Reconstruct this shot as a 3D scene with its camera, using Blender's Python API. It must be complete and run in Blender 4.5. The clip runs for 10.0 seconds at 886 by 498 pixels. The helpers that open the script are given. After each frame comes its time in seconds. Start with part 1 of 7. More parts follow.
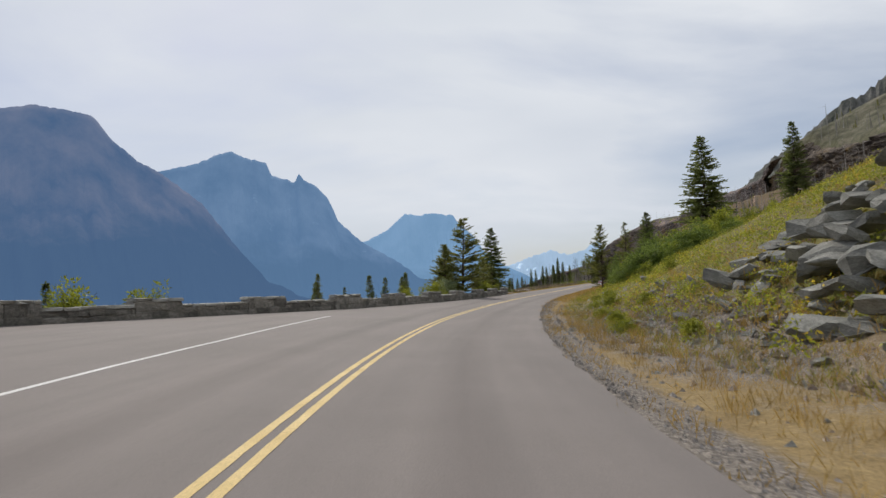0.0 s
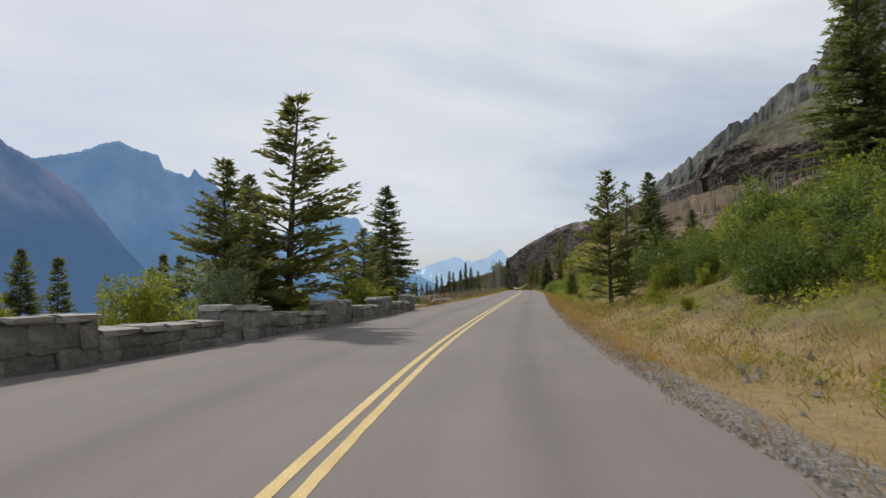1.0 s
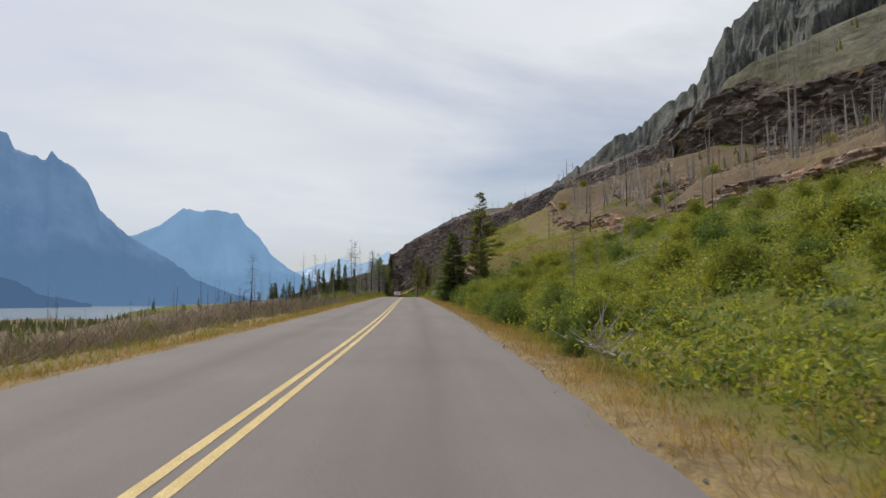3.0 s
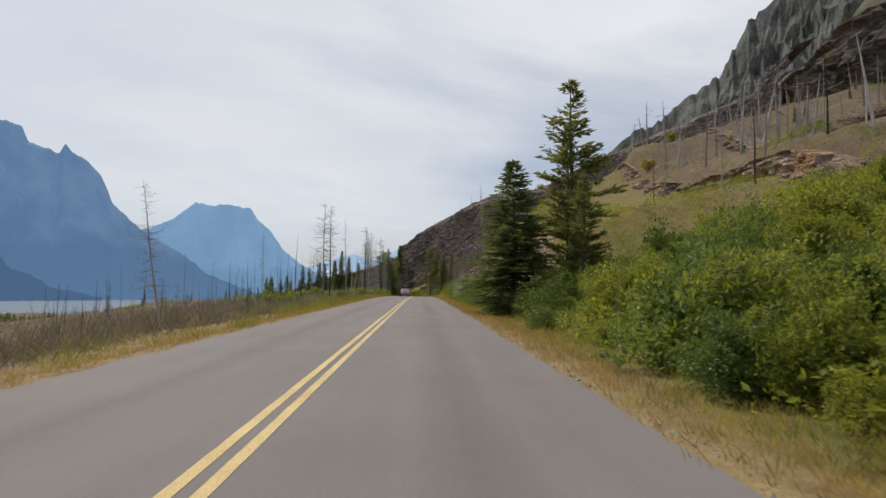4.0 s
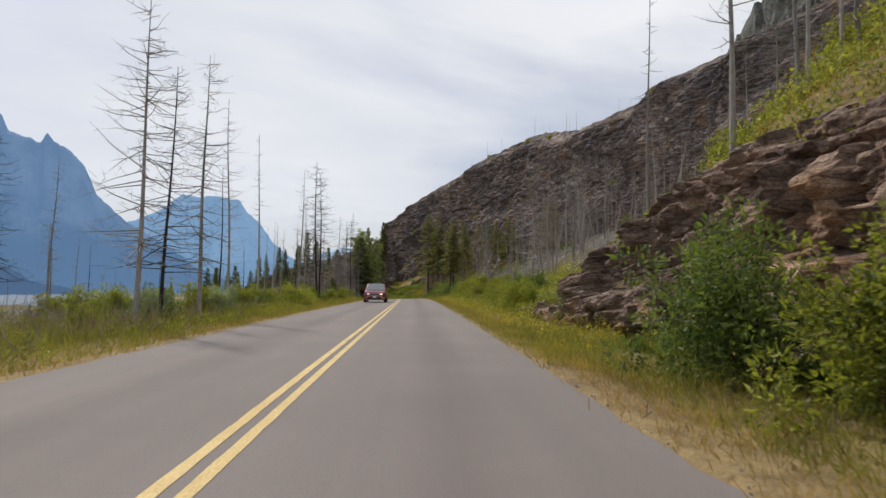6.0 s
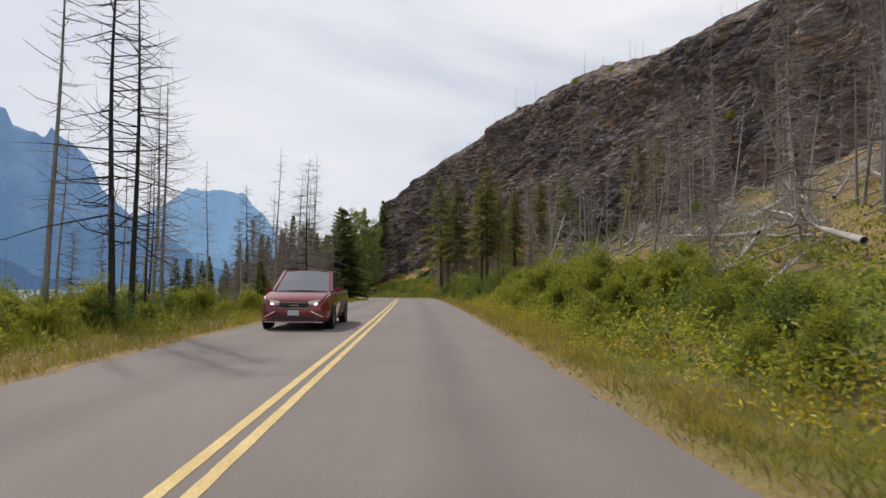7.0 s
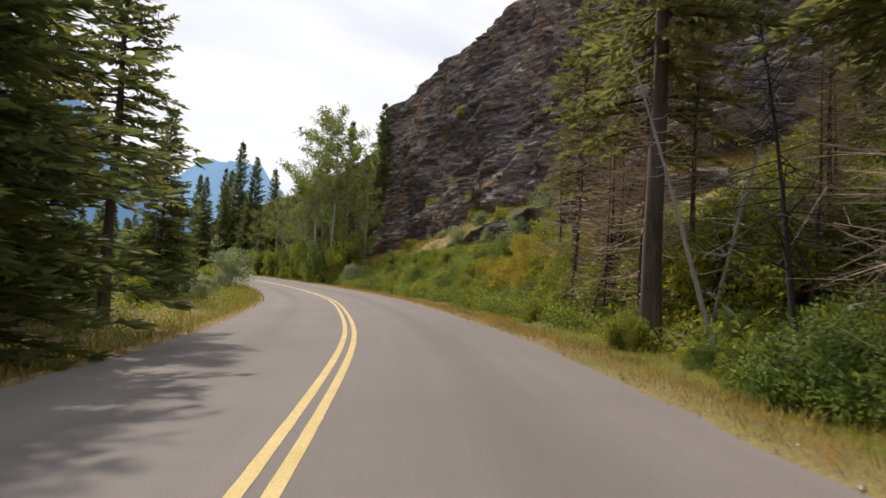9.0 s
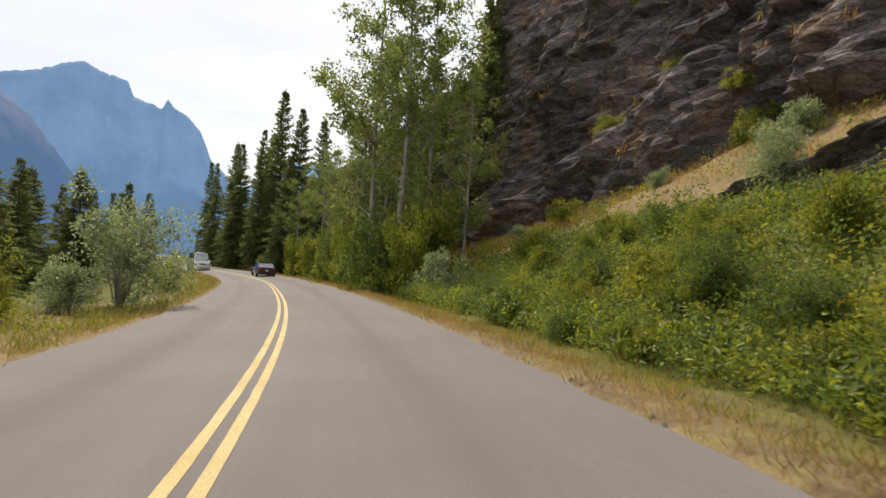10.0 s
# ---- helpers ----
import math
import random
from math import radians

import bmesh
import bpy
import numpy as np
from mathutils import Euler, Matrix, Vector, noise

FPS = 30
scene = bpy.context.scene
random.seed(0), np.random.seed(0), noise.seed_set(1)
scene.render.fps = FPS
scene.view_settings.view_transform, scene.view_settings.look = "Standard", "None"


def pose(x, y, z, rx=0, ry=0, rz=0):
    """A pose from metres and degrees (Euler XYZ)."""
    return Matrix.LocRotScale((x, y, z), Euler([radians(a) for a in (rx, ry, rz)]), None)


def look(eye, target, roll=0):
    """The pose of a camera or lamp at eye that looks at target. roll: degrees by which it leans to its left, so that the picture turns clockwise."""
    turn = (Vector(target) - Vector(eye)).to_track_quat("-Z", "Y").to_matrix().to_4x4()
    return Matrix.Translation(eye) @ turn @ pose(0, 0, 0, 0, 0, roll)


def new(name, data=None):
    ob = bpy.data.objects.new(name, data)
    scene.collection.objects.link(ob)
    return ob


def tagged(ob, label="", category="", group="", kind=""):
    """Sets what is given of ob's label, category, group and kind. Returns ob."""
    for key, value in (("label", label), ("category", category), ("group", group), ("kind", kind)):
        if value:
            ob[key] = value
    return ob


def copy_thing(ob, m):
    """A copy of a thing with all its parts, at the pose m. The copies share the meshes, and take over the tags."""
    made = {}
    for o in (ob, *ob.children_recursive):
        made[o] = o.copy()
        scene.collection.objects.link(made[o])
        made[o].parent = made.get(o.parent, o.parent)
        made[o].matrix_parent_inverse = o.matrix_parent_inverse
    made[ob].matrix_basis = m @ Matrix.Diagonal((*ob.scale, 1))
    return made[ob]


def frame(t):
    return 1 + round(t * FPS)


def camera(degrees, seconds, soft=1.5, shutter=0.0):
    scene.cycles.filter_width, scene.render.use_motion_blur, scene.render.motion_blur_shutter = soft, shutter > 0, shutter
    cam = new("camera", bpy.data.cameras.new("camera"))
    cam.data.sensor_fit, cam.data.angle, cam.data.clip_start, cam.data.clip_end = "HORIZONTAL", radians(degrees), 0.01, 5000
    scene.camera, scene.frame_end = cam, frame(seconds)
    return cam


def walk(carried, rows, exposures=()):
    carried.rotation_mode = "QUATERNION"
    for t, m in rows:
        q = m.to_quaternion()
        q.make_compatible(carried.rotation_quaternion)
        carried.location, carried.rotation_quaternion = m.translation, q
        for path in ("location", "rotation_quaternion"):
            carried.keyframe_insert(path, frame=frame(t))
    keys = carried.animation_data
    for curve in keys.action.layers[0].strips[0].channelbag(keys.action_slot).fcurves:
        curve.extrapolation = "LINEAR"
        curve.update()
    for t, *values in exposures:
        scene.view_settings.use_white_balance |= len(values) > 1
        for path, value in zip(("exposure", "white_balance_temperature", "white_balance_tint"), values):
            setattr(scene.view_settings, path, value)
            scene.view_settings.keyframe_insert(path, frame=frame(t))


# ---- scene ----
cam = camera(70.0, 10.0, soft=1.5, shutter=0.03)
PATH = [
    (0, pose(0.000, 0.000, 1.200, 94.216, 2.035, -3.042)),
    (0.5, pose(2.021, 18.718, 1.412, 94.314, 1.476, -7.041)),
    (1, pose(5.566, 37.066, 1.656, 94.450, 0.970, -11.798)),
    (1.5, pose(10.775, 54.829, 1.970, 94.697, 0.436, -17.538)),
    (2, pose(17.044, 72.121, 2.318, 94.546, 0.648, -20.173)),
    (2.5, pose(23.649, 89.195, 2.674, 94.629, 0.374, -21.891)),
    (3, pose(30.209, 106.183, 3.054, 94.637, -0.124, -21.927)),
    (3.5, pose(36.310, 123.210, 3.402, 94.494, -0.581, -20.909)),
    (4, pose(42.048, 140.203, 3.690, 94.352, -0.730, -20.856)),
    (4.5, pose(47.744, 157.019, 3.961, 94.405, -1.220, -21.207)),
    (5, pose(53.433, 173.660, 4.256, 94.391, -1.603, -21.260)),
    (5.5, pose(59.097, 190.192, 4.531, 94.135, -1.132, -21.197)),
    (6, pose(64.787, 206.625, 4.735, 93.773, -0.746, -21.539)),
    (6.5, pose(70.471, 222.970, 4.856, 93.432, -0.523, -21.427)),
    (7, pose(76.004, 239.278, 4.911, 93.175, -0.537, -20.907)),
    (7.5, pose(81.385, 255.552, 4.927, 93.001, -0.868, -20.914)),
    (8, pose(86.697, 271.750, 4.894, 92.672, -1.650, -21.167)),
    (8.5, pose(91.812, 287.871, 4.744, 92.096, -2.603, -20.929)),
    (9, pose(96.385, 303.996, 4.441, 91.565, -3.246, -19.568)),
    (9.5, pose(100.098, 320.223, 4.048, 91.344, -3.610, -17.155)),
    (10, pose(102.585, 336.654, 3.649, 91.341, -3.545, -12.414)),
]
EXPOSURES = [(0, -0.15, 6500, 10), (4, -0.15, 6550, 10), (5.5, -0.05, 6600, 11), (8, 0.0, 6700, 12), (8.5, 0.09, 6750, 12), (9, 0.31, 6850, 12), (9.5, 0.41, 6850, 10), (10, 0.35, 6950, 10)]
walk(cam, PATH, EXPOSURES)

# ---- plan of the place: u runs along the straight of the road, d is the offset to the right of its centre line ----
ORIGIN = (36.31, 123.21)
ALONG = (0.32241, 0.94660)
ACROSS = (0.94660, -0.32241)
CENTRE_U = [-420, -220, -180, -150, -125, -118, -106, -92, -80, -68, -50, -25, 0, 40, 75, 127, 145, 161, 178, 194, 203, 211, 219, 227, 236, 252, 270, 290, 310, 335, 370, 420]
CENTRE_W = [140, 41, 23.5, 11.5, 2.81, 1.02, -1.18, -2.53, -3.02, -2.97, -2.63, -2.05, -1.5, -1.37, -1.34, -1.21, -1.26, -1.47, -1.83, -2.32, -2.97, -4.26, -5.78, -7.83, -10.76, -17.0, -25.2, -37.5, -53, -74, -104, -152]
GRADE_U = [-420, -128, -91, -54, -18, 18, 53, 88, 123, 157, 174, 190, 207, 223, 250, 300, 420]
GRADE_Z = [-3.4, 0.0, 0.46, 1.12, 1.85, 2.49, 3.06, 3.54, 3.71, 3.69, 3.54, 3.24, 2.85, 2.45, 1.9, 1.1, -0.5]
BANK_U = [-420, -128, -110, -91, -73, -36, 0, 140, 157, 174, 190, 420]
BANK_T = [2.9, 2.9, 2.4, 1.9, 1.4, 1.2, 0.3, 0.0, -0.8, -1.7, -2.4, -2.7]


def smooth_table(us, vs):
    """A table resampled every metre with cubic (Hermite) pieces."""
    us, vs = np.array(us, float), np.array(vs, float)
    slope = np.gradient(vs, us)
    grid = np.arange(us[0], us[-1] + 0.5, 1.0)
    k = np.clip(np.searchsorted(us, grid, "right") - 1, 0, len(us) - 2)
    h = us[k + 1] - us[k]
    s = (grid - us[k]) / h
    val = ((1 + 2 * s) * (1 - s) ** 2 * vs[k] + s * (1 - s) ** 2 * h * slope[k]
           + s * s * (3 - 2 * s) * vs[k + 1] + s * s * (s - 1) * h * slope[k + 1])
    val = np.convolve(np.pad(val, 4, mode="reflect", reflect_type="odd"), np.ones(9) / 9, "valid")
    return grid, val


CENTRE = smooth_table(CENTRE_U, CENTRE_W)
GRADE = smooth_table(GRADE_U, GRADE_Z)
BANK = smooth_table(BANK_U, BANK_T)


def tab(table, u):
    return np.interp(u, table[0], table[1])


def ease(a, b, x):
    """0 below a, 1 above b, smooth between."""
    s = np.clip((np.asarray(x, float) - a) / (b - a), 0, 1)
    return s * s * (3 - 2 * s)


def wall_d(u):
    """Offset of the parapet's road face."""
    return np.interp(u, [-420, -150, -130, -115, -105, -95, -82, -70, -59], [-17, -16.5, -16.0, -13.6, -10.6, -7.0, -4.7, -3.95, -3.85])


def pave_left(u):
    """Offset of the left edge of the asphalt: it widens into the pull-out before the parapet."""
    return np.where(np.asarray(u) < -60, wall_d(u) - 0.2, -3.25 - 0.75 * ease(-32, -60, u))


def pave_right(u):
    """Offset of the right edge of the asphalt."""
    return np.interp(u, [-420, -128, -118, -106, -97, -88, -72, -50, -30, -10], [3.4, 3.5, 3.62, 3.78, 3.62, 3.32, 3.1, 3.1, 3.22, 3.35])


# the right-hand slope: start, steepness, crest; then shelf; then the cliff
FOOT = lambda u: np.interp(u, [-130, -100, -60, 0, 50, 60, 95, 106, 120, 190, 225, 260], [7.0, 5.6, 5.2, 5.0, 5.9, 6.6, 7.2, 6.7, 5.6, 5.4, 6.0, 6.0])
STEEP = lambda u: np.interp(u, [-130, -105, -85, -60, -40, 0, 40, 50, 58, 66, 75, 89, 106, 116, 130, 200, 212, 226, 246, 262, 300], [.50, .55, .46, .44, .37, .36, .42, .38, .27, .26, .28, .42, .50, .50, .42, .40, .58, .70, .66, .45, .02])
BROW_H = lambda u: 3.4 * ease(87, 101, u) * (1 - ease(108, 124, u))
CREST = lambda u: np.interp(u, [-130, -60, 0, 40, 60, 100, 130, 420], [22, 24, 26, 26, 24, 26, 40, 40])
CLIFF_D = lambda u: np.interp(u, [-420, -100, 0, 60, 100, 130, 160, 185, 205, 225, 245, 262, 285, 330, 420], [150, 110, 82, 70, 61, 50, 37, 29.5, 23, 19.5, 18.2, 15, 13, 14, 20])
CLIFF_H = lambda u: np.interp(u, [-420, 0, 100, 125, 160, 190, 215, 240, 262, 280, 300, 320, 335, 352, 420], [8, 9, 13.5, 16.8, 19.0, 21.0, 23.8, 23.5, 23, 14, 12, 10, 6, 0, 0])
LEDGE_H = lambda u: 2.3 * ease(-25, 15, u) * (1 - ease(100, 125, u))
CUT_H = lambda u: 4.5 * ease(50, 60, u) * (1 - ease(100, 116, u))


def ground_z(u, d):
    """Height of the bare ground."""
    u, d = np.asarray(u, float), np.asarray(d, float)
    edge = np.clip(d, pave_left(u) - 0.4, 3.85)
    z = tab(GRADE, u) - edge * np.tan(np.radians(tab(BANK, u)))
    # right
    foot, steep, crest = FOOT(u), STEEP(u), CREST(u)
    cliff, high = CLIFF_D(u), CLIFF_H(u)
    z = z - 0.10 * ease(3.7, 4.6, d) + 0.04 * ease(4.6, foot + 0.5, d)
    run = np.clip(d - foot, 0, None)
    soft = run * run / (run + 1.2)
    top = np.minimum(crest, cliff) - foot
    k = np.clip((soft - top) / 10.0, 0, None)
    k = k + ease(105, 120, u) * (np.minimum(k, (cliff + 1 - foot - top) / 10.0) - k)
    z = z + steep * np.minimum(soft, top) + 0.32 * 10 * k * (1 - ease(268, 300, u)) + LEDGE_H(u) * ease(1.2, 3.2, d - crest)
    cut = CUT_H(u)
    z = z + cut * ease(1.0, 3.4, d - foot) + BROW_H(u) * ease(2.6, 11.5, d - foot)
    face = ease(1.6, 8.6, d - cliff)
    z = z + high * face + np.interp(u, [0, 120, 200, 265, 296], [.15, .15, .14, .14, 0.0]) * np.clip(d - cliff - 8.6, 0, 70) - 0.12 * np.clip(d - cliff - 76, 0, None) * (1 - ease(265, 296, u))
    # left
    lip = -pave_left(u) + 0.9 + 1.2 * (1 - ease(-62, -50, u))
    out = np.clip(-d - lip, 0, None)
    fall = np.interp(u, [-420, -70, -50, -20, 30, 60, 130, 190, 230, 420], [.42, .42, .34, .28, .26, .10, .03, .03, .06, .16])
    z = z - 0.16 * ease(0.2, 0.9, -d + pave_left(u)) - fall * out * out / (out + 4) - 0.13 * np.clip(out - 28, 0, None)
    return z


def place(u, d):
    """World x, y of a point of the plan."""
    w = tab(CENTRE, u) + d
    return ORIGIN[0] + u * ALONG[0] + w * ACROSS[0], ORIGIN[1] + u * ALONG[1] + w * ACROSS[1]


def at(u, d, lift=0.0):
    """World point on the ground, lifted."""
    x, y = place(u, d)
    return Vector((float(x), float(y), float(ground_z(u, d)) + lift))


def heading(u):
    """Turn about z of a thing that faces along the road at u (its own y axis forward)."""
    s = float(tab(CENTRE, u + 1) - tab(CENTRE, u - 1)) / 2
    return math.degrees(math.atan2(-(ALONG[0] + s * ACROSS[0]), ALONG[1] + s * ACROSS[1]))
# ---- light: a thin bright overcast with the sun through it, ahead and to the left ----
SUN_ELEVATION = radians(47)
SUN_X, SUN_Y = -0.28, 0.96
world = bpy.data.worlds.new("sky")
scene.world = world
world.use_nodes = True
wn, wl = world.node_tree.nodes, world.node_tree.links
wn.clear()
w_out = wn.new("ShaderNodeOutputWorld")
w_bg = wn.new("ShaderNodeBackground")
w_sky = wn.new("ShaderNodeTexSky")
w_sky.sky_type = "NISHITA"
w_sky.sun_disc = False
w_sky.sun_elevation = SUN_ELEVATION
w_sky.sun_rotation = math.atan2(SUN_X, SUN_Y)
w_sky.air_density, w_sky.dust_density = 1.0, 1.5
w_scale = wn.new("ShaderNodeMix")
w_scale.data_type, w_scale.blend_type = "RGBA", "MULTIPLY"
w_scale.inputs["Factor"].default_value = 1.0
w_scale.inputs["B"].default_value = (0.085, 0.085, 0.09, 1)
w_geo = wn.new("ShaderNodeTexCoord")
w_sep = wn.new("ShaderNodeSeparateXYZ")
w_div = wn.new("ShaderNodeVectorMath")
w_div.operation = "DIVIDE"
w_add = wn.new("ShaderNodeMath")
w_add.operation = "ADD"
w_add.inputs[1].default_value = 0.30
w_abs = wn.new("ShaderNodeMath")
w_abs.operation = "ABSOLUTE"
w_comb = wn.new("ShaderNodeCombineXYZ")
w_map = wn.new("ShaderNodeMapping")
w_map.inputs["Rotation"].default_value = (0, 0, radians(25))
w_map.inputs["Scale"].default_value = (0.8, 1.25, 1.0)
w_noise = wn.new("ShaderNodeTexNoise")
w_noise.inputs["Scale"].default_value = 1.25
w_noise.inputs["Detail"].default_value = 7
w_noise.inputs["Roughness"].default_value = 0.52
w_noise.inputs["Distortion"].default_value = 0.35
w_ramp = wn.new("ShaderNodeValToRGB")
w_ramp.color_ramp.elements[0].position, w_ramp.color_ramp.elements[0].color = 0.30, (0.22, 0.22, 0.22, 1)
w_ramp.color_ramp.elements[1].position, w_ramp.color_ramp.elements[1].color = 0.60, (1, 1, 1, 1)
w_noise2 = wn.new("ShaderNodeTexNoise")
w_noise2.inputs["Scale"].default_value = 0.5
w_noise2.inputs["Detail"].default_value = 5
w_cloud = wn.new("ShaderNodeValToRGB")
w_cloud.color_ramp.elements[0].position, w_cloud.color_ramp.elements[0].color = 0.33, (0.555, 0.62, 0.725, 1)
w_cloud.color_ramp.elements[1].position, w_cloud.color_ramp.elements[1].color = 0.65, (0.875, 0.905, 0.95, 1)
w_mix = wn.new("ShaderNodeMix")
w_mix.data_type = "RGBA"
wl.new(w_geo.outputs["Generated"], w_sep.inputs[0])
wl.new(w_sep.outputs["Z"], w_abs.inputs[0])
wl.new(w_abs.outputs[0], w_add.inputs[0])
for axis in ("X", "Y", "Z"):
    wl.new(w_add.outputs[0], w_comb.inputs[axis])
wl.new(w_geo.outputs["Generated"], w_div.inputs[0])
wl.new(w_comb.outputs[0], w_div.inputs[1])
wl.new(w_div.outputs[0], w_map.inputs["Vector"])
wl.new(w_map.outputs[0], w_noise.inputs["Vector"])
wl.new(w_map.outputs[0], w_noise2.inputs["Vector"])
wl.new(w_noise.outputs["Fac"], w_ramp.inputs["Fac"])
wl.new(w_noise2.outputs["Fac"], w_cloud.inputs["Fac"])
wl.new(w_sky.outputs[0], w_scale.inputs["A"])
wl.new(w_scale.outputs["Result"], w_mix.inputs["A"])
wl.new(w_cloud.outputs["Color"], w_mix.inputs["B"])
wl.new(w_ramp.outputs["Color"], w_mix.inputs["Factor"])
wl.new(w_mix.outputs["Result"], w_bg.inputs["Color"])
w_bg.inputs["Strength"].default_value = 1.0
wl.new(w_bg.outputs[0], w_out.inputs["Surface"])

sun = new("sun", bpy.data.lights.new("sun", "SUN"))
sun.data.energy = 2.9
sun.data.angle = radians(1.2)
sun.data.color = (1.0, 0.94, 0.84)
c_el = math.cos(SUN_ELEVATION)
sun.matrix_world = look((SUN_X * c_el * 50, SUN_Y * c_el * 50, math.sin(SUN_ELEVATION) * 50), (0, 0, 0))

# ---- materials ----
def node_mat(name):
    m = bpy.data.materials.new(name)
    m.use_nodes = True
    nodes, links = m.node_tree.nodes, m.node_tree.links
    return m, nodes, links, nodes["Principled BSDF"]


def ramp(nodes, stops):
    r = nodes.new("ShaderNodeValToRGB")
    while len(r.color_ramp.elements) < len(stops):
        r.color_ramp.elements.new(0.5)
    for el, (p, c) in zip(r.color_ramp.elements, stops):
        el.position, el.color = p, (*c, 1)
    return r


def noise_tex(nodes, links, vec, scale, detail=6.0, rough=0.6):
    n = nodes.new("ShaderNodeTexNoise")
    n.inputs["Scale"].default_value, n.inputs["Detail"].default_value, n.inputs["Roughness"].default_value = scale, detail, rough
    links.new(vec, n.inputs["Vector"])
    return n.outputs["Fac"]


def mix_rgb(nodes, links, a, b, fac, blend="MIX"):
    m = nodes.new("ShaderNodeMix")
    m.data_type, m.blend_type = "RGBA", blend
    for key, v in (("A", a), ("B", b), ("Factor", fac)):
        if isinstance(v, (float, int)):
            m.inputs[key].default_value = v
        elif isinstance(v, tuple):
            m.inputs[key].default_value = (*v, 1)
        else:
            links.new(v, m.inputs[key])
    return m.outputs["Result"]


def bump(nodes, links, bsdf, height, strength, distance):
    b = nodes.new("ShaderNodeBump")
    b.inputs["Strength"].default_value, b.inputs["Distance"].default_value = strength, distance
    links.new(height, b.inputs["Height"])
    links.new(b.outputs[0], bsdf.inputs["Normal"])


def surface(name, dark, light, scale, fine=30.0, rough=0.8, relief=0.4, depth=0.03, stretch=(1, 1, 1), vary=0.0, island=0.0, spec=0.3, metal=0.0):
    """A grainy surface: colour between two tones at a broad and a fine scale, with relief."""
    m, nodes, links, bsdf = node_mat(name)
    co = nodes.new("ShaderNodeTexCoord")
    mp = nodes.new("ShaderNodeMapping")
    mp.inputs["Scale"].default_value = stretch
    links.new(co.outputs["Object"], mp.inputs["Vector"])
    broad = noise_tex(nodes, links, mp.outputs[0], scale)
    small = noise_tex(nodes, links, mp.outputs[0], fine, 4)
    mid = tuple((a + b) / 2 for a, b in zip(dark, light))
    col = ramp(nodes, [(0.30, dark), (0.5, mid), (0.70, light)])
    links.new(broad, col.inputs["Fac"])
    grain = ramp(nodes, [(0.25, (0.62, 0.62, 0.62)), (0.75, (1.3, 1.3, 1.3))])
    links.new(small, grain.inputs["Fac"])
    out = mix_rgb(nodes, links, col.outputs["Color"], grain.outputs["Color"], 1.0, "MULTIPLY")
    if vary or island:
        info = nodes.new("ShaderNodeObjectInfo") if vary else nodes.new("ShaderNodeNewGeometry")
        key = "Random" if vary else "Random Per Island"
        amount = vary or island
        tint = ramp(nodes, [(0.0, (1 - amount,) * 3), (1.0, (1 + amount,) * 3)])
        links.new(info.outputs[key], tint.inputs["Fac"])
        out = mix_rgb(nodes, links, out, tint.outputs["Color"], 1.0, "MULTIPLY")
    links.new(out, bsdf.inputs["Base Color"])
    bsdf.inputs["Roughness"].default_value = rough
    bsdf.inputs["Specular IOR Level"].default_value = spec
    bsdf.inputs["Metallic"].default_value = metal
    if relief:
        bump(nodes, links, bsdf, small, relief, depth)
    return m


def leaf_mat(name, dark, light, through_col, share=0.35, rough=0.6):
    """Leaves: two tones from leaf to leaf and plant to plant, some light comes through."""
    m, nodes, links, bsdf = node_mat(name)
    geo = nodes.new("ShaderNodeNewGeometry")
    info = nodes.new("ShaderNodeObjectInfo")
    col = ramp(nodes, [(0.0, dark), (1.0, light)])
    links.new(geo.outputs["Random Per Island"], col.inputs["Fac"])
    tint = ramp(nodes, [(0.0, (0.75, 0.8, 0.75)), (1.0, (1.25, 1.2, 1.1))])
    links.new(info.outputs["Random"], tint.inputs["Fac"])
    out = mix_rgb(nodes, links, col.outputs["Color"], tint.outputs["Color"], 1.0, "MULTIPLY")
    co = nodes.new("ShaderNodeTexCoord")
    clump = ramp(nodes, [(0.36, (0.58, 0.66, 0.70)), (0.5, (1, 1, 1)), (0.64, (1.42, 1.34, 1.12))])
    links.new(noise_tex(nodes, links, co.outputs["Object"], 1.5, 3, 0.5), clump.inputs["Fac"])
    out = mix_rgb(nodes, links, out, clump.outputs["Color"], 1.0, "MULTIPLY")
    links.new(out, bsdf.inputs["Base Color"])
    bsdf.inputs["Roughness"].default_value = rough
    bsdf.inputs["Specular IOR Level"].default_value = 0.35
    tr = nodes.new("ShaderNodeBsdfTranslucent")
    glow = mix_rgb(nodes, links, out, through_col, 0.5)
    links.new(glow, tr.inputs["Color"])
    mx = nodes.new("ShaderNodeMixShader")
    mx.inputs[0].default_value = share
    links.new(bsdf.outputs[0], mx.inputs[1])
    links.new(tr.outputs[0], mx.inputs[2])
    links.new(mx.outputs[0], nodes["Material Output"].inputs["Surface"])
    return m


def plain(name, colour, rough=0.5, metal=0.0, spec=0.5, coat=0.0):
    m, nodes, links, bsdf = node_mat(name)
    bsdf.inputs["Base Color"].default_value = (*colour, 1)
    bsdf.inputs["Roughness"].default_value = rough
    bsdf.inputs["Metallic"].default_value = metal
    bsdf.inputs["Specular IOR Level"].default_value = spec
    bsdf.inputs["Coat Weight"].default_value = coat
    return m


def glowing(name, colour, strength):
    m, nodes, links, bsdf = node_mat(name)
    bsdf.inputs["Base Color"].default_value = (*colour, 1)
    bsdf.inputs["Emission Color"].default_value = (*colour, 1)
    bsdf.inputs["Emission Strength"].default_value = strength
    return m


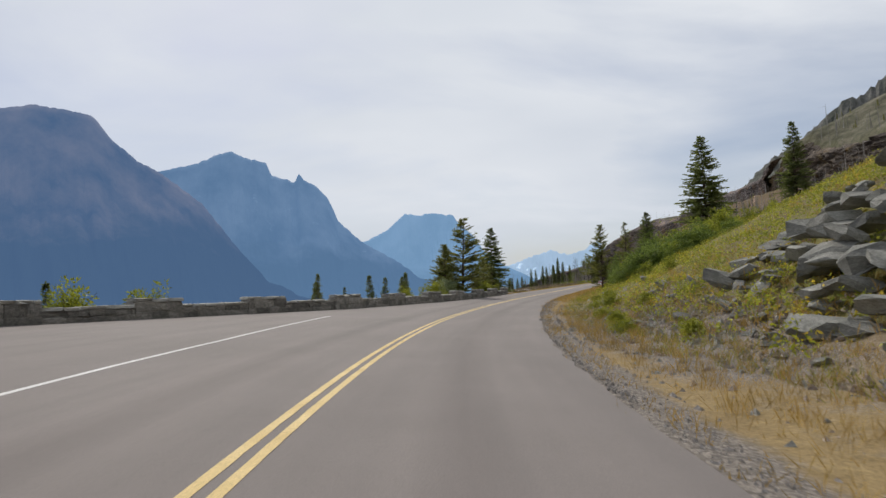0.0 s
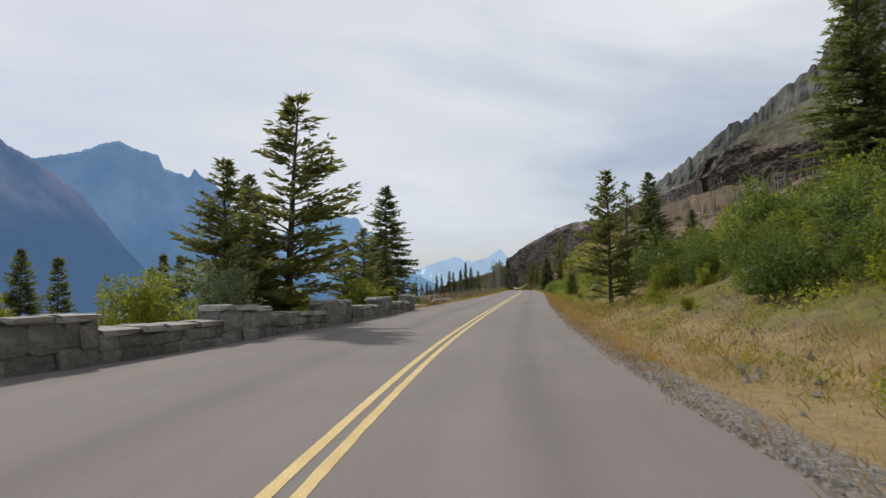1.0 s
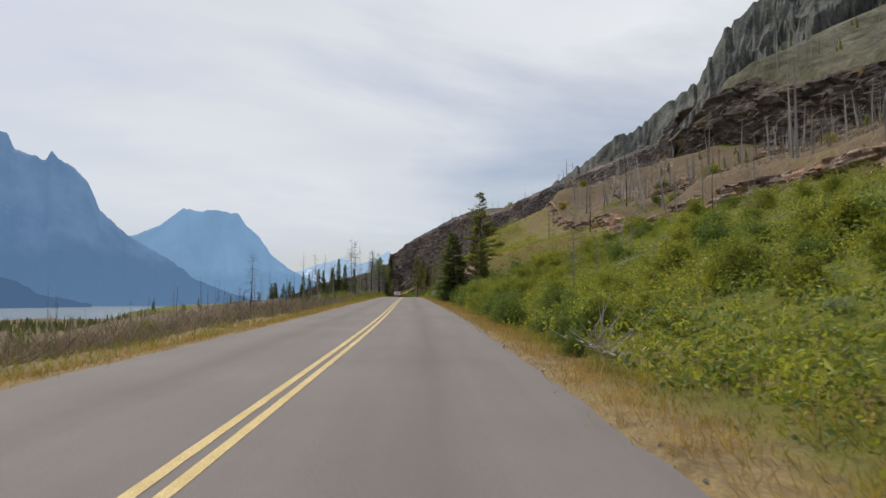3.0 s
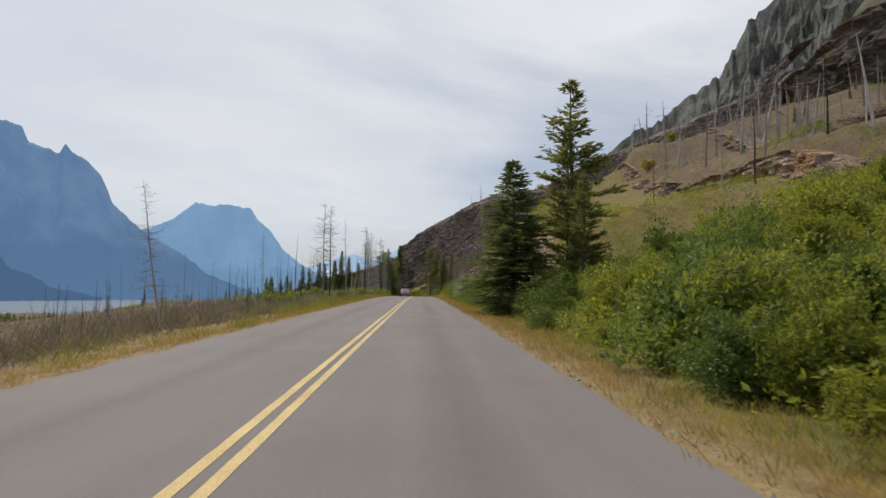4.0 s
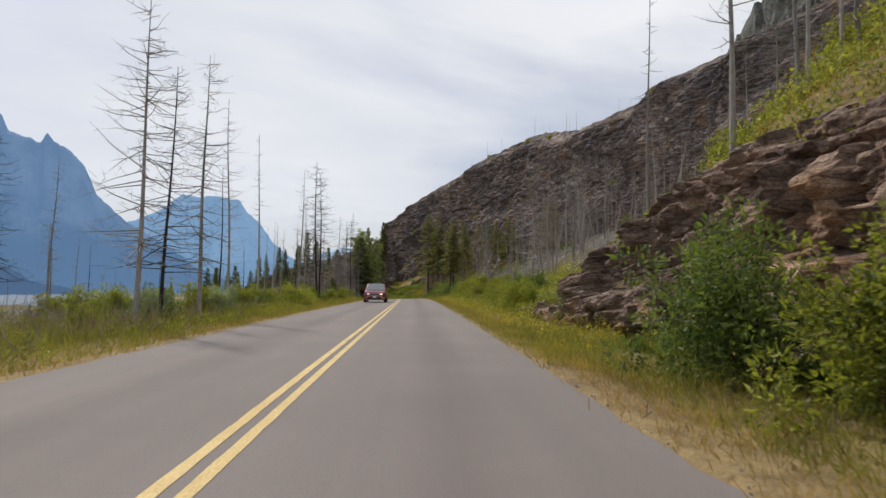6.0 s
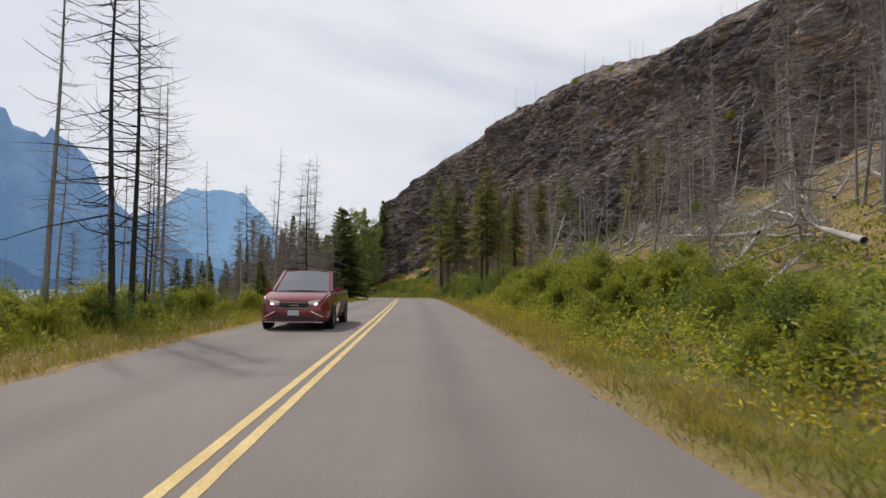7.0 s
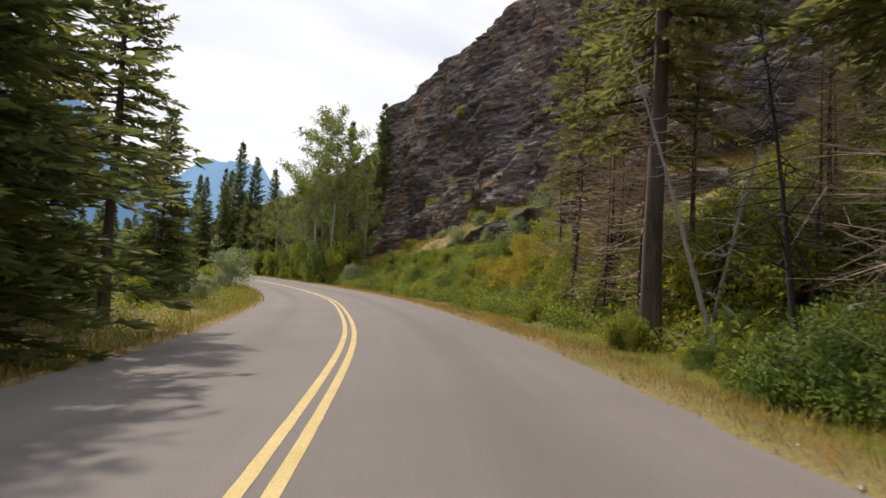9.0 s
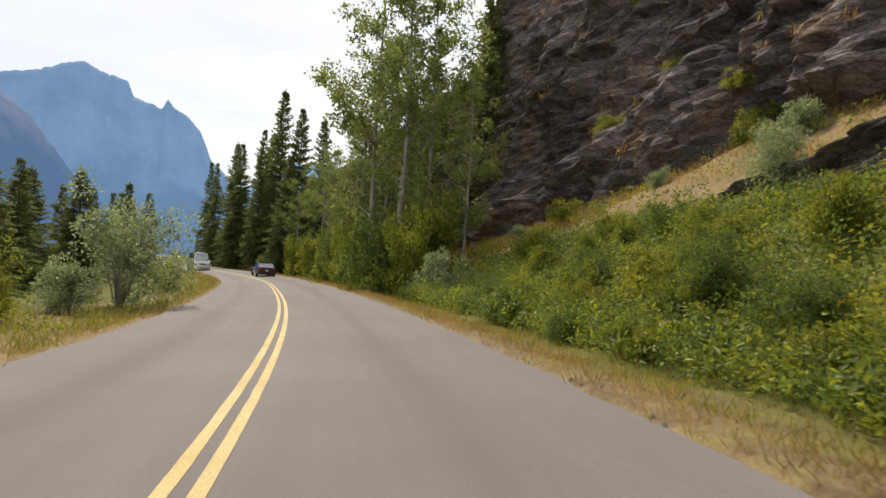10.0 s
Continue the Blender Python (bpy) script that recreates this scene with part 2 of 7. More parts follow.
def painted_haze_mat(name, dark, light, glow, strength, snow=None, wooded=None):
    """Far mountains: rock and forest tones, distance haze painted on as blue tint and plain emission."""
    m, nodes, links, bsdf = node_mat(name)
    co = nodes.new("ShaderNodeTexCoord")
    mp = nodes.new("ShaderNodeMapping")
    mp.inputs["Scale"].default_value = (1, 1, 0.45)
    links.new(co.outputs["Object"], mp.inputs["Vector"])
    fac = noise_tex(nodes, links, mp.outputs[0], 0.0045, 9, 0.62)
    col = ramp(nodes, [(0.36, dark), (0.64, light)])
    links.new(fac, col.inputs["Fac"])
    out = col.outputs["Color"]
    if snow:
        patch = ramp(nodes, [(0.64, (0, 0, 0)), (0.70, (1, 1, 1))])
        links.new(noise_tex(nodes, links, co.outputs["Object"], 0.009, 6, 0.6), patch.inputs["Fac"])
        out = mix_rgb(nodes, links, out, snow, patch.outputs["Color"])
    if wooded:
        # forest up to an uneven line, rock above it
        sep = nodes.new("ShaderNodeSeparateXYZ")
        links.new(co.outputs["Object"], sep.inputs[0])
        line = nodes.new("ShaderNodeMath")
        line.operation = "MULTIPLY_ADD"
        links.new(noise_tex(nodes, links, co.outputs["Object"], 0.0035, 8, 0.65), line.inputs[0])
        line.inputs[1].default_value = -wooded[0] * 1.5
        links.new(sep.outputs["Z"], line.inputs[2])
        trees = nodes.new("ShaderNodeMapRange")
        trees.inputs["From Min"].default_value, trees.inputs["From Max"].default_value = -0.15 * wooded[0], 0.30 * wooded[0]
        links.new(line.outputs[0], trees.inputs["Value"])
        out = mix_rgb(nodes, links, wooded[1], out, trees.outputs[0])
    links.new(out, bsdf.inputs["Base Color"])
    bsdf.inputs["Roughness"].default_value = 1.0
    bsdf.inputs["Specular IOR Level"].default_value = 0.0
    # even emission imitates haze in the air; the rock is no light source
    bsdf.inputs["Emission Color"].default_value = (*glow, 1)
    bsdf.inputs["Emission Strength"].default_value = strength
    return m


def asphalt_mat():
    """Worn grey asphalt: aggregate, patches, oil down the lanes; its UV is metres along and across."""
    m, nodes, links, bsdf = node_mat("worn_asphalt")
    uv = nodes.new("ShaderNodeUVMap")
    co = nodes.new("ShaderNodeTexCoord")
    sep = nodes.new("ShaderNodeSeparateXYZ")
    links.new(uv.outputs[0], sep.inputs[0])
    stretch = nodes.new("ShaderNodeMapping")
    stretch.inputs["Scale"].default_value = (0.05, 0.8, 1)
    links.new(uv.outputs[0], stretch.inputs["Vector"])
    streak = noise_tex(nodes, links, stretch.outputs[0], 1.6, 5, 0.55)
    patch = noise_tex(nodes, links, co.outputs["Object"], 0.35, 6, 0.6)
    grain = noise_tex(nodes, links, co.outputs["Object"], 95, 3, 0.7)
    base = ramp(nodes, [(0.28, (0.176, 0.153, 0.141)), (0.72, (0.208, 0.182, 0.169))])
    links.new(patch, base.inputs["Fac"])
    s_ramp = ramp(nodes, [(0.3, (0.91, 0.91, 0.91)), (0.7, (1.08, 1.075, 1.07))])
    links.new(streak, s_ramp.inputs["Fac"])
    out = mix_rgb(nodes, links, base.outputs["Color"], s_ramp.outputs["Color"], 1.0, "MULTIPLY")
    # oil between the wheel tracks of each lane
    away = nodes.new("ShaderNodeMath")
    away.operation = "ABSOLUTE"
    links.new(sep.outputs["Y"], away.inputs[0])
    off = nodes.new("ShaderNodeMath")
    off.operation = "SUBTRACT"
    off.inputs[1].default_value = 1.72
    links.new(away.outputs[0], off.inputs[0])
    off2 = nodes.new("ShaderNodeMath")
    off2.operation = "ABSOLUTE"
    links.new(off.outputs[0], off2.inputs[0])
    oil = ramp(nodes, [(0.0, (0.84, 0.83, 0.83)), (0.5, (1, 1, 1))])
    links.new(off2.outputs[0], oil.inputs["Fac"])
    out = mix_rgb(nodes, links, out, oil.outputs["Color"], 1.0, "MULTIPLY")
    g_ramp = ramp(nodes, [(0.3, (0.8, 0.8, 0.8)), (0.7, (1.2, 1.2, 1.2))])
    links.new(grain, g_ramp.inputs["Fac"])
    out = mix_rgb(nodes, links, out, g_ramp.outputs["Color"], 1.0, "MULTIPLY")
    links.new(out, bsdf.inputs["Base Color"])
    bsdf.inputs["Roughness"].default_value = 0.82
    bsdf.inputs["Specular IOR Level"].default_value = 0.3
    bump(nodes, links, bsdf, grain, 0.35, 0.01)
    return m


def ground_mat():
    """Soil, dry grass, green cover and scree, by the zone that the ground carries."""
    m, nodes, links, bsdf = node_mat("ground_cover")
    co = nodes.new("ShaderNodeTexCoord")
    zone = nodes.new("ShaderNodeVertexColor")
    zone.layer_name = "zone"
    sep = nodes.new("ShaderNodeSeparateColor")
    links.new(zone.outputs["Color"], sep.inputs[0])
    n1 = noise_tex(nodes, links, co.outputs["Object"], 0.22, 8, 0.65)
    n2 = noise_tex(nodes, links, co.outputs["Object"], 2.6, 7, 0.7)
    n3 = noise_tex(nodes, links, co.outputs["Object"], 22, 4, 0.7)
    soil = ramp(nodes, [(0.3, (0.105, 0.07, 0.045)), (0.7, (0.22, 0.165, 0.11))])
    links.new(n2, soil.inputs["Fac"])
    dry = ramp(nodes, [(0.3, (0.20, 0.14, 0.068)), (0.7, (0.34, 0.25, 0.125))])
    links.new(n2, dry.inputs["Fac"])
    green = ramp(nodes, [(0.3, (0.065, 0.08, 0.016)), (0.5, (0.125, 0.138, 0.025)), (0.7, (0.21, 0.185, 0.036))])
    links.new(n2, green.inputs["Fac"])
    vor = nodes.new("ShaderNodeTexVoronoi")
    vor.inputs["Scale"].default_value = 26
    links.new(co.outputs["Object"], vor.inputs["Vector"])
    stone = ramp(nodes, [(0.0, (0.115, 0.10, 0.088)), (0.5, (0.18, 0.155, 0.135)), (1.0, (0.29, 0.255, 0.225))])
    sepv = nodes.new("ShaderNodeSeparateColor")
    links.new(vor.outputs["Color"], sepv.inputs[0])
    links.new(sepv.outputs[0], stone.inputs["Fac"])

    def uneven(mask, soft=0.35):
        add = nodes.new("ShaderNodeMath")
        add.operation = "ADD"
        links.new(mask, add.inputs[0])
        links.new(n1, add.inputs[1])
        add2 = nodes.new("ShaderNodeMath")
        add2.operation = "MULTIPLY_ADD"
        links.new(n2, add2.inputs[0])
        add2.inputs[1].default_value = 0.6
        links.new(add.outputs[0], add2.inputs[2])
        r = ramp(nodes, [(0.0, (0, 0, 0)), (1.0, (1, 1, 1))])
        mp = nodes.new("ShaderNodeMapRange")
        mp.inputs["From Min"].default_value, mp.inputs["From Max"].default_value = 1.1, 1.1 + soft
        links.new(add2.outputs[0], mp.inputs["Value"])
        return mp.outputs[0]

    out = mix_rgb(nodes, links, soil.outputs["Color"], dry.outputs["Color"], uneven(sep.outputs[0]))
    out = mix_rgb(nodes, links, out, green.outputs["Color"], uneven(sep.outputs[1]))
    out = mix_rgb(nodes, links, out, stone.outputs["Color"], uneven(sep.outputs[2], 0.2))
    crag = ramp(nodes, [(0.36, (0.025, 0.027, 0.02)), (0.5, (0.11, 0.108, 0.075)), (0.64, (0.23, 0.205, 0.165))])
    links.new(noise_tex(nodes, links, co.outputs["Object"], 0.16, 10, 0.8), crag.inputs["Fac"])
    bare = nodes.new("ShaderNodeMath")
    bare.operation = "SUBTRACT"
    bare.inputs[0].default_value = 1.0
    links.new(zone.outputs["Alpha"], bare.inputs[1])
    out = mix_rgb(nodes, links, out, crag.outputs["Color"], bare.outputs[0])
    g = ramp(nodes, [(0.25, (0.6, 0.6, 0.6)), (0.75, (1.35, 1.35, 1.3))])
    links.new(n3, g.inputs["Fac"])
    out = mix_rgb(nodes, links, out, g.outputs["Color"], 1.0, "MULTIPLY")
    links.new(out, bsdf.inputs["Base Color"])
    bsdf.inputs["Roughness"].default_value = 0.95
    bsdf.inputs["Specular IOR Level"].default_value = 0.15
    bump(nodes, links, bsdf, n3, 0.5, 0.03)
    return m


def strata_mat(name, dark, mid, light, rust):
    """Bedded rock: tones from bed to bed, rust stains, fine cracks."""
    m, nodes, links, bsdf = node_mat(name)
    co = nodes.new("ShaderNodeTexCoord")
    mp = nodes.new("ShaderNodeMapping")
    mp.inputs["Rotation"].default_value = (radians(7), radians(-9), 0)
    mp.inputs["Scale"].default_value = (0.8, 0.8, 1.9)
    links.new(co.outputs["Object"], mp.inputs["Vector"])
    beds = noise_tex(nodes, links, mp.outputs[0], 1.1, 8, 0.7)
    col = ramp(nodes, [(0.32, dark), (0.52, mid), (0.70, light)])
    links.new(beds, col.inputs["Fac"])
    stain = ramp(nodes, [(0.53, (0, 0, 0)), (0.68, (1, 1, 1))])
    links.new(noise_tex(nodes, links, co.outputs["Object"], 0.33, 7, 0.65), stain.inputs["Fac"])
    out = mix_rgb(nodes, links, col.outputs["Color"], rust, stain.outputs["Color"])
    fine = noise_tex(nodes, links, mp.outputs[0], 9, 6, 0.75)
    g = ramp(nodes, [(0.32, (0.42, 0.42, 0.42)), (0.68, (1.5, 1.5, 1.5))])
    links.new(fine, g.inputs["Fac"])
    out = mix_rgb(nodes, links, out, g.outputs["Color"], 1.0, "MULTIPLY")
    crack = noise_tex(nodes, links, mp.outputs[0], 30, 4, 0.7)
    g2 = ramp(nodes, [(0.34, (0.55, 0.55, 0.55)), (0.62, (1.3, 1.3, 1.3))])
    links.new(crack, g2.inputs["Fac"])
    out = mix_rgb(nodes, links, out, g2.outputs["Color"], 1.0, "MULTIPLY")
    cell_map = nodes.new("ShaderNodeMapping")
    cell_map.inputs["Rotation"].default_value = (radians(12), radians(-18), radians(20))
    cell_map.inputs["Scale"].default_value = (0.7, 0.7, 2.6)
    links.new(co.outputs["Object"], cell_map.inputs["Vector"])
    split = nodes.new("ShaderNodeTexVoronoi")
    split.feature = "DISTANCE_TO_EDGE"
    split.inputs["Scale"].default_value = 1.5
    links.new(cell_map.outputs[0], split.inputs["Vector"])
    gap = ramp(nodes, [(0.0, (0.50, 0.49, 0.50)), (0.07, (1, 1, 1))])
    links.new(split.outputs["Distance"], gap.inputs["Fac"])
    out = mix_rgb(nodes, links, out, gap.outputs["Color"], 1.0, "MULTIPLY")
    stone = nodes.new("ShaderNodeTexVoronoi")
    stone.inputs["Scale"].default_value = 1.5
    links.new(cell_map.outputs[0], stone.inputs["Vector"])
    sep = nodes.new("ShaderNodeSeparateColor")
    links.new(stone.outputs["Color"], sep.inputs[0])
    tone = ramp(nodes, [(0.0, (0.66, 0.66, 0.68)), (1.0, (1.34, 1.32, 1.28))])
    links.new(sep.outputs[0], tone.inputs["Fac"])
    out = mix_rgb(nodes, links, out, tone.outputs["Color"], 1.0, "MULTIPLY")
    broad = ramp(nodes, [(0.36, (0.62, 0.62, 0.64)), (0.64, (1.3, 1.26, 1.2))])
    links.new(noise_tex(nodes, links, co.outputs["Object"], 0.09, 6, 0.6), broad.inputs["Fac"])
    out = mix_rgb(nodes, links, out, broad.outputs["Color"], 1.0, "MULTIPLY")
    isl = nodes.new("ShaderNodeObjectInfo")
    t = ramp(nodes, [(0, (0.8, 0.8, 0.8)), (1, (1.2, 1.2, 1.2))])
    links.new(isl.outputs["Random"], t.inputs["Fac"])
    out = mix_rgb(nodes, links, out, t.outputs["Color"], 1.0, "MULTIPLY")
    links.new(out, bsdf.inputs["Base Color"])
    bsdf.inputs["Roughness"].default_value = 0.9
    bsdf.inputs["Specular IOR Level"].default_value = 0.25
    bump(nodes, links, bsdf, fine, 1.0, 0.14)
    return m


ASPHALT = asphalt_mat()
GROUND = ground_mat()
YELLOW = surface("yellow_paint", (0.56, 0.40, 0.15), (0.70, 0.53, 0.24), 1.3, 60, 0.7, 0.2, 0.004)
WHITE = surface("white_paint", (0.55, 0.54, 0.52), (0.72, 0.71, 0.69), 1.3, 60, 0.7, 0.2, 0.004)
GRAVEL = surface("grey_gravel", (0.19, 0.17, 0.152), (0.38, 0.345, 0.315), 4, 30, 0.95, 0.3, 0.02, island=0.3)
WALL_STONE = surface("parapet_stone", (0.14, 0.135, 0.12), (0.36, 0.335, 0.295), 3.2, 26, 0.9, 0.9, 0.05, vary=0.35)
MORTAR = surface("mortar", (0.17, 0.16, 0.145), (0.27, 0.25, 0.225), 5, 60, 0.95, 0.5, 0.01)
CAP_STONE = surface("cap_stone", (0.24, 0.235, 0.21), (0.47, 0.45, 0.405), 2.5, 30, 0.9, 0.5, 0.02, vary=0.15)
BOULDER = surface("boulder_stone", (0.22, 0.20, 0.18), (0.44, 0.40, 0.36), 1.6, 20, 0.9, 0.6, 0.04, vary=0.15)
PALE_ROCK = surface("pale_squared_rock", (0.34, 0.275, 0.22), (0.66, 0.57, 0.475), 1.3, 18, 0.9, 0.6, 0.03, vary=0.18)
GREEN_ROCK = surface("green_grey_rock", (0.12, 0.12, 0.105), (0.34, 0.33, 0.295), 1.1, 14, 0.85, 0.7, 0.05, stretch=(1, 1, 2.4), vary=0.22)
TAN_ROCK = surface("tan_rock", (0.16, 0.12, 0.095), (0.40, 0.33, 0.27), 0.9, 12, 0.9, 0.7, 0.05, stretch=(1, 1, 2.4), vary=0.2)
CUT_ROCK = strata_mat("bedded_brown_rock", (0.14, 0.095, 0.077), (0.375, 0.27, 0.208), (0.60, 0.485, 0.39), (0.43, 0.245, 0.125))
CLIFF_ROCK = strata_mat("dark_purple_grey_rock", (0.09, 0.077, 0.076), (0.235, 0.203, 0.195), (0.41, 0.36, 0.335), (0.34, 0.225, 0.145))
HIGH_ROCK = surface("grey_mountain_rock", (0.055, 0.062, 0.048), (0.19, 0.185, 0.17), 0.02, 0.16, 0.95, 0.8, 3.0, stretch=(1, 1, 0.7), spec=0.1)
BARK = surface("brown_bark", (0.045, 0.032, 0.024), (0.14, 0.105, 0.08), 3, 18, 0.95, 0.8, 0.03, stretch=(1, 1, 0.2))
GREY_BARK = surface("weathered_grey_wood", (0.16, 0.148, 0.136), (0.43, 0.40, 0.37), 1.2, 20, 0.9, 0.5, 0.02, stretch=(1, 1, 0.15), vary=0.35)
CHAR = surface("charred_bark", (0.012, 0.011, 0.010), (0.085, 0.075, 0.068), 0.9, 16, 0.95, 0.6, 0.03, stretch=(1, 1, 0.25), vary=0.3)
PALE_SNAG = surface("pale_dead_wood", (0.15, 0.138, 0.126), (0.37, 0.345, 0.32), 0.4, 8, 0.9, 0.3, 0.02, stretch=(1, 1, 0.3), island=0.35)
PALE_BARK = surface("pale_aspen_bark", (0.16, 0.15, 0.12), (0.42, 0.40, 0.34), 2.4, 20, 0.85, 0.4, 0.01, stretch=(1, 1, 0.5))
NEEDLES = leaf_mat("dark_spruce_needles", (0.05, 0.07, 0.03), (0.185, 0.21, 0.075), (0.30, 0.34, 0.09), 0.5)
NEEDLES_OLIVE = leaf_mat("olive_pine_needles", (0.06, 0.07, 0.03), (0.22, 0.215, 0.075), (0.36, 0.35, 0.09), 0.5)
NEEDLES_PINE = leaf_mat("dark_pine_needles", (0.06, 0.074, 0.03), (0.205, 0.21, 0.072), (0.34, 0.34, 0.08), 0.5)
LEAF_GREEN = leaf_mat("willow_leaves", (0.045, 0.07, 0.012), (0.35, 0.385, 0.06), (0.54, 0.55, 0.05), 0.40, 0.55)
LEAF_LIME = leaf_mat("yellow_green_leaves", (0.06, 0.085, 0.012), (0.38, 0.40, 0.06), (0.56, 0.55, 0.055), 0.40, 0.55)
LEAF_ASPEN = leaf_mat("aspen_leaves", (0.085, 0.118, 0.03), (0.23, 0.27, 0.085), (0.38, 0.43, 0.10), 0.48)
LEAF_GREY = leaf_mat("grey_green_leaves", (0.12, 0.155, 0.07), (0.42, 0.48, 0.29), (0.42, 0.50, 0.20), 0.42, 0.4)
LEAF_DARK = leaf_mat("dark_shrub_leaves", (0.025, 0.048, 0.014), (0.19, 0.26, 0.055), (0.30, 0.38, 0.06), 0.36, 0.55)
LEAF_GOLD = leaf_mat("gold_leaves", (0.13, 0.125, 0.018), (0.58, 0.44, 0.055), (0.62, 0.48, 0.05), 0.40)
DRY_GRASS = leaf_mat("dry_grass", (0.28, 0.17, 0.05), (0.50, 0.335, 0.115), (0.50, 0.33, 0.10), 0.38, 0.8)
GREEN_GRASS = leaf_mat("green_grass", (0.12, 0.125, 0.022), (0.28, 0.26, 0.05), (0.38, 0.36, 0.05), 0.42, 0.7)
BRUSH = leaf_mat("dead_brush", (0.16, 0.12, 0.085), (0.36, 0.29, 0.22), (0.2, 0.15, 0.1), 0.2, 0.9)
FLOWER = leaf_mat("yellow_flowers", (0.50, 0.36, 0.02), (0.68, 0.52, 0.04), (0.5, 0.38, 0.03), 0.2)

# ---- mesh helpers ----
def mesh_of(name, verts, faces, material, smooth=False):
    """A mesh from arrays; faces all have the same number of corners."""
    verts, faces = np.asarray(verts, np.float32), np.asarray(faces, np.int32)
    me = bpy.data.meshes.new(name)
    n, k = faces.shape
    me.vertices.add(len(verts))
    me.vertices.foreach_set("co", verts.ravel())
    me.loops.add(n * k)
    me.loops.foreach_set("vertex_index", faces.ravel())
    me.polygons.add(n)
    me.polygons.foreach_set("loop_start", np.arange(0, n * k, k, dtype=np.int32))
    me.polygons.foreach_set("use_smooth", np.full(n, smooth))
    me.materials.append(material)
    me.update(calc_edges=True)
    return me


def child(name, me, parent, label=""):
    ob = new(name, me)
    ob.parent = parent
    if label:
        tagged(ob, label)
    return ob


def part(name, bm, material, parent, label="", smooth=False):
    """A bmesh as one mesh object under a thing or part."""
    me = bpy.data.meshes.new(name)
    bm.to_mesh(me)
    bm.free()
    me.materials.append(material)
    if smooth:
        me.polygons.foreach_set("use_smooth", np.full(len(me.polygons), True))
    return child(name, me, parent, label)


def grid_faces(rows, cols):
    i = np.arange((rows - 1) * cols).reshape(rows - 1, cols)[:, :-1].ravel()
    return np.stack([i, i + 1, i + cols + 1, i + cols], 1)


def rough(x, y, z=0.0, octaves=4):
    return noise.fractal(Vector((x, y, z)), 1.0, 2.0, octaves)


def plan_xyz(u, d, z):
    x, y = place(u, d)
    return np.stack([x, y, z], -1)


# ---- ground: one sheet from the road to the horizon ----
def steps_between(*legs):
    out = [np.arange(a, b, s) for a, b, s in legs]
    return np.concatenate(out + [[legs[-1][1]]])


GU = steps_between((-3000, -600, 200), (-600, -200, 25), (-200, -140, 4), (-140, 310, 0.8), (310, 420, 4), (420, 900, 30), (900, 4600, 300))
GD = steps_between((-3000, -600, 200), (-600, -100, 25), (-100, -40, 4), (-40, -12, 1.0), (-12, -2.8, 0.4), (-2.8, 2.8, 1.4), (2.8, 12, 0.35), (12, 32, 0.8), (32, 80, 2.5), (80, 200, 8), (200, 900, 50))


def cover_bump(u, d):
    """Unevenness of the open ground, none on the road."""
    k = float(ease(3.6, 7.0, abs(d + (0 if d > 0 else 0.8)) if d > 0 else -d + float(pave_left(u)) + 3.6))
    if k <= 0:
        return 0.0
    big = min(1.0, abs(d) / 60)
    return k * (0.28 * rough(u * 0.33, d * 0.33, 3) + 0.10 * rough(u * 1.3, d * 1.3, 9) + big * 1.6 * rough(u * 0.06, d * 0.06, 5))


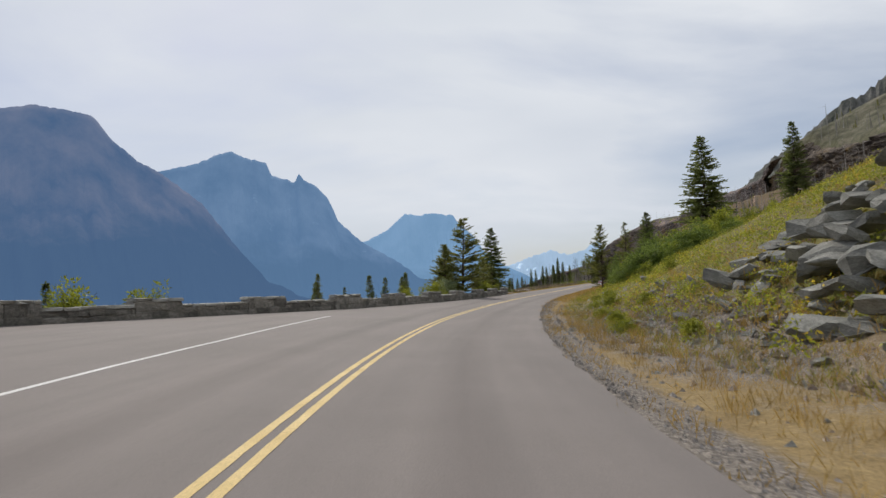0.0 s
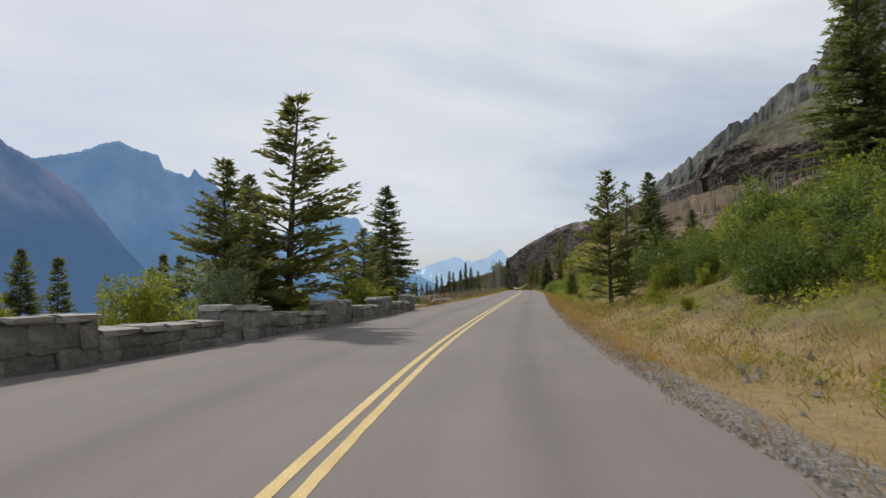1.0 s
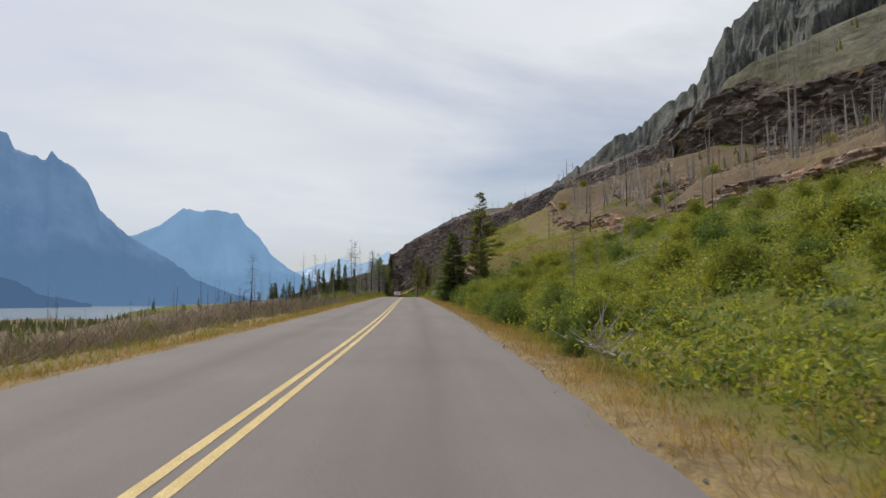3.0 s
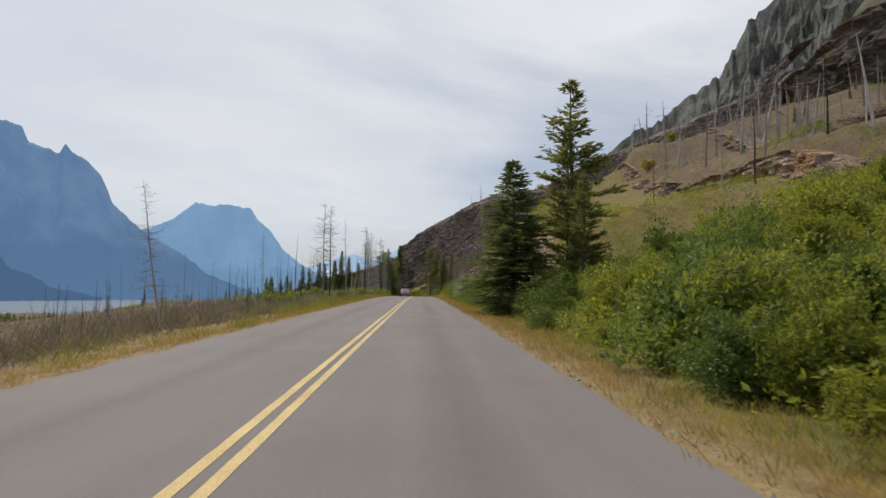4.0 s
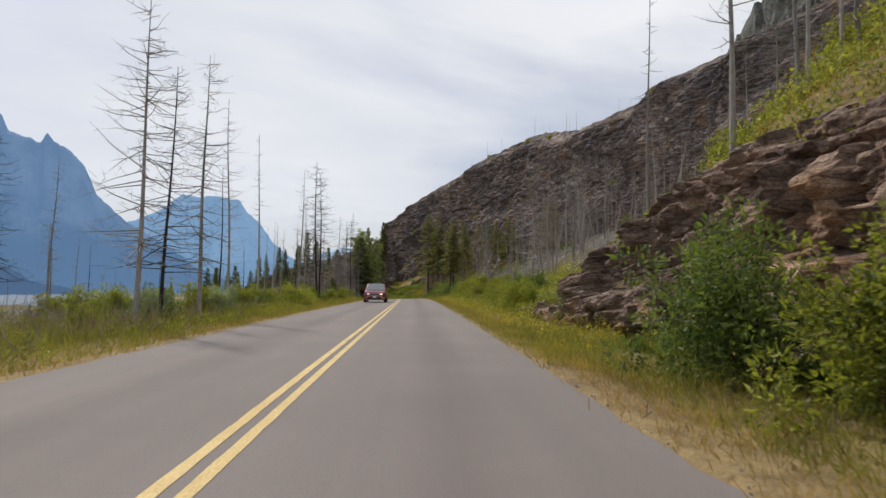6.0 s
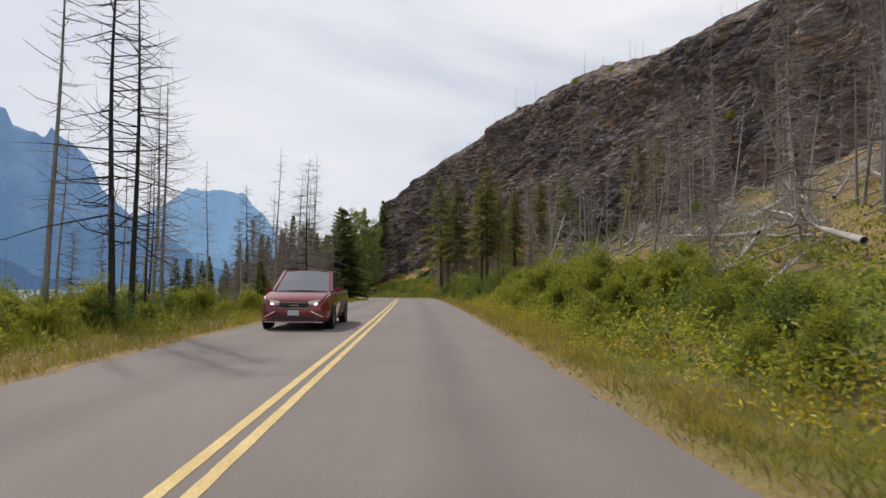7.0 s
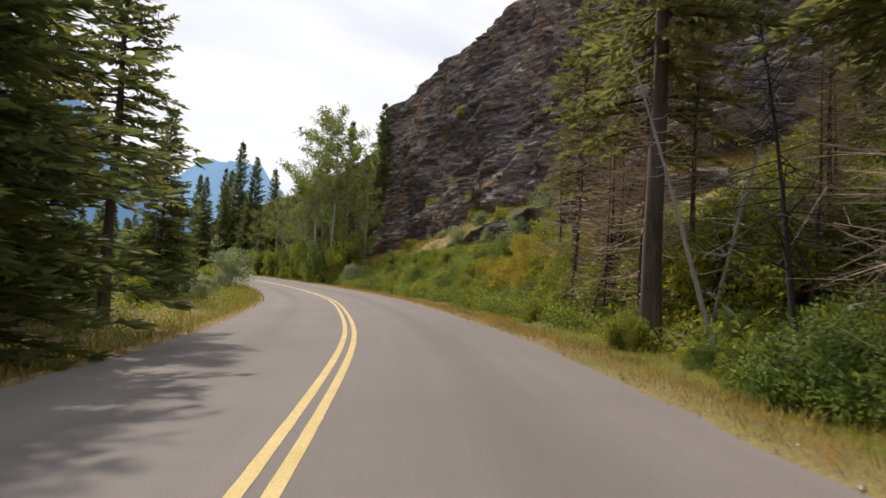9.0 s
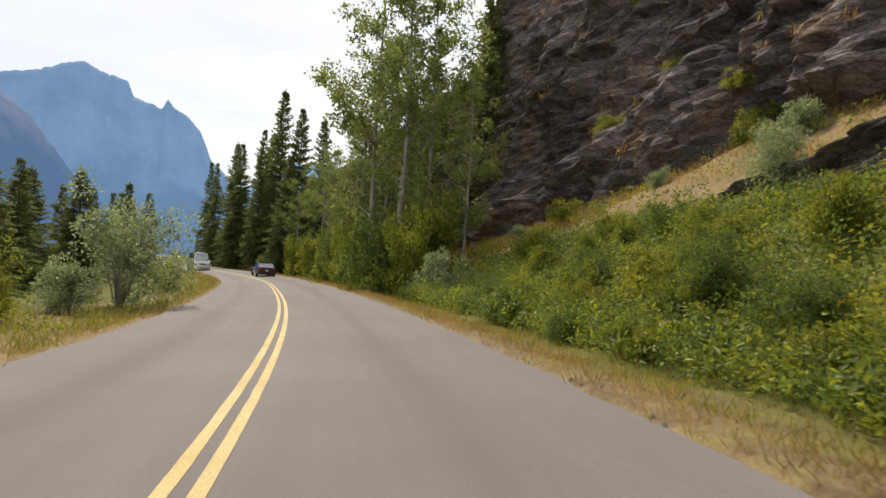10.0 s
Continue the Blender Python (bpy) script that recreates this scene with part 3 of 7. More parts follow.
def build_ground():
    U, D = np.meshgrid(GU, GD, indexing="ij")
    Z = ground_z(U, D)
    # far left: down to the lake and up the other shore
    Z = np.where(D < -30, np.maximum(Z, -27 + (14 * ease(190, 260, U) - 8 * (1 - ease(190, 260, U))) * ease(-110, -160, D)), Z)
    Z = np.where(D > 240, np.maximum(Z, 5), Z)
    Z = np.where((U > 420), Z * (1 - ease(420, 900, U)) + ease(420, 900, U) * np.where(D > 0, np.clip((D - 60) * 0.02, -14, 10), np.clip((D + 60) * 0.2, -35, -6)), Z)
    flat = np.zeros(U.size)
    for i, (u, d) in enumerate(zip(U.ravel(), D.ravel())):
        if -200 < u < 430 and -120 < d < 240:
            flat[i] = cover_bump(u, d)
        elif abs(d) > 5:
            flat[i] = 5 * rough(u * 0.01, d * 0.01, 2)
    Z = Z + flat.reshape(U.shape)
    under = (D < pave_right(U) - 0.08) & (D > pave_left(U) + 0.05)
    Z = np.where(under, Z - 0.14, Z)
    me = mesh_of("ground", plan_xyz(U, D, Z).reshape(-1, 3), grid_faces(*U.shape), GROUND, True)
    zone = np.zeros((U.size, 4), np.float32)
    u, d = U.ravel(), D.ravel()
    foot = FOOT(u)
    right = d > 0
    dry = np.where(right, 1.1 * (1 - ease(foot - 0.5, foot + 3, d)), 0.9 * (1 - ease(1.0, 6, pave_left(u) - d)))
    early = 1 - ease(-60, -25, u)
    dry = np.maximum(dry, np.where(right, 0.42 * early * (1 - ease(-35, -10, u)), 0))
    green = np.where(right, ease(foot - 0.3, foot + 2.5, d) * (0.85 - 0.35 * early), 0.62 * ease(0.8, 5, pave_left(u) - d))
    green = np.where(right & (d > CLIFF_D(u) + 8), 0.45, green)
    green = np.where(right & (d > CREST(u)) & (d < CLIFF_D(u)), 0.42, green)
    green = np.where(d < -40, 0.35, green)
    green = np.where(~right & (u < 45), green * 0.3, green)
    green = np.where(~right & (u > 145) & (u < 225), green * 0.55, green)
    green = np.where((d < -25) & (u < 200), 0.15, green)
    green = np.where(d < -40, 0.36, green)
    green = np.where(right & (u > -62) & (u < -14) & (d < 19), green * 0.4, green)
    green = np.where((d < -8) & (u < 105), np.minimum(green, 0.26), green)

    green = np.where(right & (u > 118) & (u < 192) & (d > foot + 5), 0.22, green)
    green = np.where(right & (d > CLIFF_D(u) + 6), np.where(u > 112, 0.12, 0.42), green)
    dry = np.where(right & (d > CLIFF_D(u) + 6) & (u > 112), 0.1, dry)
    green = np.where(right & (d > CREST(u) + 2) & (d < CLIFF_D(u)) & (u < 120), 0.26, green)
    dry = np.where(right & (d > CREST(u) + 2) & (d < CLIFF_D(u)) & (u < 120), 0.26, dry)
    strip = right & (u > 203) & (u < 272) & (d > CLIFF_D(u) - 5.8) & (d < CLIFF_D(u) + 1)
    green, dry = np.where(strip, 0.0, green), np.where(strip, 1.1, dry)
    dry = np.where(right & (u > 118) & (u < 192) & (d > foot + 4), 0.72 * (1 - ease(158, 176, u)), dry)
    above = right & (u > 52) & (u < 106) & (d > foot + 1) & (d < CREST(u) + 2)
    green, dry = np.where(above, 0.45, green), np.where(above, 0.60, dry)
    green = np.where((u > 290) & right & (d > 8), 0.7, green)
    on_verge = right & (u > -30) & (d > 3.2) & (d < foot + 0.6)
    green = np.where(on_verge, np.maximum(green, np.where(u < 100, 0.24, 0.40) + 0.28 * ease(3.6, foot, d)), green)
    dry = np.where(on_verge, 0.62, dry)
    stone = np.where(right, ease(2.9, 3.1, d) * (1 - ease(pave_right(u) + 0.35, pave_right(u) + 0.9, d)) * (0.95 - 0.85 * ease(-70, -20, u)), 0)
    scree = 0.85 * np.exp(-((u + 106) / 20) ** 2) * np.exp(-((d - 6.4) / 2.4) ** 2) + 0.8 * np.exp(-((u + 32) / 12) ** 2) * np.exp(-((d - 8.5) / 4) ** 2) + 0.7 * np.exp(-((u - 78) / 22) ** 2) * np.exp(-((d - foot - 1) / 2) ** 2)
    stone = np.maximum(stone, np.where(right, 0.95 * np.clip(scree, 0, 1), 0))
    stone = np.maximum(stone, np.where(right & (d > CLIFF_D(u) - 1), 0.1, 0))
    zone[:, 0], zone[:, 1], zone[:, 2], zone[:, 3] = dry, green, stone, 1 - np.where(right, 0.9 * ease(2, 8, d - CLIFF_D(u)), 0)
    layer = me.color_attributes.new("zone", "FLOAT_COLOR", "POINT")
    layer.data.foreach_set("color", zone.ravel())
    return tagged(new("ground", me), "grassy mountainside ground with soil, scree and dry verges", "ground", kind="structure")


build_ground()


# ---- road ----
def ribbon(name, us, lefts, rights, material, lift, cols=2, skirt=0.0):
    """A strip that follows the road between two offsets."""
    us = np.asarray(us, float)
    t = np.linspace(0, 1, cols)
    D = lefts[:, None] * (1 - t) + rights[:, None] * t
    U = np.repeat(us[:, None], cols, 1)
    Z = tab(GRADE, U) - np.clip(D, pave_left(U) - 0.4, 3.85) * np.tan(np.radians(tab(BANK, U))) + lift
    if skirt:
        U = np.concatenate([U[:, :1], U, U[:, -1:]], 1)
        D = np.concatenate([D[:, :1] - 0.06, D, D[:, -1:] + 0.06], 1)
        Z = np.concatenate([Z[:, :1] - skirt, Z, Z[:, -1:] - skirt], 1)
    me = mesh_of(name, plan_xyz(U, D, Z).reshape(-1, 3), grid_faces(*U.shape)[:, ::-1], material, False)
    uv = me.uv_layers.new(name="plan")
    idx = np.zeros(len(me.loops), np.int32)
    me.loops.foreach_get("vertex_index", idx)
    uv.data.foreach_set("uv", np.stack([U.ravel()[idx], D.ravel()[idx]], 1).astype(np.float32).ravel())
    return new(name, me)


RU = np.arange(-400, 415, 0.5)
jag = np.array([0.10 * rough(u * 0.9, 1, 4) + 0.05 * rough(u * 3.1, 7, 4) for u in RU])
jag2 = np.array([0.12 * rough(u * 0.8, 21, 4) + 0.05 * rough(u * 3.3, 27, 4) for u in RU])
tagged(ribbon("road", RU, pave_left(RU) + jag2, pave_right(RU) + jag, ASPHALT, 0.0, 24, 0.16), "worn grey two-lane asphalt mountain road", "road", kind="structure")
LU = np.arange(-400, 410, 0.25)
for side, off in (("", -0.1), ("", 0.1)):
    wob = np.array([0.008 * rough(u * 2.3, off * 40, 3) for u in LU])
    tagged(ribbon("centre_line", LU, off - 0.05 + wob, off + 0.05 + wob[::-1], YELLOW, 0.004), "solid yellow centre line painted on asphalt", "road marking", "double centre line", "structure")
EU = np.arange(-300, -103, 0.5)
edge = np.interp(EU, [-300, -130, -122.8, -120, -115.5, -104], [-3.3, -3.3, -3.75, -3.95, -4.2, -5.2])
tagged(ribbon("edge_line", EU, edge - 0.055, edge + 0.055, WHITE, 0.004), "white edge line between lane and pull-out", "road marking", kind="structure")


# ---- lake in the valley ----
tagged(new("water", mesh_of("water", [(-1500, -400, -25), (300, -900, -25), (900, 3200, -25), (-1500, 3600, -25)], [(0, 1, 2, 3)],
       surface("lake_water", (0.10, 0.14, 0.165), (0.13, 0.17, 0.20), 0.01, 0.3, 0.26, 0.0, 0.2, spec=0.5))), "pale blue mountain lake in the valley", "water", kind="structure")


# ---- far mountains ----
def massif(name, label, bearings, heights, reach, material, near=0.55, seed=0, jag_size=0.25, smooth=True, craggy=0.0):
    """A range whose crest climbs to the given angles when seen from the plan's origin at that reach."""
    cols, rows = 300, 60
    b = np.linspace(bearings[0], bearings[-1], cols)
    crest = np.interp(b, bearings, heights)
    crest = crest + np.array([jag_size * rough(x * 2.2, seed, 1, 5) for x in b]) * np.clip((crest) / 4, 0, 1)
    verts = []
    for r in range(rows):
        back = r >= 44
        s = r / 43 if not back else 1 - (r - 43) / 40
        for k in range(cols):
            rel = rough(b[k] * 0.55, s * 1.6, seed + 3, 6)
            gully = abs(rough(b[k] * 0.9 + s * 1.1, s * 2.2, seed + 8, 6))
            rr = reach * (near + (1 - near) * s) if not back else reach * (1 + 0.012 * (r - 43))
            top = math.tan(radians(crest[k])) * reach
            prof = 0.30 * s + 0.70 * s ** 2.1
            edge_soft = min(1.0, s * 3, (1 - s) * 6) if not back else 0
            z = -40 + (top + 40) * prof + edge_soft * (0.16 * rel - 0.13 * gully) * (0.3 * top + 60)
            rr = rr + edge_soft * reach * 0.012 * rel
            if craggy:
                arc = b[k] * reach * 0.01745
                crag = rough(arc / 150, z / 110, seed + 13, 7)
                fin = abs(rough(arc / 60 + z / 90, z / 120, seed + 15, 5))
                z += craggy * edge_soft * crag * 34
                rr -= craggy * edge_soft * (crag * 95 - fin * 70)
            w, u = rr * math.sin(radians(b[k])), rr * math.cos(radians(b[k]))
            verts.append((ORIGIN[0] + u * ALONG[0] + w * ACROSS[0], ORIGIN[1] + u * ALONG[1] + w * ACROSS[1], z + 2))
    ob = new(name, mesh_of(name, verts, grid_faces(rows, cols), material, smooth))
    return tagged(ob, label, "mountain", kind="structure")


# blue tints and emission stand in for aerial haze, paler with distance
HAZE_NEAR = painted_haze_mat("haze_painted_near_mountain", (0.016, 0.022, 0.032), (0.135, 0.105, 0.09), (0.088, 0.165, 0.315), 0.78, None, (420, (0.008, 0.014, 0.016)))
HAZE_MID = painted_haze_mat("haze_painted_mountain", (0.03, 0.045, 0.07), (0.10, 0.12, 0.15), (0.120, 0.228, 0.40), 0.80, (0.15, 0.18, 0.215), (330, (0.012, 0.02, 0.03)))
HAZE_FAR = painted_haze_mat("haze_painted_far_mountain", (0.04, 0.06, 0.09), (0.11, 0.14, 0.18), (0.185, 0.335, 0.53), 0.88, None, (180, (0.02, 0.03, 0.045)))
HAZE_LAST = painted_haze_mat("haze_painted_snow_mountain", (0.09, 0.12, 0.16), (0.2, 0.24, 0.3), (0.36, 0.50, 0.66), 0.9, (0.75, 0.8, 0.88))
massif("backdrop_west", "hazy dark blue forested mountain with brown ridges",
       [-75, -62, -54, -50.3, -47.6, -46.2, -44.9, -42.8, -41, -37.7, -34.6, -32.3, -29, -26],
       [9, 14, 14.9, 15.9, 15.7, 15.5, 13.8, 12.1, 11.2, 8.7, 4.6, 2.0, 0.6, 0.0], 3300, HAZE_NEAR, 0.62, 11, 0.14)
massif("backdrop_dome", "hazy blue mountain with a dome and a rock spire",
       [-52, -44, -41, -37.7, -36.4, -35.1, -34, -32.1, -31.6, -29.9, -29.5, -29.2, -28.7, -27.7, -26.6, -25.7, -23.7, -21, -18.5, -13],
       [8, 10.3, 11.3, 12.2, 12.9, 13.3, 12.8, 12.4, 11.3, 10.8, 10.7, 11.5, 10.9, 10.4, 9.3, 7.2, 5.3, 3.7, 2.2, 0.2], 4000, HAZE_MID, 0.72, 23, 0.12)
massif("backdrop_mesa", "flat-topped mountain painted in pale blue haze",
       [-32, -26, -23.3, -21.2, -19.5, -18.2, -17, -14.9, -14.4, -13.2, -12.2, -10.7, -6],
       [2, 4.4, 5.2, 6.2, 7.7, 7.5, 7.7, 7.4, 6.5, 5.5, 4.0, 2.8, 0.4], 4250, HAZE_FAR, 0.85, 31, 0.1)
massif("backdrop_snow", "distant snowy mountains painted in pale haze",
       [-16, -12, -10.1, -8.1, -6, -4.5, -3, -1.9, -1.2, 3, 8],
       [1.2, 2.0, 2.5, 3.2, 3.8, 3.3, 3.7, 4.5, 3.7, 3.0, 2.0], 4450, HAZE_LAST, 0.93, 43, 0.16)
massif("mountain_cliff", "grey cliffed mountain with grass ledges above the road",
       [3, 8, 11, 13, 16, 18.9, 20.4, 22.7, 25.9, 26.8, 28.2, 30.3, 36, 45, 60, 80],
       [2, 5, 8.5, 10.4, 12.2, 14.5, 14.7, 16.5, 18.4, 20.1, 22.2, 23.6, 27, 29, 28, 22], 1900, HIGH_ROCK, 0.45, 57, 0.45, False, 1.0)


# ---- rock faces beside the road ----
FACES = {}


class Beds:
    """A pile of rock beds of uneven thickness, each broken by its own joints into blocks."""

    def __init__(self, seed, thin, thick, short, long):
        g = np.random.default_rng(seed)
        self.edges = np.cumsum(g.uniform(thin, thick, 2400) * g.choice([0.6, 1.0, 1.0, 1.5], 2400)) - 60.0
        self.spans, self.starts, self.stands = g.uniform(short, long, 2400), g.uniform(0, 9, 2400), g.uniform(-0.5, 0.5, 2400)
        self.levels = g.uniform(-0.5, 0.5, (2, 4096))

    def out(self, a, b):
        """How far the block at a along and b up stands out."""
        i = min(2398, max(0, int(np.searchsorted(self.edges, b)) - 1))
        thick, span = self.edges[i + 1] - self.edges[i], self.spans[i]
        v = (b - self.edges[i]) / thick
        s = (a + self.starts[i]) / span
        j = math.floor(s)
        f = s - j
        k = (i * 131 + j * 17) % 4096
        joint = min(1.0, min(v, 1 - v) * thick / 0.09, min(f, 1 - f) * span / 0.07)
        return 0.5 * self.stands[i] + 0.95 * self.levels[0, k] + 0.5 * self.levels[1, k] * (f - 0.5) + 0.22 * (v - 0.5) - 0.30 * (1 - joint)


def rock_face(name, label, u0, u1, step, rows, d_of, base_of, height_of, lean, block, depth, dip, material, seed, buttress=0.0, beds=0.5):
    """A broken rock face: dipping beds, blocks of two sizes and, on tall ones, buttresses."""
    us = np.arange(u0, u1 + step / 2, step)
    verts = []
    large, small = Beds(seed, 0.45 * block[1], 1.3 * block[1], 0.6 * block[0], 2.0 * block[0]), Beds(seed + 5, 0.14 * block[1], 0.4 * block[1], 0.25 * block[0], 0.8 * block[0])
    for u in us:
        h, d0, z0 = float(height_of(u)), float(d_of(u)), float(base_of(u))
        for r in range(rows):
            v = r / (rows - 1)
            z = z0 + v * h
            zz = z + dip * u + 0.6 * rough(u * 0.12, z * 0.12, seed, 3)
            uu = u + 0.25 * zz + 0.4 * rough(u * 0.4, z * 0.4, seed + 2, 2)
            out = large.out(uu, zz) + 0.42 * small.out(uu, zz)
            out += beds * rough(u * 0.28, zz * 1.5 / block[1] * 0.5, seed + 7, 5) + 0.9 * rough(u * 0.16, z * 0.2, seed + 9, 5) + 0.35 * rough(u * 1.3, z * 1.7, seed + 11, 5)
            out *= depth if not callable(depth) else float(depth(u))
            if buttress:
                out += buttress * rough(u * 0.085, z * 0.055, seed + 21, 4) + 0.6 * buttress * abs(rough(u * 0.22 + z * 0.1, z * 0.08, seed + 25, 4))
            crown = float(ease(0.86, 1.0, v))
            d = d0 + lean * v * h - out * float(ease(0, 0.06, v)) * (1 - 0.6 * crown) + crown * 3.2
            x, y = place(u, d)
            verts.append((x, y, z + 0.25 * crown * rough(u * 0.5, 3, seed, 3)))
    FACES[name] = np.array(verts).reshape(len(us), rows, 3)
    ob = new(name, mesh_of(name, verts, grid_faces(len(us), rows)[:, ::-1], material, False))
    return tagged(ob, label, "cliff", kind="structure")


rock_face("cliff_cut", "brown bedded rock cut beside the road", 48, 118, 0.13, 62, lambda u: FOOT(u) + 0.1, lambda u: ground_z(u, FOOT(u)) - 0.3,
          lambda u: CUT_H(u) * 1.10 + 0.85, 0.36, (1.5, 1.15), 0.85, 0.10, CUT_ROCK, 3, 0.0, 0.25)
rock_face("cliff_wall", "tall dark bedded cliff above the bend", 112, 350, 0.27, 128, lambda u: CLIFF_D(u) - 0.4, lambda u: ground_z(u, CLIFF_D(u) - 0.6) - 0.6,
          lambda u: CLIFF_H(u) + 2.5, 0.22, (2.2, 0.95), lambda u: 0.50 + 0.36 * ease(185, 220, u), 0.38, CLIFF_ROCK, 17, 3.0, 0.35)
rock_face("cliff_ledge", "dark broken rock ledge across the green slope", -18, 122, 0.35, 16, lambda u: CREST(u) + 0.6, lambda u: ground_z(u, CREST(u) + 0.4) - 0.4,
          lambda u: LEDGE_H(u) + 0.35, 0.5, (1.6, 0.6), 0.8, 0.05, CUT_ROCK, 41)
rock_face("cliff_terrace", "weathered brown rock terrace high on the slope", -160, 114, 0.8, 22, lambda u: CLIFF_D(u) - 0.6, lambda u: ground_z(u, CLIFF_D(u) - 0.8) - 0.8,
          lambda u: CLIFF_H(u) + 1.0, 0.35, (3.4, 1.6), 1.8, 0.10, strata_mat("terrace_rock", (0.05, 0.04, 0.034), (0.115, 0.092, 0.075), (0.21, 0.18, 0.15), (0.15, 0.11, 0.05)), 29)

STEP_H = lambda u: 2.5 * ease(213, 219, u) * (1 - ease(233, 246, u))
rock_face("cliff_step", "low dark rock step below the cliff", 212, 247, 0.16, 36, lambda u: CLIFF_D(u) - 5.9, lambda u: ground_z(u, CLIFF_D(u) - 6.1) - 0.4,
          lambda u: STEP_H(u) + 0.1, 0.35, (1.6, 0.5), 0.6, 0.25, CLIFF_ROCK, 53, 0.0, 0.8)
for name, seed, off, high in (("cliff_band", 61, 11.0, 1.7), ("cliff_band", 67, 22.0, 2.2)):
    rock_face(name, "broken brown rock band across the burnt slope", -75, 108, 0.45, 12, lambda u: CREST(u) + off + 2.0 * math.sin(u * 0.09 + seed), lambda u: ground_z(u, CREST(u) + off + 2.0 * math.sin(u * 0.09 + seed) - 0.2) - 0.4,
              lambda u: 0.1 + high * max(0.0, 0.55 + 1.1 * rough(u * 0.05, 2.0, seed, 3)), 0.6, (1.6, 0.6), 0.8, 0.05, CUT_ROCK, seed)
# ---- plants: builders ----
def tube(path, radii, sides=6):
    """A bent tapered stem: rings along a path of points."""
    path = [Vector(p) for p in path]
    verts, faces = [], []
    for i, p in enumerate(path):
        t = (path[min(i + 1, len(path) - 1)] - path[max(i - 1, 0)]).normalized()
        a = t.orthogonal().normalized()
        b = t.cross(a)
        for k in range(sides):
            ang = 2 * math.pi * k / sides
            verts.append(p + (a * math.cos(ang) + b * math.sin(ang)) * radii[i])
    for i in range(len(path) - 1):
        for k in range(sides):
            k2 = (k + 1) % sides
            faces.append((i * sides + k, i * sides + k2, (i + 1) * sides + k2, (i + 1) * sides + k))
    return verts, faces


def joined(pieces):
    verts, faces, n = [], [], 0
    for v, f in pieces:
        verts += [tuple(p) for p in v]
        faces += [tuple(i + n for i in q) for q in f]
        n += len(v)
    return verts, faces


def blades(centres, along, widths, rng, bend=0.15):
    """Leaf-like diamonds: each starts at its centre and points along; the roll is random."""
    centres, along = np.asarray(centres, float), np.asarray(along, float)
    n = len(centres)
    side = np.cross(along, rng.normal(size=(n, 3)))
    side /= np.linalg.norm(side, axis=1)[:, None] + 1e-9
    side *= np.asarray(widths)[:, None] * 0.5
    nor = np.cross(along, side)
    nor *= bend / (np.linalg.norm(nor, axis=1)[:, None] + 1e-9) * np.linalg.norm(along, axis=1)[:, None]
    mid = centres + along * 0.45 + nor
    V = np.stack([centres, mid + side, centres + along, mid - side], 1).reshape(-1, 3)
    F = np.arange(4 * n).reshape(n, 4)
    return V, F


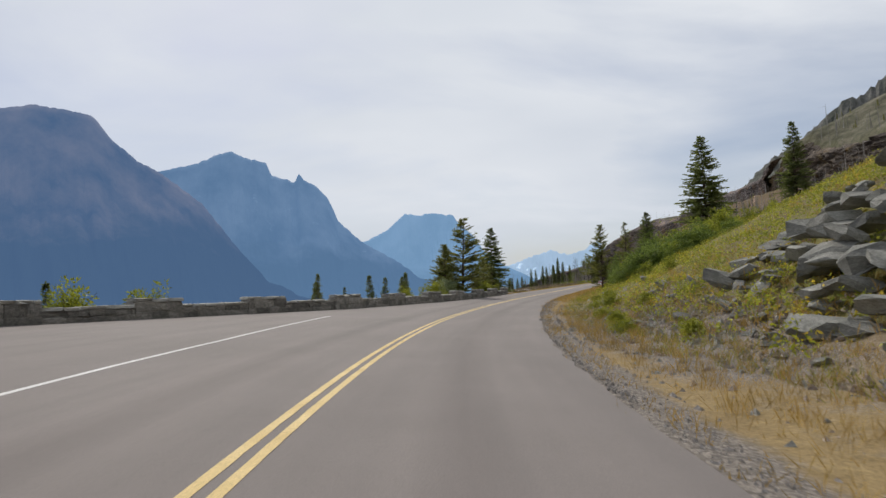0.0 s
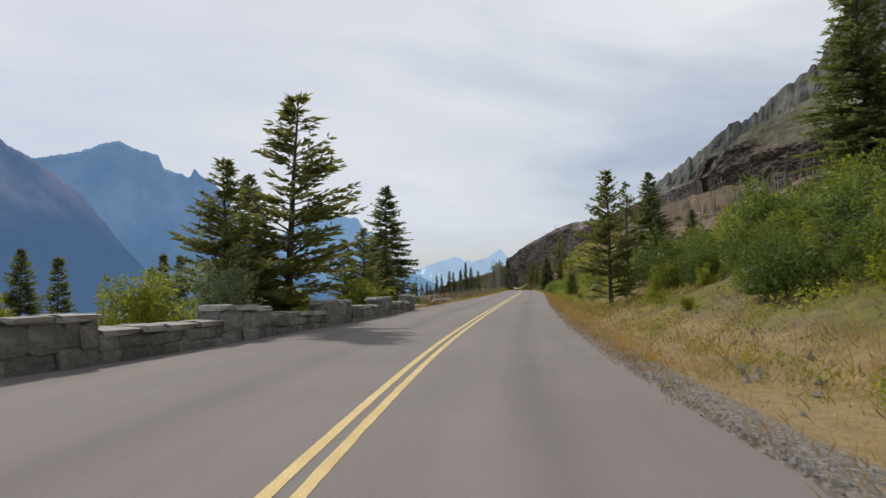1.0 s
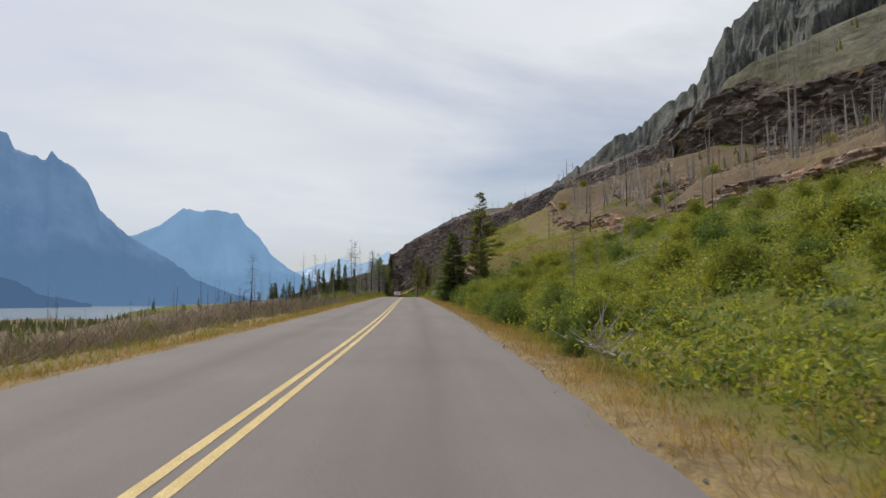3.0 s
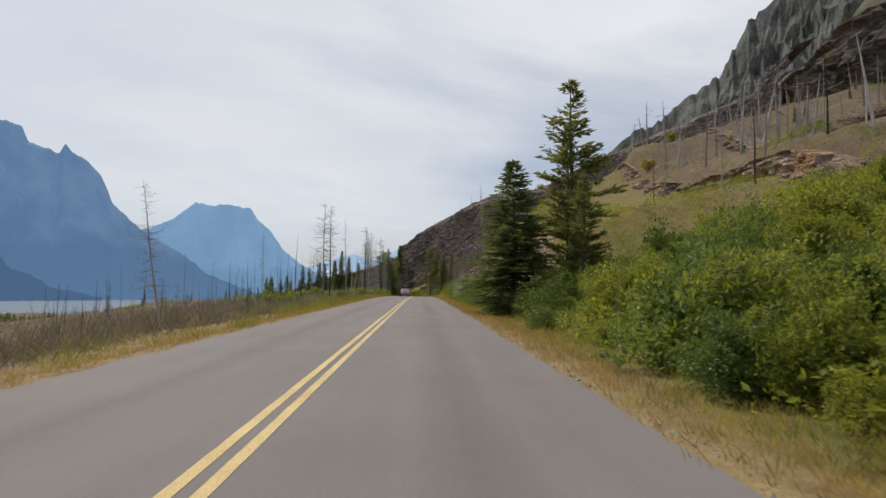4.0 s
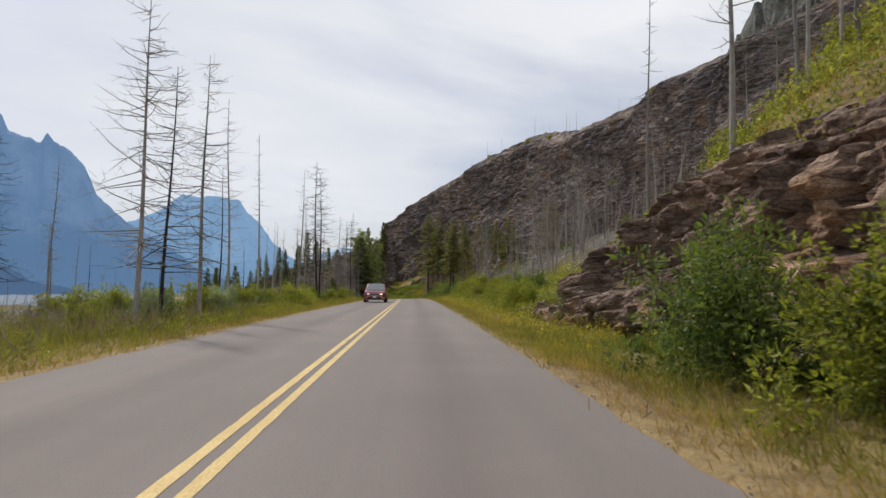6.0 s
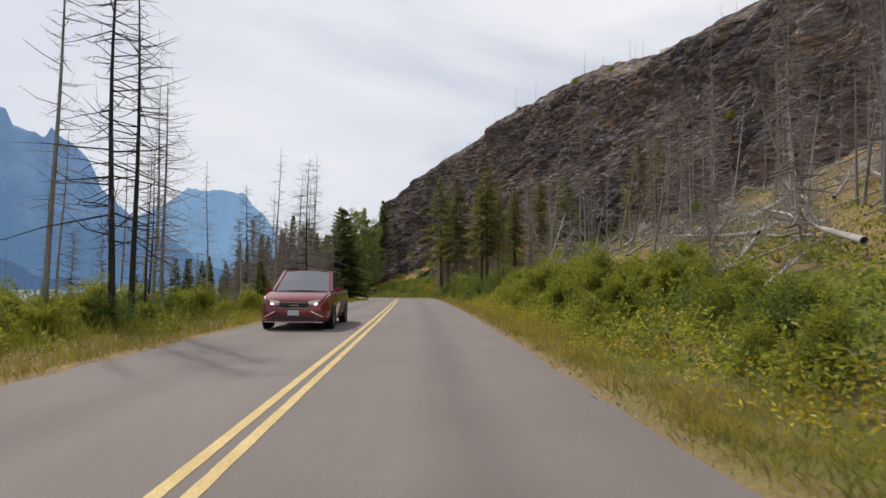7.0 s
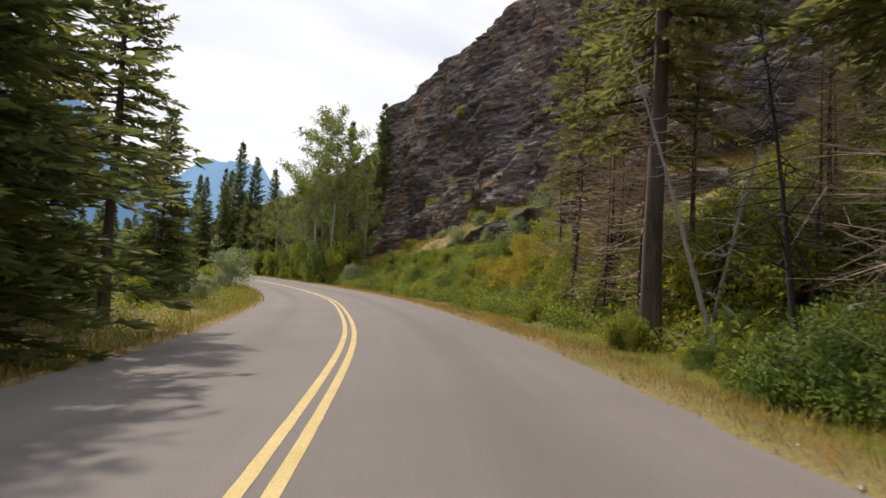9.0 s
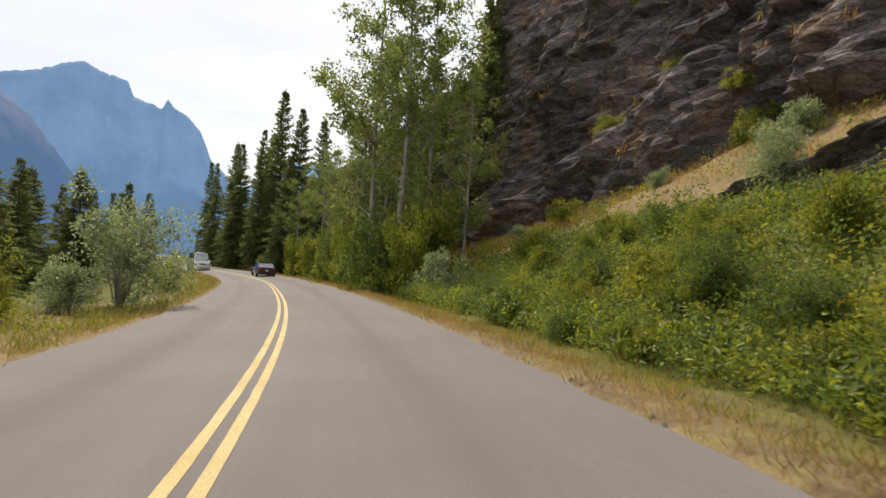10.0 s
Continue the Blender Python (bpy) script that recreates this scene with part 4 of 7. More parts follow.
def conifer_meshes(seed, h, r, levels, per, bare=0.08, gap=0.0, thick=1.0, droop=0.12, spray=0.30, lift=-0.10):
    """Trunk with limbs, and a crown of needle sprays along every limb."""
    rng = np.random.default_rng(seed)
    lean = rng.normal(0, 0.012, 2)
    trunk_path = [(lean[0] * z + 0.03 * math.sin(z * 0.9 + seed), lean[1] * z + 0.03 * math.cos(z * 0.7), z) for z in np.linspace(-0.3, h, 14)]
    r0 = 0.0145 * h * thick
    pieces = [tube(trunk_path, [r0 * (1.25 if i == 0 else 1) * (1 - 0.96 * i / 13) + 0.008 for i in range(14)], 8)]
    cs, al, wd = [], [], []
    for lv in range(levels):
        f = bare + (1 - bare) * (lv + rng.uniform(0, 0.9)) / levels
        f = min(f, 0.985)
        z = f * h
        g = (f - bare) / (1 - bare)
        shape = (1 - g) ** 0.78 * (0.55 + 0.45 * min(1, g * 7))
        for k in range(per):
            if rng.random() < gap:
                continue
            L = max(0.14, r * shape * (0.45 + 0.75 * rng.random() ** 0.8))
            az = rng.uniform(0, 2 * math.pi)
            dirv = np.array([math.cos(az), math.sin(az), 0])
            sidev = np.array([-math.sin(az), math.cos(az), 0])
            rise = 0.42 * g - droop + rng.normal(0, 0.07)
            base = np.array([lean[0] * z, lean[1] * z, z])

            def on(s):
                return base + dirv * L * s + np.array([0, 0, L * (rise * s - 0.25 * s * (1 - g) * s + 0.10 * s ** 3)])
            if L > 0.35:
                pieces.append(tube([on(0), on(0.5), on(0.95)], [0.018 * L + 0.006, 0.011 * L + 0.004, 0.003], 3))
            steps = max(3, int(L / 0.125))
            for j in range(steps):
                s = (j + rng.uniform(0.2, 1.0)) / steps
                if s < 0.16 and L > 0.7:
                    continue
                p = on(s)
                reach = (0.30 * L * (1 - s) + spray * 0.75) * rng.uniform(0.7, 1.15)
                for sg in (-1, 1):
                    ang = rng.uniform(0.45, 1.0)
                    tw = dirv * math.cos(ang) + sidev * sg * math.sin(ang) + np.array([0, 0, rng.normal(lift, 0.16)])
                    count = max(1, int(reach / (spray * 0.62)))
                    for q in range(count):
                        cs.append(p + tw * (reach * q / count))
                        al.append((tw + rng.normal(0, 0.16, 3)) * spray * rng.uniform(0.8, 1.25))
                        wd.append(spray * rng.uniform(0.26, 0.44))
                cs.append(p)
                al.append((dirv + np.array([0, 0, rng.normal(0.05, 0.2)])) * spray * rng.uniform(0.8, 1.2))
                wd.append(spray * rng.uniform(0.3, 0.45))
    for q in range(14):
        cs.append(np.array([lean[0] * h, lean[1] * h, h * (0.955 + 0.045 * rng.random())]))
        az = rng.uniform(0, 6.3)
        al.append(np.array([0.4 * math.cos(az), 0.4 * math.sin(az), 0.9]) * spray * 0.8)
        wd.append(spray * 0.3)
    return joined(pieces), blades(cs, al, wd, rng, 0.08)


def snag_meshes(seed, h, branches, length, start=0.22, twiggy=0, thick=1.0, fine=1.0):
    """A dead standing tree: bent tapering stem and bare limbs."""
    rng = np.random.default_rng(seed)
    lean = rng.normal(0, 0.02, 2)
    wob = rng.uniform(0, 6)

    def axis(z):
        return np.array([lean[0] * z + 0.05 * math.sin(z * 0.6 + wob), lean[1] * z + 0.05 * math.cos(z * 0.5 + wob), z])
    r0 = 0.0098 * h * thick
    trunk = tube([axis(z) for z in np.linspace(-0.3, h, 16)], [max(0.012, r0 * (1.3 if i == 0 else 1) * (1 - 0.9 * (i / 15) ** 0.9)) for i in range(16)], 7)
    limbs = []
    for k in range(branches):
        f = start + (0.97 - start) * rng.random() ** 0.9
        z, az = f * h, rng.uniform(0, 2 * math.pi)
        L = length * (1.15 - 0.85 * f) * rng.uniform(0.25, 1.1)
        dv = np.array([math.cos(az), math.sin(az), rng.normal(-0.12 + 0.3 * f, 0.2)])
        p = axis(z)
        mid = p + dv * L * 0.55 + np.array([0, 0, -0.04 * L])
        tip = p + dv * L + np.array([0, 0, rng.normal(0.02, 0.12) * L])
        limbs.append(tube([p, mid, tip], [(0.010 + 0.008 * L) * fine, (0.007 + 0.004 * L) * fine, 0.003 * fine], 3))
        for q in range(twiggy):
            s = rng.uniform(0.3, 0.95)
            a = p * (1 - s) + tip * s
            limbs.append(tube([a, a + (dv * 0.5 + rng.normal(0, 0.6, 3)) * L * 0.35], [0.006 * fine, 0.002 * fine], 3))
    return trunk, joined(limbs)


def bush_meshes(seed, h, r, leaves, size, stems=9, open_=0.25):
    """Many stems from one base, leaves gathered in clumps round their ends."""
    rng = np.random.default_rng(seed)
    pieces, clumps = [], []
    for k in range(stems):
        az, out = rng.uniform(0, 6.283), r * rng.uniform(0.15, 0.85)
        tip = np.array([math.cos(az) * out, math.sin(az) * out, h * rng.uniform(0.55, 0.98) * (1 - 0.25 * out / r)])
        mid = tip * np.array([0.35, 0.35, 0.55])
        pieces.append(tube([(0, 0, -0.15), mid, tip], [0.02, 0.013, 0.004], 4))
        for q in range(4):
            s = rng.uniform(0.0, 1.0)
            c = mid * (1 - s) + tip * s if q % 2 else tip * np.array([1, 1, 0.18]) + np.array([0, 0, 0.5 * s * tip[2]])
            c = c + rng.normal(0, 0.16 * r, 3)
            c[2] = max(0.10 * h, min(c[2], h))
            clumps.append((c, rng.uniform(0.15, 0.30) * r))
            if q % 2:
                pieces.append(tube([mid * (1 - s) + tip * s, c], [0.008, 0.003], 3))
    mids, rads = np.array([c for c, q in clumps]), np.array([q for c, q in clumps])
    pick = rng.integers(len(clumps), size=leaves)
    v = rng.normal(size=(leaves, 3))
    v /= np.linalg.norm(v, axis=1)[:, None] + 1e-9
    cs = mids[pick] + v * (rads[pick] * rng.uniform(open_, 1.0, leaves) ** 0.5)[:, None]
    cs[:, 2] = np.where(cs[:, 2] < 0.03, 0.03 + 0.1 * rng.random(leaves), cs[:, 2])
    al = (v * 0.7 + rng.normal(0, 0.5, (leaves, 3)) + np.array([0, 0, 0.12])) * size
    return joined(pieces), blades(cs, al, size * rng.uniform(0.45, 0.75, leaves), rng, 0.1)


def aspen_meshes(seed, h, r, leaves, size):
    """A slender broadleaf tree: stem, rising limbs, airy crown with gaps."""
    rng = np.random.default_rng(seed)
    pieces = [tube([(0.06 * math.sin(z * 0.5 + seed), 0.06 * math.cos(z * 0.4), z) for z in np.linspace(-0.3, h * 0.97, 12)],
                   [0.011 * h * (1 - 0.92 * i / 11) + 0.008 for i in range(12)], 7)]
    cs, al, wd, clumps = [], [], [], []
    for k in range(46):
        f = 0.10 + 0.86 * rng.random()
        z, az = f * h, rng.uniform(0, 6.283)
        L = r * (1.15 - 0.75 * abs(f - 0.45) * 1.5) * rng.uniform(0.45, 1.05)
        a = np.array([0, 0, z])
        b = a + np.array([math.cos(az) * L, math.sin(az) * L, L * rng.uniform(0.25, 0.8)])
        pieces.append(tube([a, a * 0.5 + b * 0.5 + np.array([0, 0, 0.05 * L]), b], [0.02 + 0.006 * L, 0.012, 0.004], 4))
        for s in (0.55, 0.75, 0.95, 1.05):
            clumps.append((a * (1 - s) + b * s + rng.normal(0, 0.12, 3), rng.uniform(0.22, 0.48) * r * 0.42))
    for i in range(leaves):
        c, rad = clumps[rng.integers(len(clumps))]
        v = rng.normal(size=3)
        v /= np.linalg.norm(v) + 1e-9
        cs.append(c + v * rad * rng.random() ** 0.5)
        al.append(rng.normal(0, 1, 3) * size * 0.6)
        wd.append(size * rng.uniform(0.6, 0.9))
    return joined(pieces), blades(cs, al, wd, rng, 0.1)


class Kind:
    """A sort of plant in a few shapes; each shape is built once, where it first stands, and copied after that."""

    def __init__(self, name, label, category, parts, shapes, light=None):
        self.light = light
        self.name, self.label, self.category, self.parts, self.shapes = name, label, category, parts, shapes
        self.made, self.turn = {}, 0

    def put(self, u, d, h, shape=None, spin=None, group="", label="", lift=0.0, wide=1.0, tilt=(0.0, 0.0)):
        k = self.turn % len(self.shapes) if shape is None else shape
        self.turn += 1
        spin = (self.turn * 137.5) % 360 if spin is None else spin
        if self.light and shape is None and abs(d) > 10.5:
            k = -1
        base_h, build = self.shapes[k] if k >= 0 else self.light
        s = h / base_h
        p = at(u, d, lift - 0.03)
        m = pose(p.x, p.y, p.z, tilt[0], tilt[1], spin) @ Matrix.Diagonal((s * wide, s * wide, s, 1))
        if k in self.made:
            ob = copy_thing(self.made[k], Matrix.Identity(4))
        else:
            ob = new(self.name)
            ob.empty_display_size = 0.2
            for (pname, mat, plabel), (v, f) in zip(self.parts, build()):
                piece = child(pname, mesh_of(pname, v, f, mat, pname in ("trunk", "stemwork")), ob, plabel)
                if pname != "trunk":
                    tagged(piece, kind="stuff")
            self.made[k] = ob
        ob.matrix_basis = m
        tagged(ob, label or self.label, self.category, group or self.name.replace("_", " ") + "s")
        return ob


def shape_list(fn, args):
    return [(a[1], (lambda a=a: fn(*a))) for a in args]


SPRUCE = Kind("spruce_tree", "dark green spruce tree with dense drooping boughs", "conifer", [("trunk", BARK, ""), ("crown", NEEDLES, "dark green needles")],
              shape_list(conifer_meshes, [(1, 10.0, 3.1, 112, 4, 0.03, 0.12, 1.0, 0.14, 0.25), (2, 9.0, 2.5, 104, 4, 0.03, 0.12, 1.0, 0.06, 0.25), (3, 11.0, 2.7, 108, 4, 0.05, 0.16, 1.0, 0.10, 0.26)]))
SMALL_SPRUCE = Kind("spruce_tree", "slim dark green spruce among others", "conifer", [("trunk", BARK, ""), ("crown", NEEDLES, "dark green needles")],
                    shape_list(conifer_meshes, [(4, 10.0, 2.4, 64, 4, 0.04, 0.14, 1.0, 0.12, 0.36), (5, 9.0, 2.0, 60, 4, 0.04, 0.16, 1.0, 0.08, 0.34), (6, 11.0, 2.1, 70, 4, 0.05, 0.18, 1.0, 0.10, 0.36)]))
PINE = Kind("pine_tree", "olive green pine with an open ragged crown", "conifer", [("trunk", BARK, ""), ("crown", NEEDLES_PINE, "olive needles")],
            shape_list(conifer_meshes, [(11, 11.0, 2.5, 66, 3, 0.16, 0.34, 1.1, -0.22, 0.34, 0.22), (12, 12.0, 2.5, 54, 3, 0.28, 0.48, 1.1, -0.2, 0.32, 0.2), (13, 8.0, 2.5, 70, 3, 0.05, 0.28, 1.1, -0.25, 0.28, 0.25)]))
ROADSIDE = Kind("fir_tree", "tall fir with a bare lower trunk and shaded green boughs", "conifer", [("trunk", BARK, "brown bark"), ("crown", NEEDLES_OLIVE, "green needles")],
                shape_list(conifer_meshes, [(21, 15.0, 3.3, 74, 4, 0.31, 0.52, 1.15, 0.14, 0.30), (22, 14.0, 3.1, 68, 4, 0.37, 0.54, 1.1, 0.16, 0.30)]))
SNAG = Kind("dead_tree", "grey dead conifer with bare broken branches", "dead tree", [("trunk", GREY_BARK, ""), ("branchwork", GREY_BARK, "bare grey branches")],
            shape_list(snag_meshes, [(31, 10.0, 120, 2.3, 0.2, 2), (32, 11.0, 70, 1.6, 0.3, 1, 0.85), (33, 9.0, 34, 0.9, 0.4, 0, 0.85), (34, 12.0, 130, 2.6, 0.18, 2)]), shape_list(snag_meshes, [(35, 10.0, 46, 1.7, 0.25, 0)])[0])
BURNT = Kind("burnt_tree", "charred black dead tree with thin bare branches", "dead tree", [("trunk", CHAR, ""), ("branchwork", CHAR, "charred branches")],
             shape_list(snag_meshes, [(41, 10.0, 110, 2.3, 0.18, 2, 0.9), (42, 9.0, 26, 0.6, 0.35, 0, 0.9), (43, 11.0, 110, 2.2, 0.22, 1, 0.9)]), shape_list(snag_meshes, [(45, 10.0, 40, 1.5, 0.25, 0)])[0])
TWIGGY = Kind("dead_spruce", "dead spruce full of brown-grey twigs", "dead tree", [("trunk", GREY_BARK, ""), ("branchwork", surface("dry_twigs", (0.15, 0.12, 0.105), (0.34, 0.29, 0.26), 2, 12, 0.95, 0.2, 0.01, vary=0.2), "fine dry twigs")],
              shape_list(snag_meshes, [(51, 8.0, 230, 1.6, 0.04, 2, 1.0, 1.5), (52, 9.0, 240, 1.5, 0.05, 2, 1.0, 1.5)]), shape_list(snag_meshes, [(55, 8.0, 150, 1.6, 0.05, 1, 1.0, 1.8)])[0])
UNDERFIR = Kind("dead_spruce", "dead brown spruce full of dry twigs under firs", "dead tree", [("trunk", BARK, ""), ("branchwork", surface("brown_twigs", (0.25, 0.175, 0.125), (0.52, 0.40, 0.305), 2, 12, 0.95, 0.2, 0.01, vary=0.2), "fine dry brown twigs")],
                shape_list(snag_meshes, [(56, 8.0, 230, 1.6, 0.08, 3, 0.8, 0.95), (57, 9.0, 230, 1.5, 0.10, 3, 0.8, 0.95)]))
WILLOW = Kind("willow_bush", "bright green willow bush on the roadside slope", "bush", [("stemwork", BARK, ""), ("foliage", LEAF_GREEN, "green leaves")],
              shape_list(bush_meshes, [(61, 2.0, 1.2, 6200, 0.085, 11), (62, 1.6, 1.3, 5800, 0.08, 11), (63, 2.6, 1.2, 6800, 0.085, 14), (66, 2.0, 1.2, 7500, 0.07, 14)]), shape_list(bush_meshes, [(64, 2.0, 1.3, 3200, 0.11, 11)])[0])
LIME = Kind("lime_bush", "yellow-green leafy shrub on the slope", "bush", [("stemwork", BARK, ""), ("foliage", LEAF_LIME, "yellow-green leaves")],
            shape_list(bush_meshes, [(71, 1.4, 1.0, 5200, 0.075, 11), (72, 2.2, 1.1, 6200, 0.08, 12)]), shape_list(bush_meshes, [(74, 1.6, 1.1, 2800, 0.105, 11)])[0])
DARKBUSH = Kind("alder_bush", "dark green leafy alder shrub", "bush", [("stemwork", BARK, ""), ("foliage", LEAF_DARK, "dark green leaves")],
                shape_list(bush_meshes, [(81, 1.8, 1.3, 6200, 0.085, 12), (82, 1.3, 1.2, 5400, 0.08, 11), (86, 1.8, 1.3, 7000, 0.07, 14)]), shape_list(bush_meshes, [(84, 1.6, 1.3, 3200, 0.11, 11)])[0])
SILVER = Kind("silver_bush", "silvery grey-green shrub with pale stems", "bush", [("stemwork", PALE_BARK, ""), ("foliage", LEAF_GREY, "silvery grey-green leaves")],
              shape_list(bush_meshes, [(91, 2.6, 1.3, 7000, 0.072, 16, 0.25), (92, 1.6, 1.0, 5200, 0.068, 12)]), shape_list(bush_meshes, [(94, 2.0, 1.2, 3000, 0.10, 11)])[0])
GOLD = Kind("golden_bush", "shrub turning gold and orange", "bush", [("stemwork", BARK, ""), ("foliage", LEAF_GOLD, "golden leaves")],
            shape_list(bush_meshes, [(95, 1.5, 1.0, 5600, 0.065, 12)]), shape_list(bush_meshes, [(96, 1.5, 1.0, 2800, 0.09, 11)])[0])
ASPEN = Kind("aspen_tree", "slender aspen with an airy light green crown", "tree", [("trunk", PALE_BARK, "pale bark"), ("crown", LEAF_ASPEN, "light green leaves")],
             shape_list(aspen_meshes, [(101, 16.0, 3.4, 7500, 0.16), (102, 13.0, 2.8, 6000, 0.16)]))
# ---- planting: single trees ----
SPRUCE.put(-62.7, 16.5, 10.6, 0, group="trees above the road")
SPRUCE.put(-52, 27, 9.5, 2, group="trees above the road")
PINE.put(-57.2, 6.2, 7.2, 2, label="ragged olive pine beside the gravel shoulder")
PINE.put(-46.5, 8.6, 7.4, 1, label="thin sparse pine on the slope")
SPRUCE.put(-50.5, 12.0, 3.6, 1)
SPRUCE.put(-40.0, 11.4, 8.2, 0, label="dark spruce on the dry slope")
SPRUCE.put(-26.0, 5.9, 3.3, 1, label="small young spruce beside the road")
PINE.put(-72.4, -5.6, 7.4, 2, spin=40, wide=1.25, label="ragged pine behind the stone parapet")
PINE.put(-74.6, -6.4, 5.0, 2, spin=200, wide=1.2, label="bushy pine behind the stone parapet")
SPRUCE.put(-71.0, -7.4, 5.4, 0, spin=90)
SPRUCE.put(-47.0, -8.3, 9.3, 0, spin=10, wide=1.05, label="full dark spruce at the end of the parapet")
SPRUCE.put(-52.0, -7.2, 4.6, 1)
SPRUCE.put(-56.5, -8.0, 3.4, 2)
PINE.put(-60.6, -6.3, 4.3, 2, spin=120, wide=1.15, label="bushy pine behind the end of the parapet")
PINE.put(-62.6, -6.5, 3.6, 2, spin=250, wide=1.1)
WILLOW.put(-63.5, -5.6, 1.7, 1)
SILVER.put(-75.8, -6.0, 2.4, 0)
WILLOW.put(-78.5, -6.6, 1.7, 1)
SPRUCE.put(-79, -9.0, 2.6, 1)
for u, d, h in ((-73, -20, 6.6), (-69, -16, 5.6), (-67, -13, 4.6), (-64, -14, 5.0), (-99, -23, 5.2), (-90, -11.5, 3.0), (-84, -12, 2.6), (-103, -21, 4.6), (-60, -18, 6.0)):
    SMALL_SPRUCE.put(u, d, h, 1, group="young spruces below the parapet", wide=0.8)
for u, d, h in ((-102, -15.5, 2.6), (-106, -17, 2.8), (-64, -8.5, 2.0), (-69, -8.2, 1.9), (-81, -8.0, 1.7)):
    WILLOW.put(u, d, h)
SPRUCE.put(47.5, 5.75, 7.4, 0, spin=75, wide=1.3, label="dark full spruce beside the road")
PINE.put(48.6, 8.8, 10.8, 1, spin=70, wide=1.2, label="tall open pine behind a spruce")
PINE.put(47.4, 8.2, 8.4, 0, spin=170, wide=0.75, label="tall thin pine with a bare lower trunk")
PINE.put(44.8, 8.3, 5.5, 0, label="shaded pine with low boughs over the slope")
# standing dead trees, left of the road
def burn_stand(rows):
    for u, d, h, kind, sh in rows:
        (SNAG, BURNT)[kind].put(u, d, h, sh, group="dead trees of an old burn")


burn_stand(((15, -7, 3.6, 1, 0), (12, -8.5, 2.6, 1, 1), (-39.8, -8, 3.3, 1, 0), (-40.6, -7.4, 2.7, 1, 0), (-38, -9.5, 2.8, 0, 2), (-27, -12, 3.0, 1, 1), (-23, -11, 3.2, 0, 2), (-20, -13, 3.2, 1, 1), (-2, -14, 5.6, 0, 1), (67.3, -12, 3.6, 1, 1), (73.3, -7.2, 8.8, 0, 0), (74.0, -6.7, 8.7, 1, 2), (73, -9, 4.5, 1, 1), (76, -10, 4.0, 0, 2), (87.6, -6.9, 8.8, 0, 1), (95.4, -5.6, 8.9, 1, 2), (96.4, -5.7, 8.2, 1, 1), (105.5, -6.1, 9.2, 0, 0),))
burn_stand(((108, -6.4, 8.2, 1, 0), (111, -6.3, 9.6, 0, 3), (117, -7.0, 9.8, 0, 1), (126.4, -8, 10.5, 0, 2), (124, -9.5, 8.0, 1, 1), (95.6, -14, 8.2, 1, 1), (92, -17, 8.6, 0, 1), (100, -20, 5.6, 1, 1), (104, -18, 7.0, 0, 2), (112, -14, 7.4, 1, 0), (119, -16, 7.8, 0, 1), (101, -13, 6.4, 0, 1), (115, -19, 7, 1, 1), (138.3, -7.6, 10.5, 0, 1), (138.9, -6.4, 11.5, 1, 0), (139.8, -6.2, 10.6, 1, 2), (141.0, -6.4, 5.0, 1, 2), (144.8, -7.4, 8.4, 0, 0),))
burn_stand(((147, -8.6, 9.4, 0, 3), (143, -10, 6.4, 0, 1), (150, -10, 7.2, 1, 1), (146, -12, 7.0, 0, 2), (154.8, -6.6, 3.8, 1, 1), (157, -8.0, 4.6, 0, 2), (161.3, -7.1, 9.8, 0, 1), (166.2, -6.0, 10.2, 1, 0), (168, -6.8, 9.4, 0, 0), (171.6, -6.5, 11.6, 0, 1), (175, -7.4, 10.0, 0, 3), (181, -6.0, 8.4, 0, 0), (183, -8, 11.8, 0, 2), (187, -8.5, 9.6, 0, 1), (153, -12.5, 8, 0, 1), (159, -14, 9, 0, 2), (164, -12, 9.5, 0, 1), (170, -11, 9, 1, 0),))
burn_stand(((178, -11, 10, 0, 1),))
SNAG.put(37.7, -6.6, 4.7, 3, spin=20, tilt=(0, -9), label="leaning pale dead tree with a forked top")
rng = np.random.default_rng(5)
for i in range(70):
    u = rng.uniform(-45, 70)
    d = -rng.uniform(7.5, 34)
    (SNAG, BURNT)[int(rng.random() < 0.6)].put(u, d, rng.uniform(0.9, 2.8) + max(0, -d - 12) * 0.07, group="burnt stubs and poles")
for i in range(46):
    (SNAG, BURNT)[int(rng.random() < 0.4)].put(rng.uniform(75, 190), -rng.uniform(11, 34), rng.uniform(2.5, 6), group="dead trees of an old burn")
for u, d, h in ((163, -9, 6.0), (167, -8, 5.4), (172, -8.6, 6.6), (176, -9, 6.2), (180, -8, 6.0), (184, -9.5, 6.8), (188, -7.6, 5.6), (177, -6.8, 4.6)):
    TWIGGY.put(u, d, h, group="dead twiggy spruces")
# standing dead trees, right
def slope_stand(rows):
    for u, d, h, sh in rows:
        SNAG.put(u, d, h, sh, group="dead trees on the slope")


slope_stand(((27.5, 16.8, 4.6, 2), (10.6, 8.7, 3.9, 0), (9.2, 9.4, 3.0, 1), (18, 14, 3.2, 1), (14, 19, 3.6, 0), (61, 22.3, 5.2, 1), (68, 21, 4.6, 0), (44, 24, 5, 3), (36, 27, 5.6, 0), (24, 25, 5, 1), (104, 9.6, 11.5, 1), (104, 11.6, 8.6, 2), (106, 12.6, 8.8, 0), (104, 12.6, 7.4, 1), (105, 13.8, 8.4, 0), (110, 9.6, 9.4, 2), (112, 15.5, 6.4, 0), (116, 16.5, 6.6, 1),))
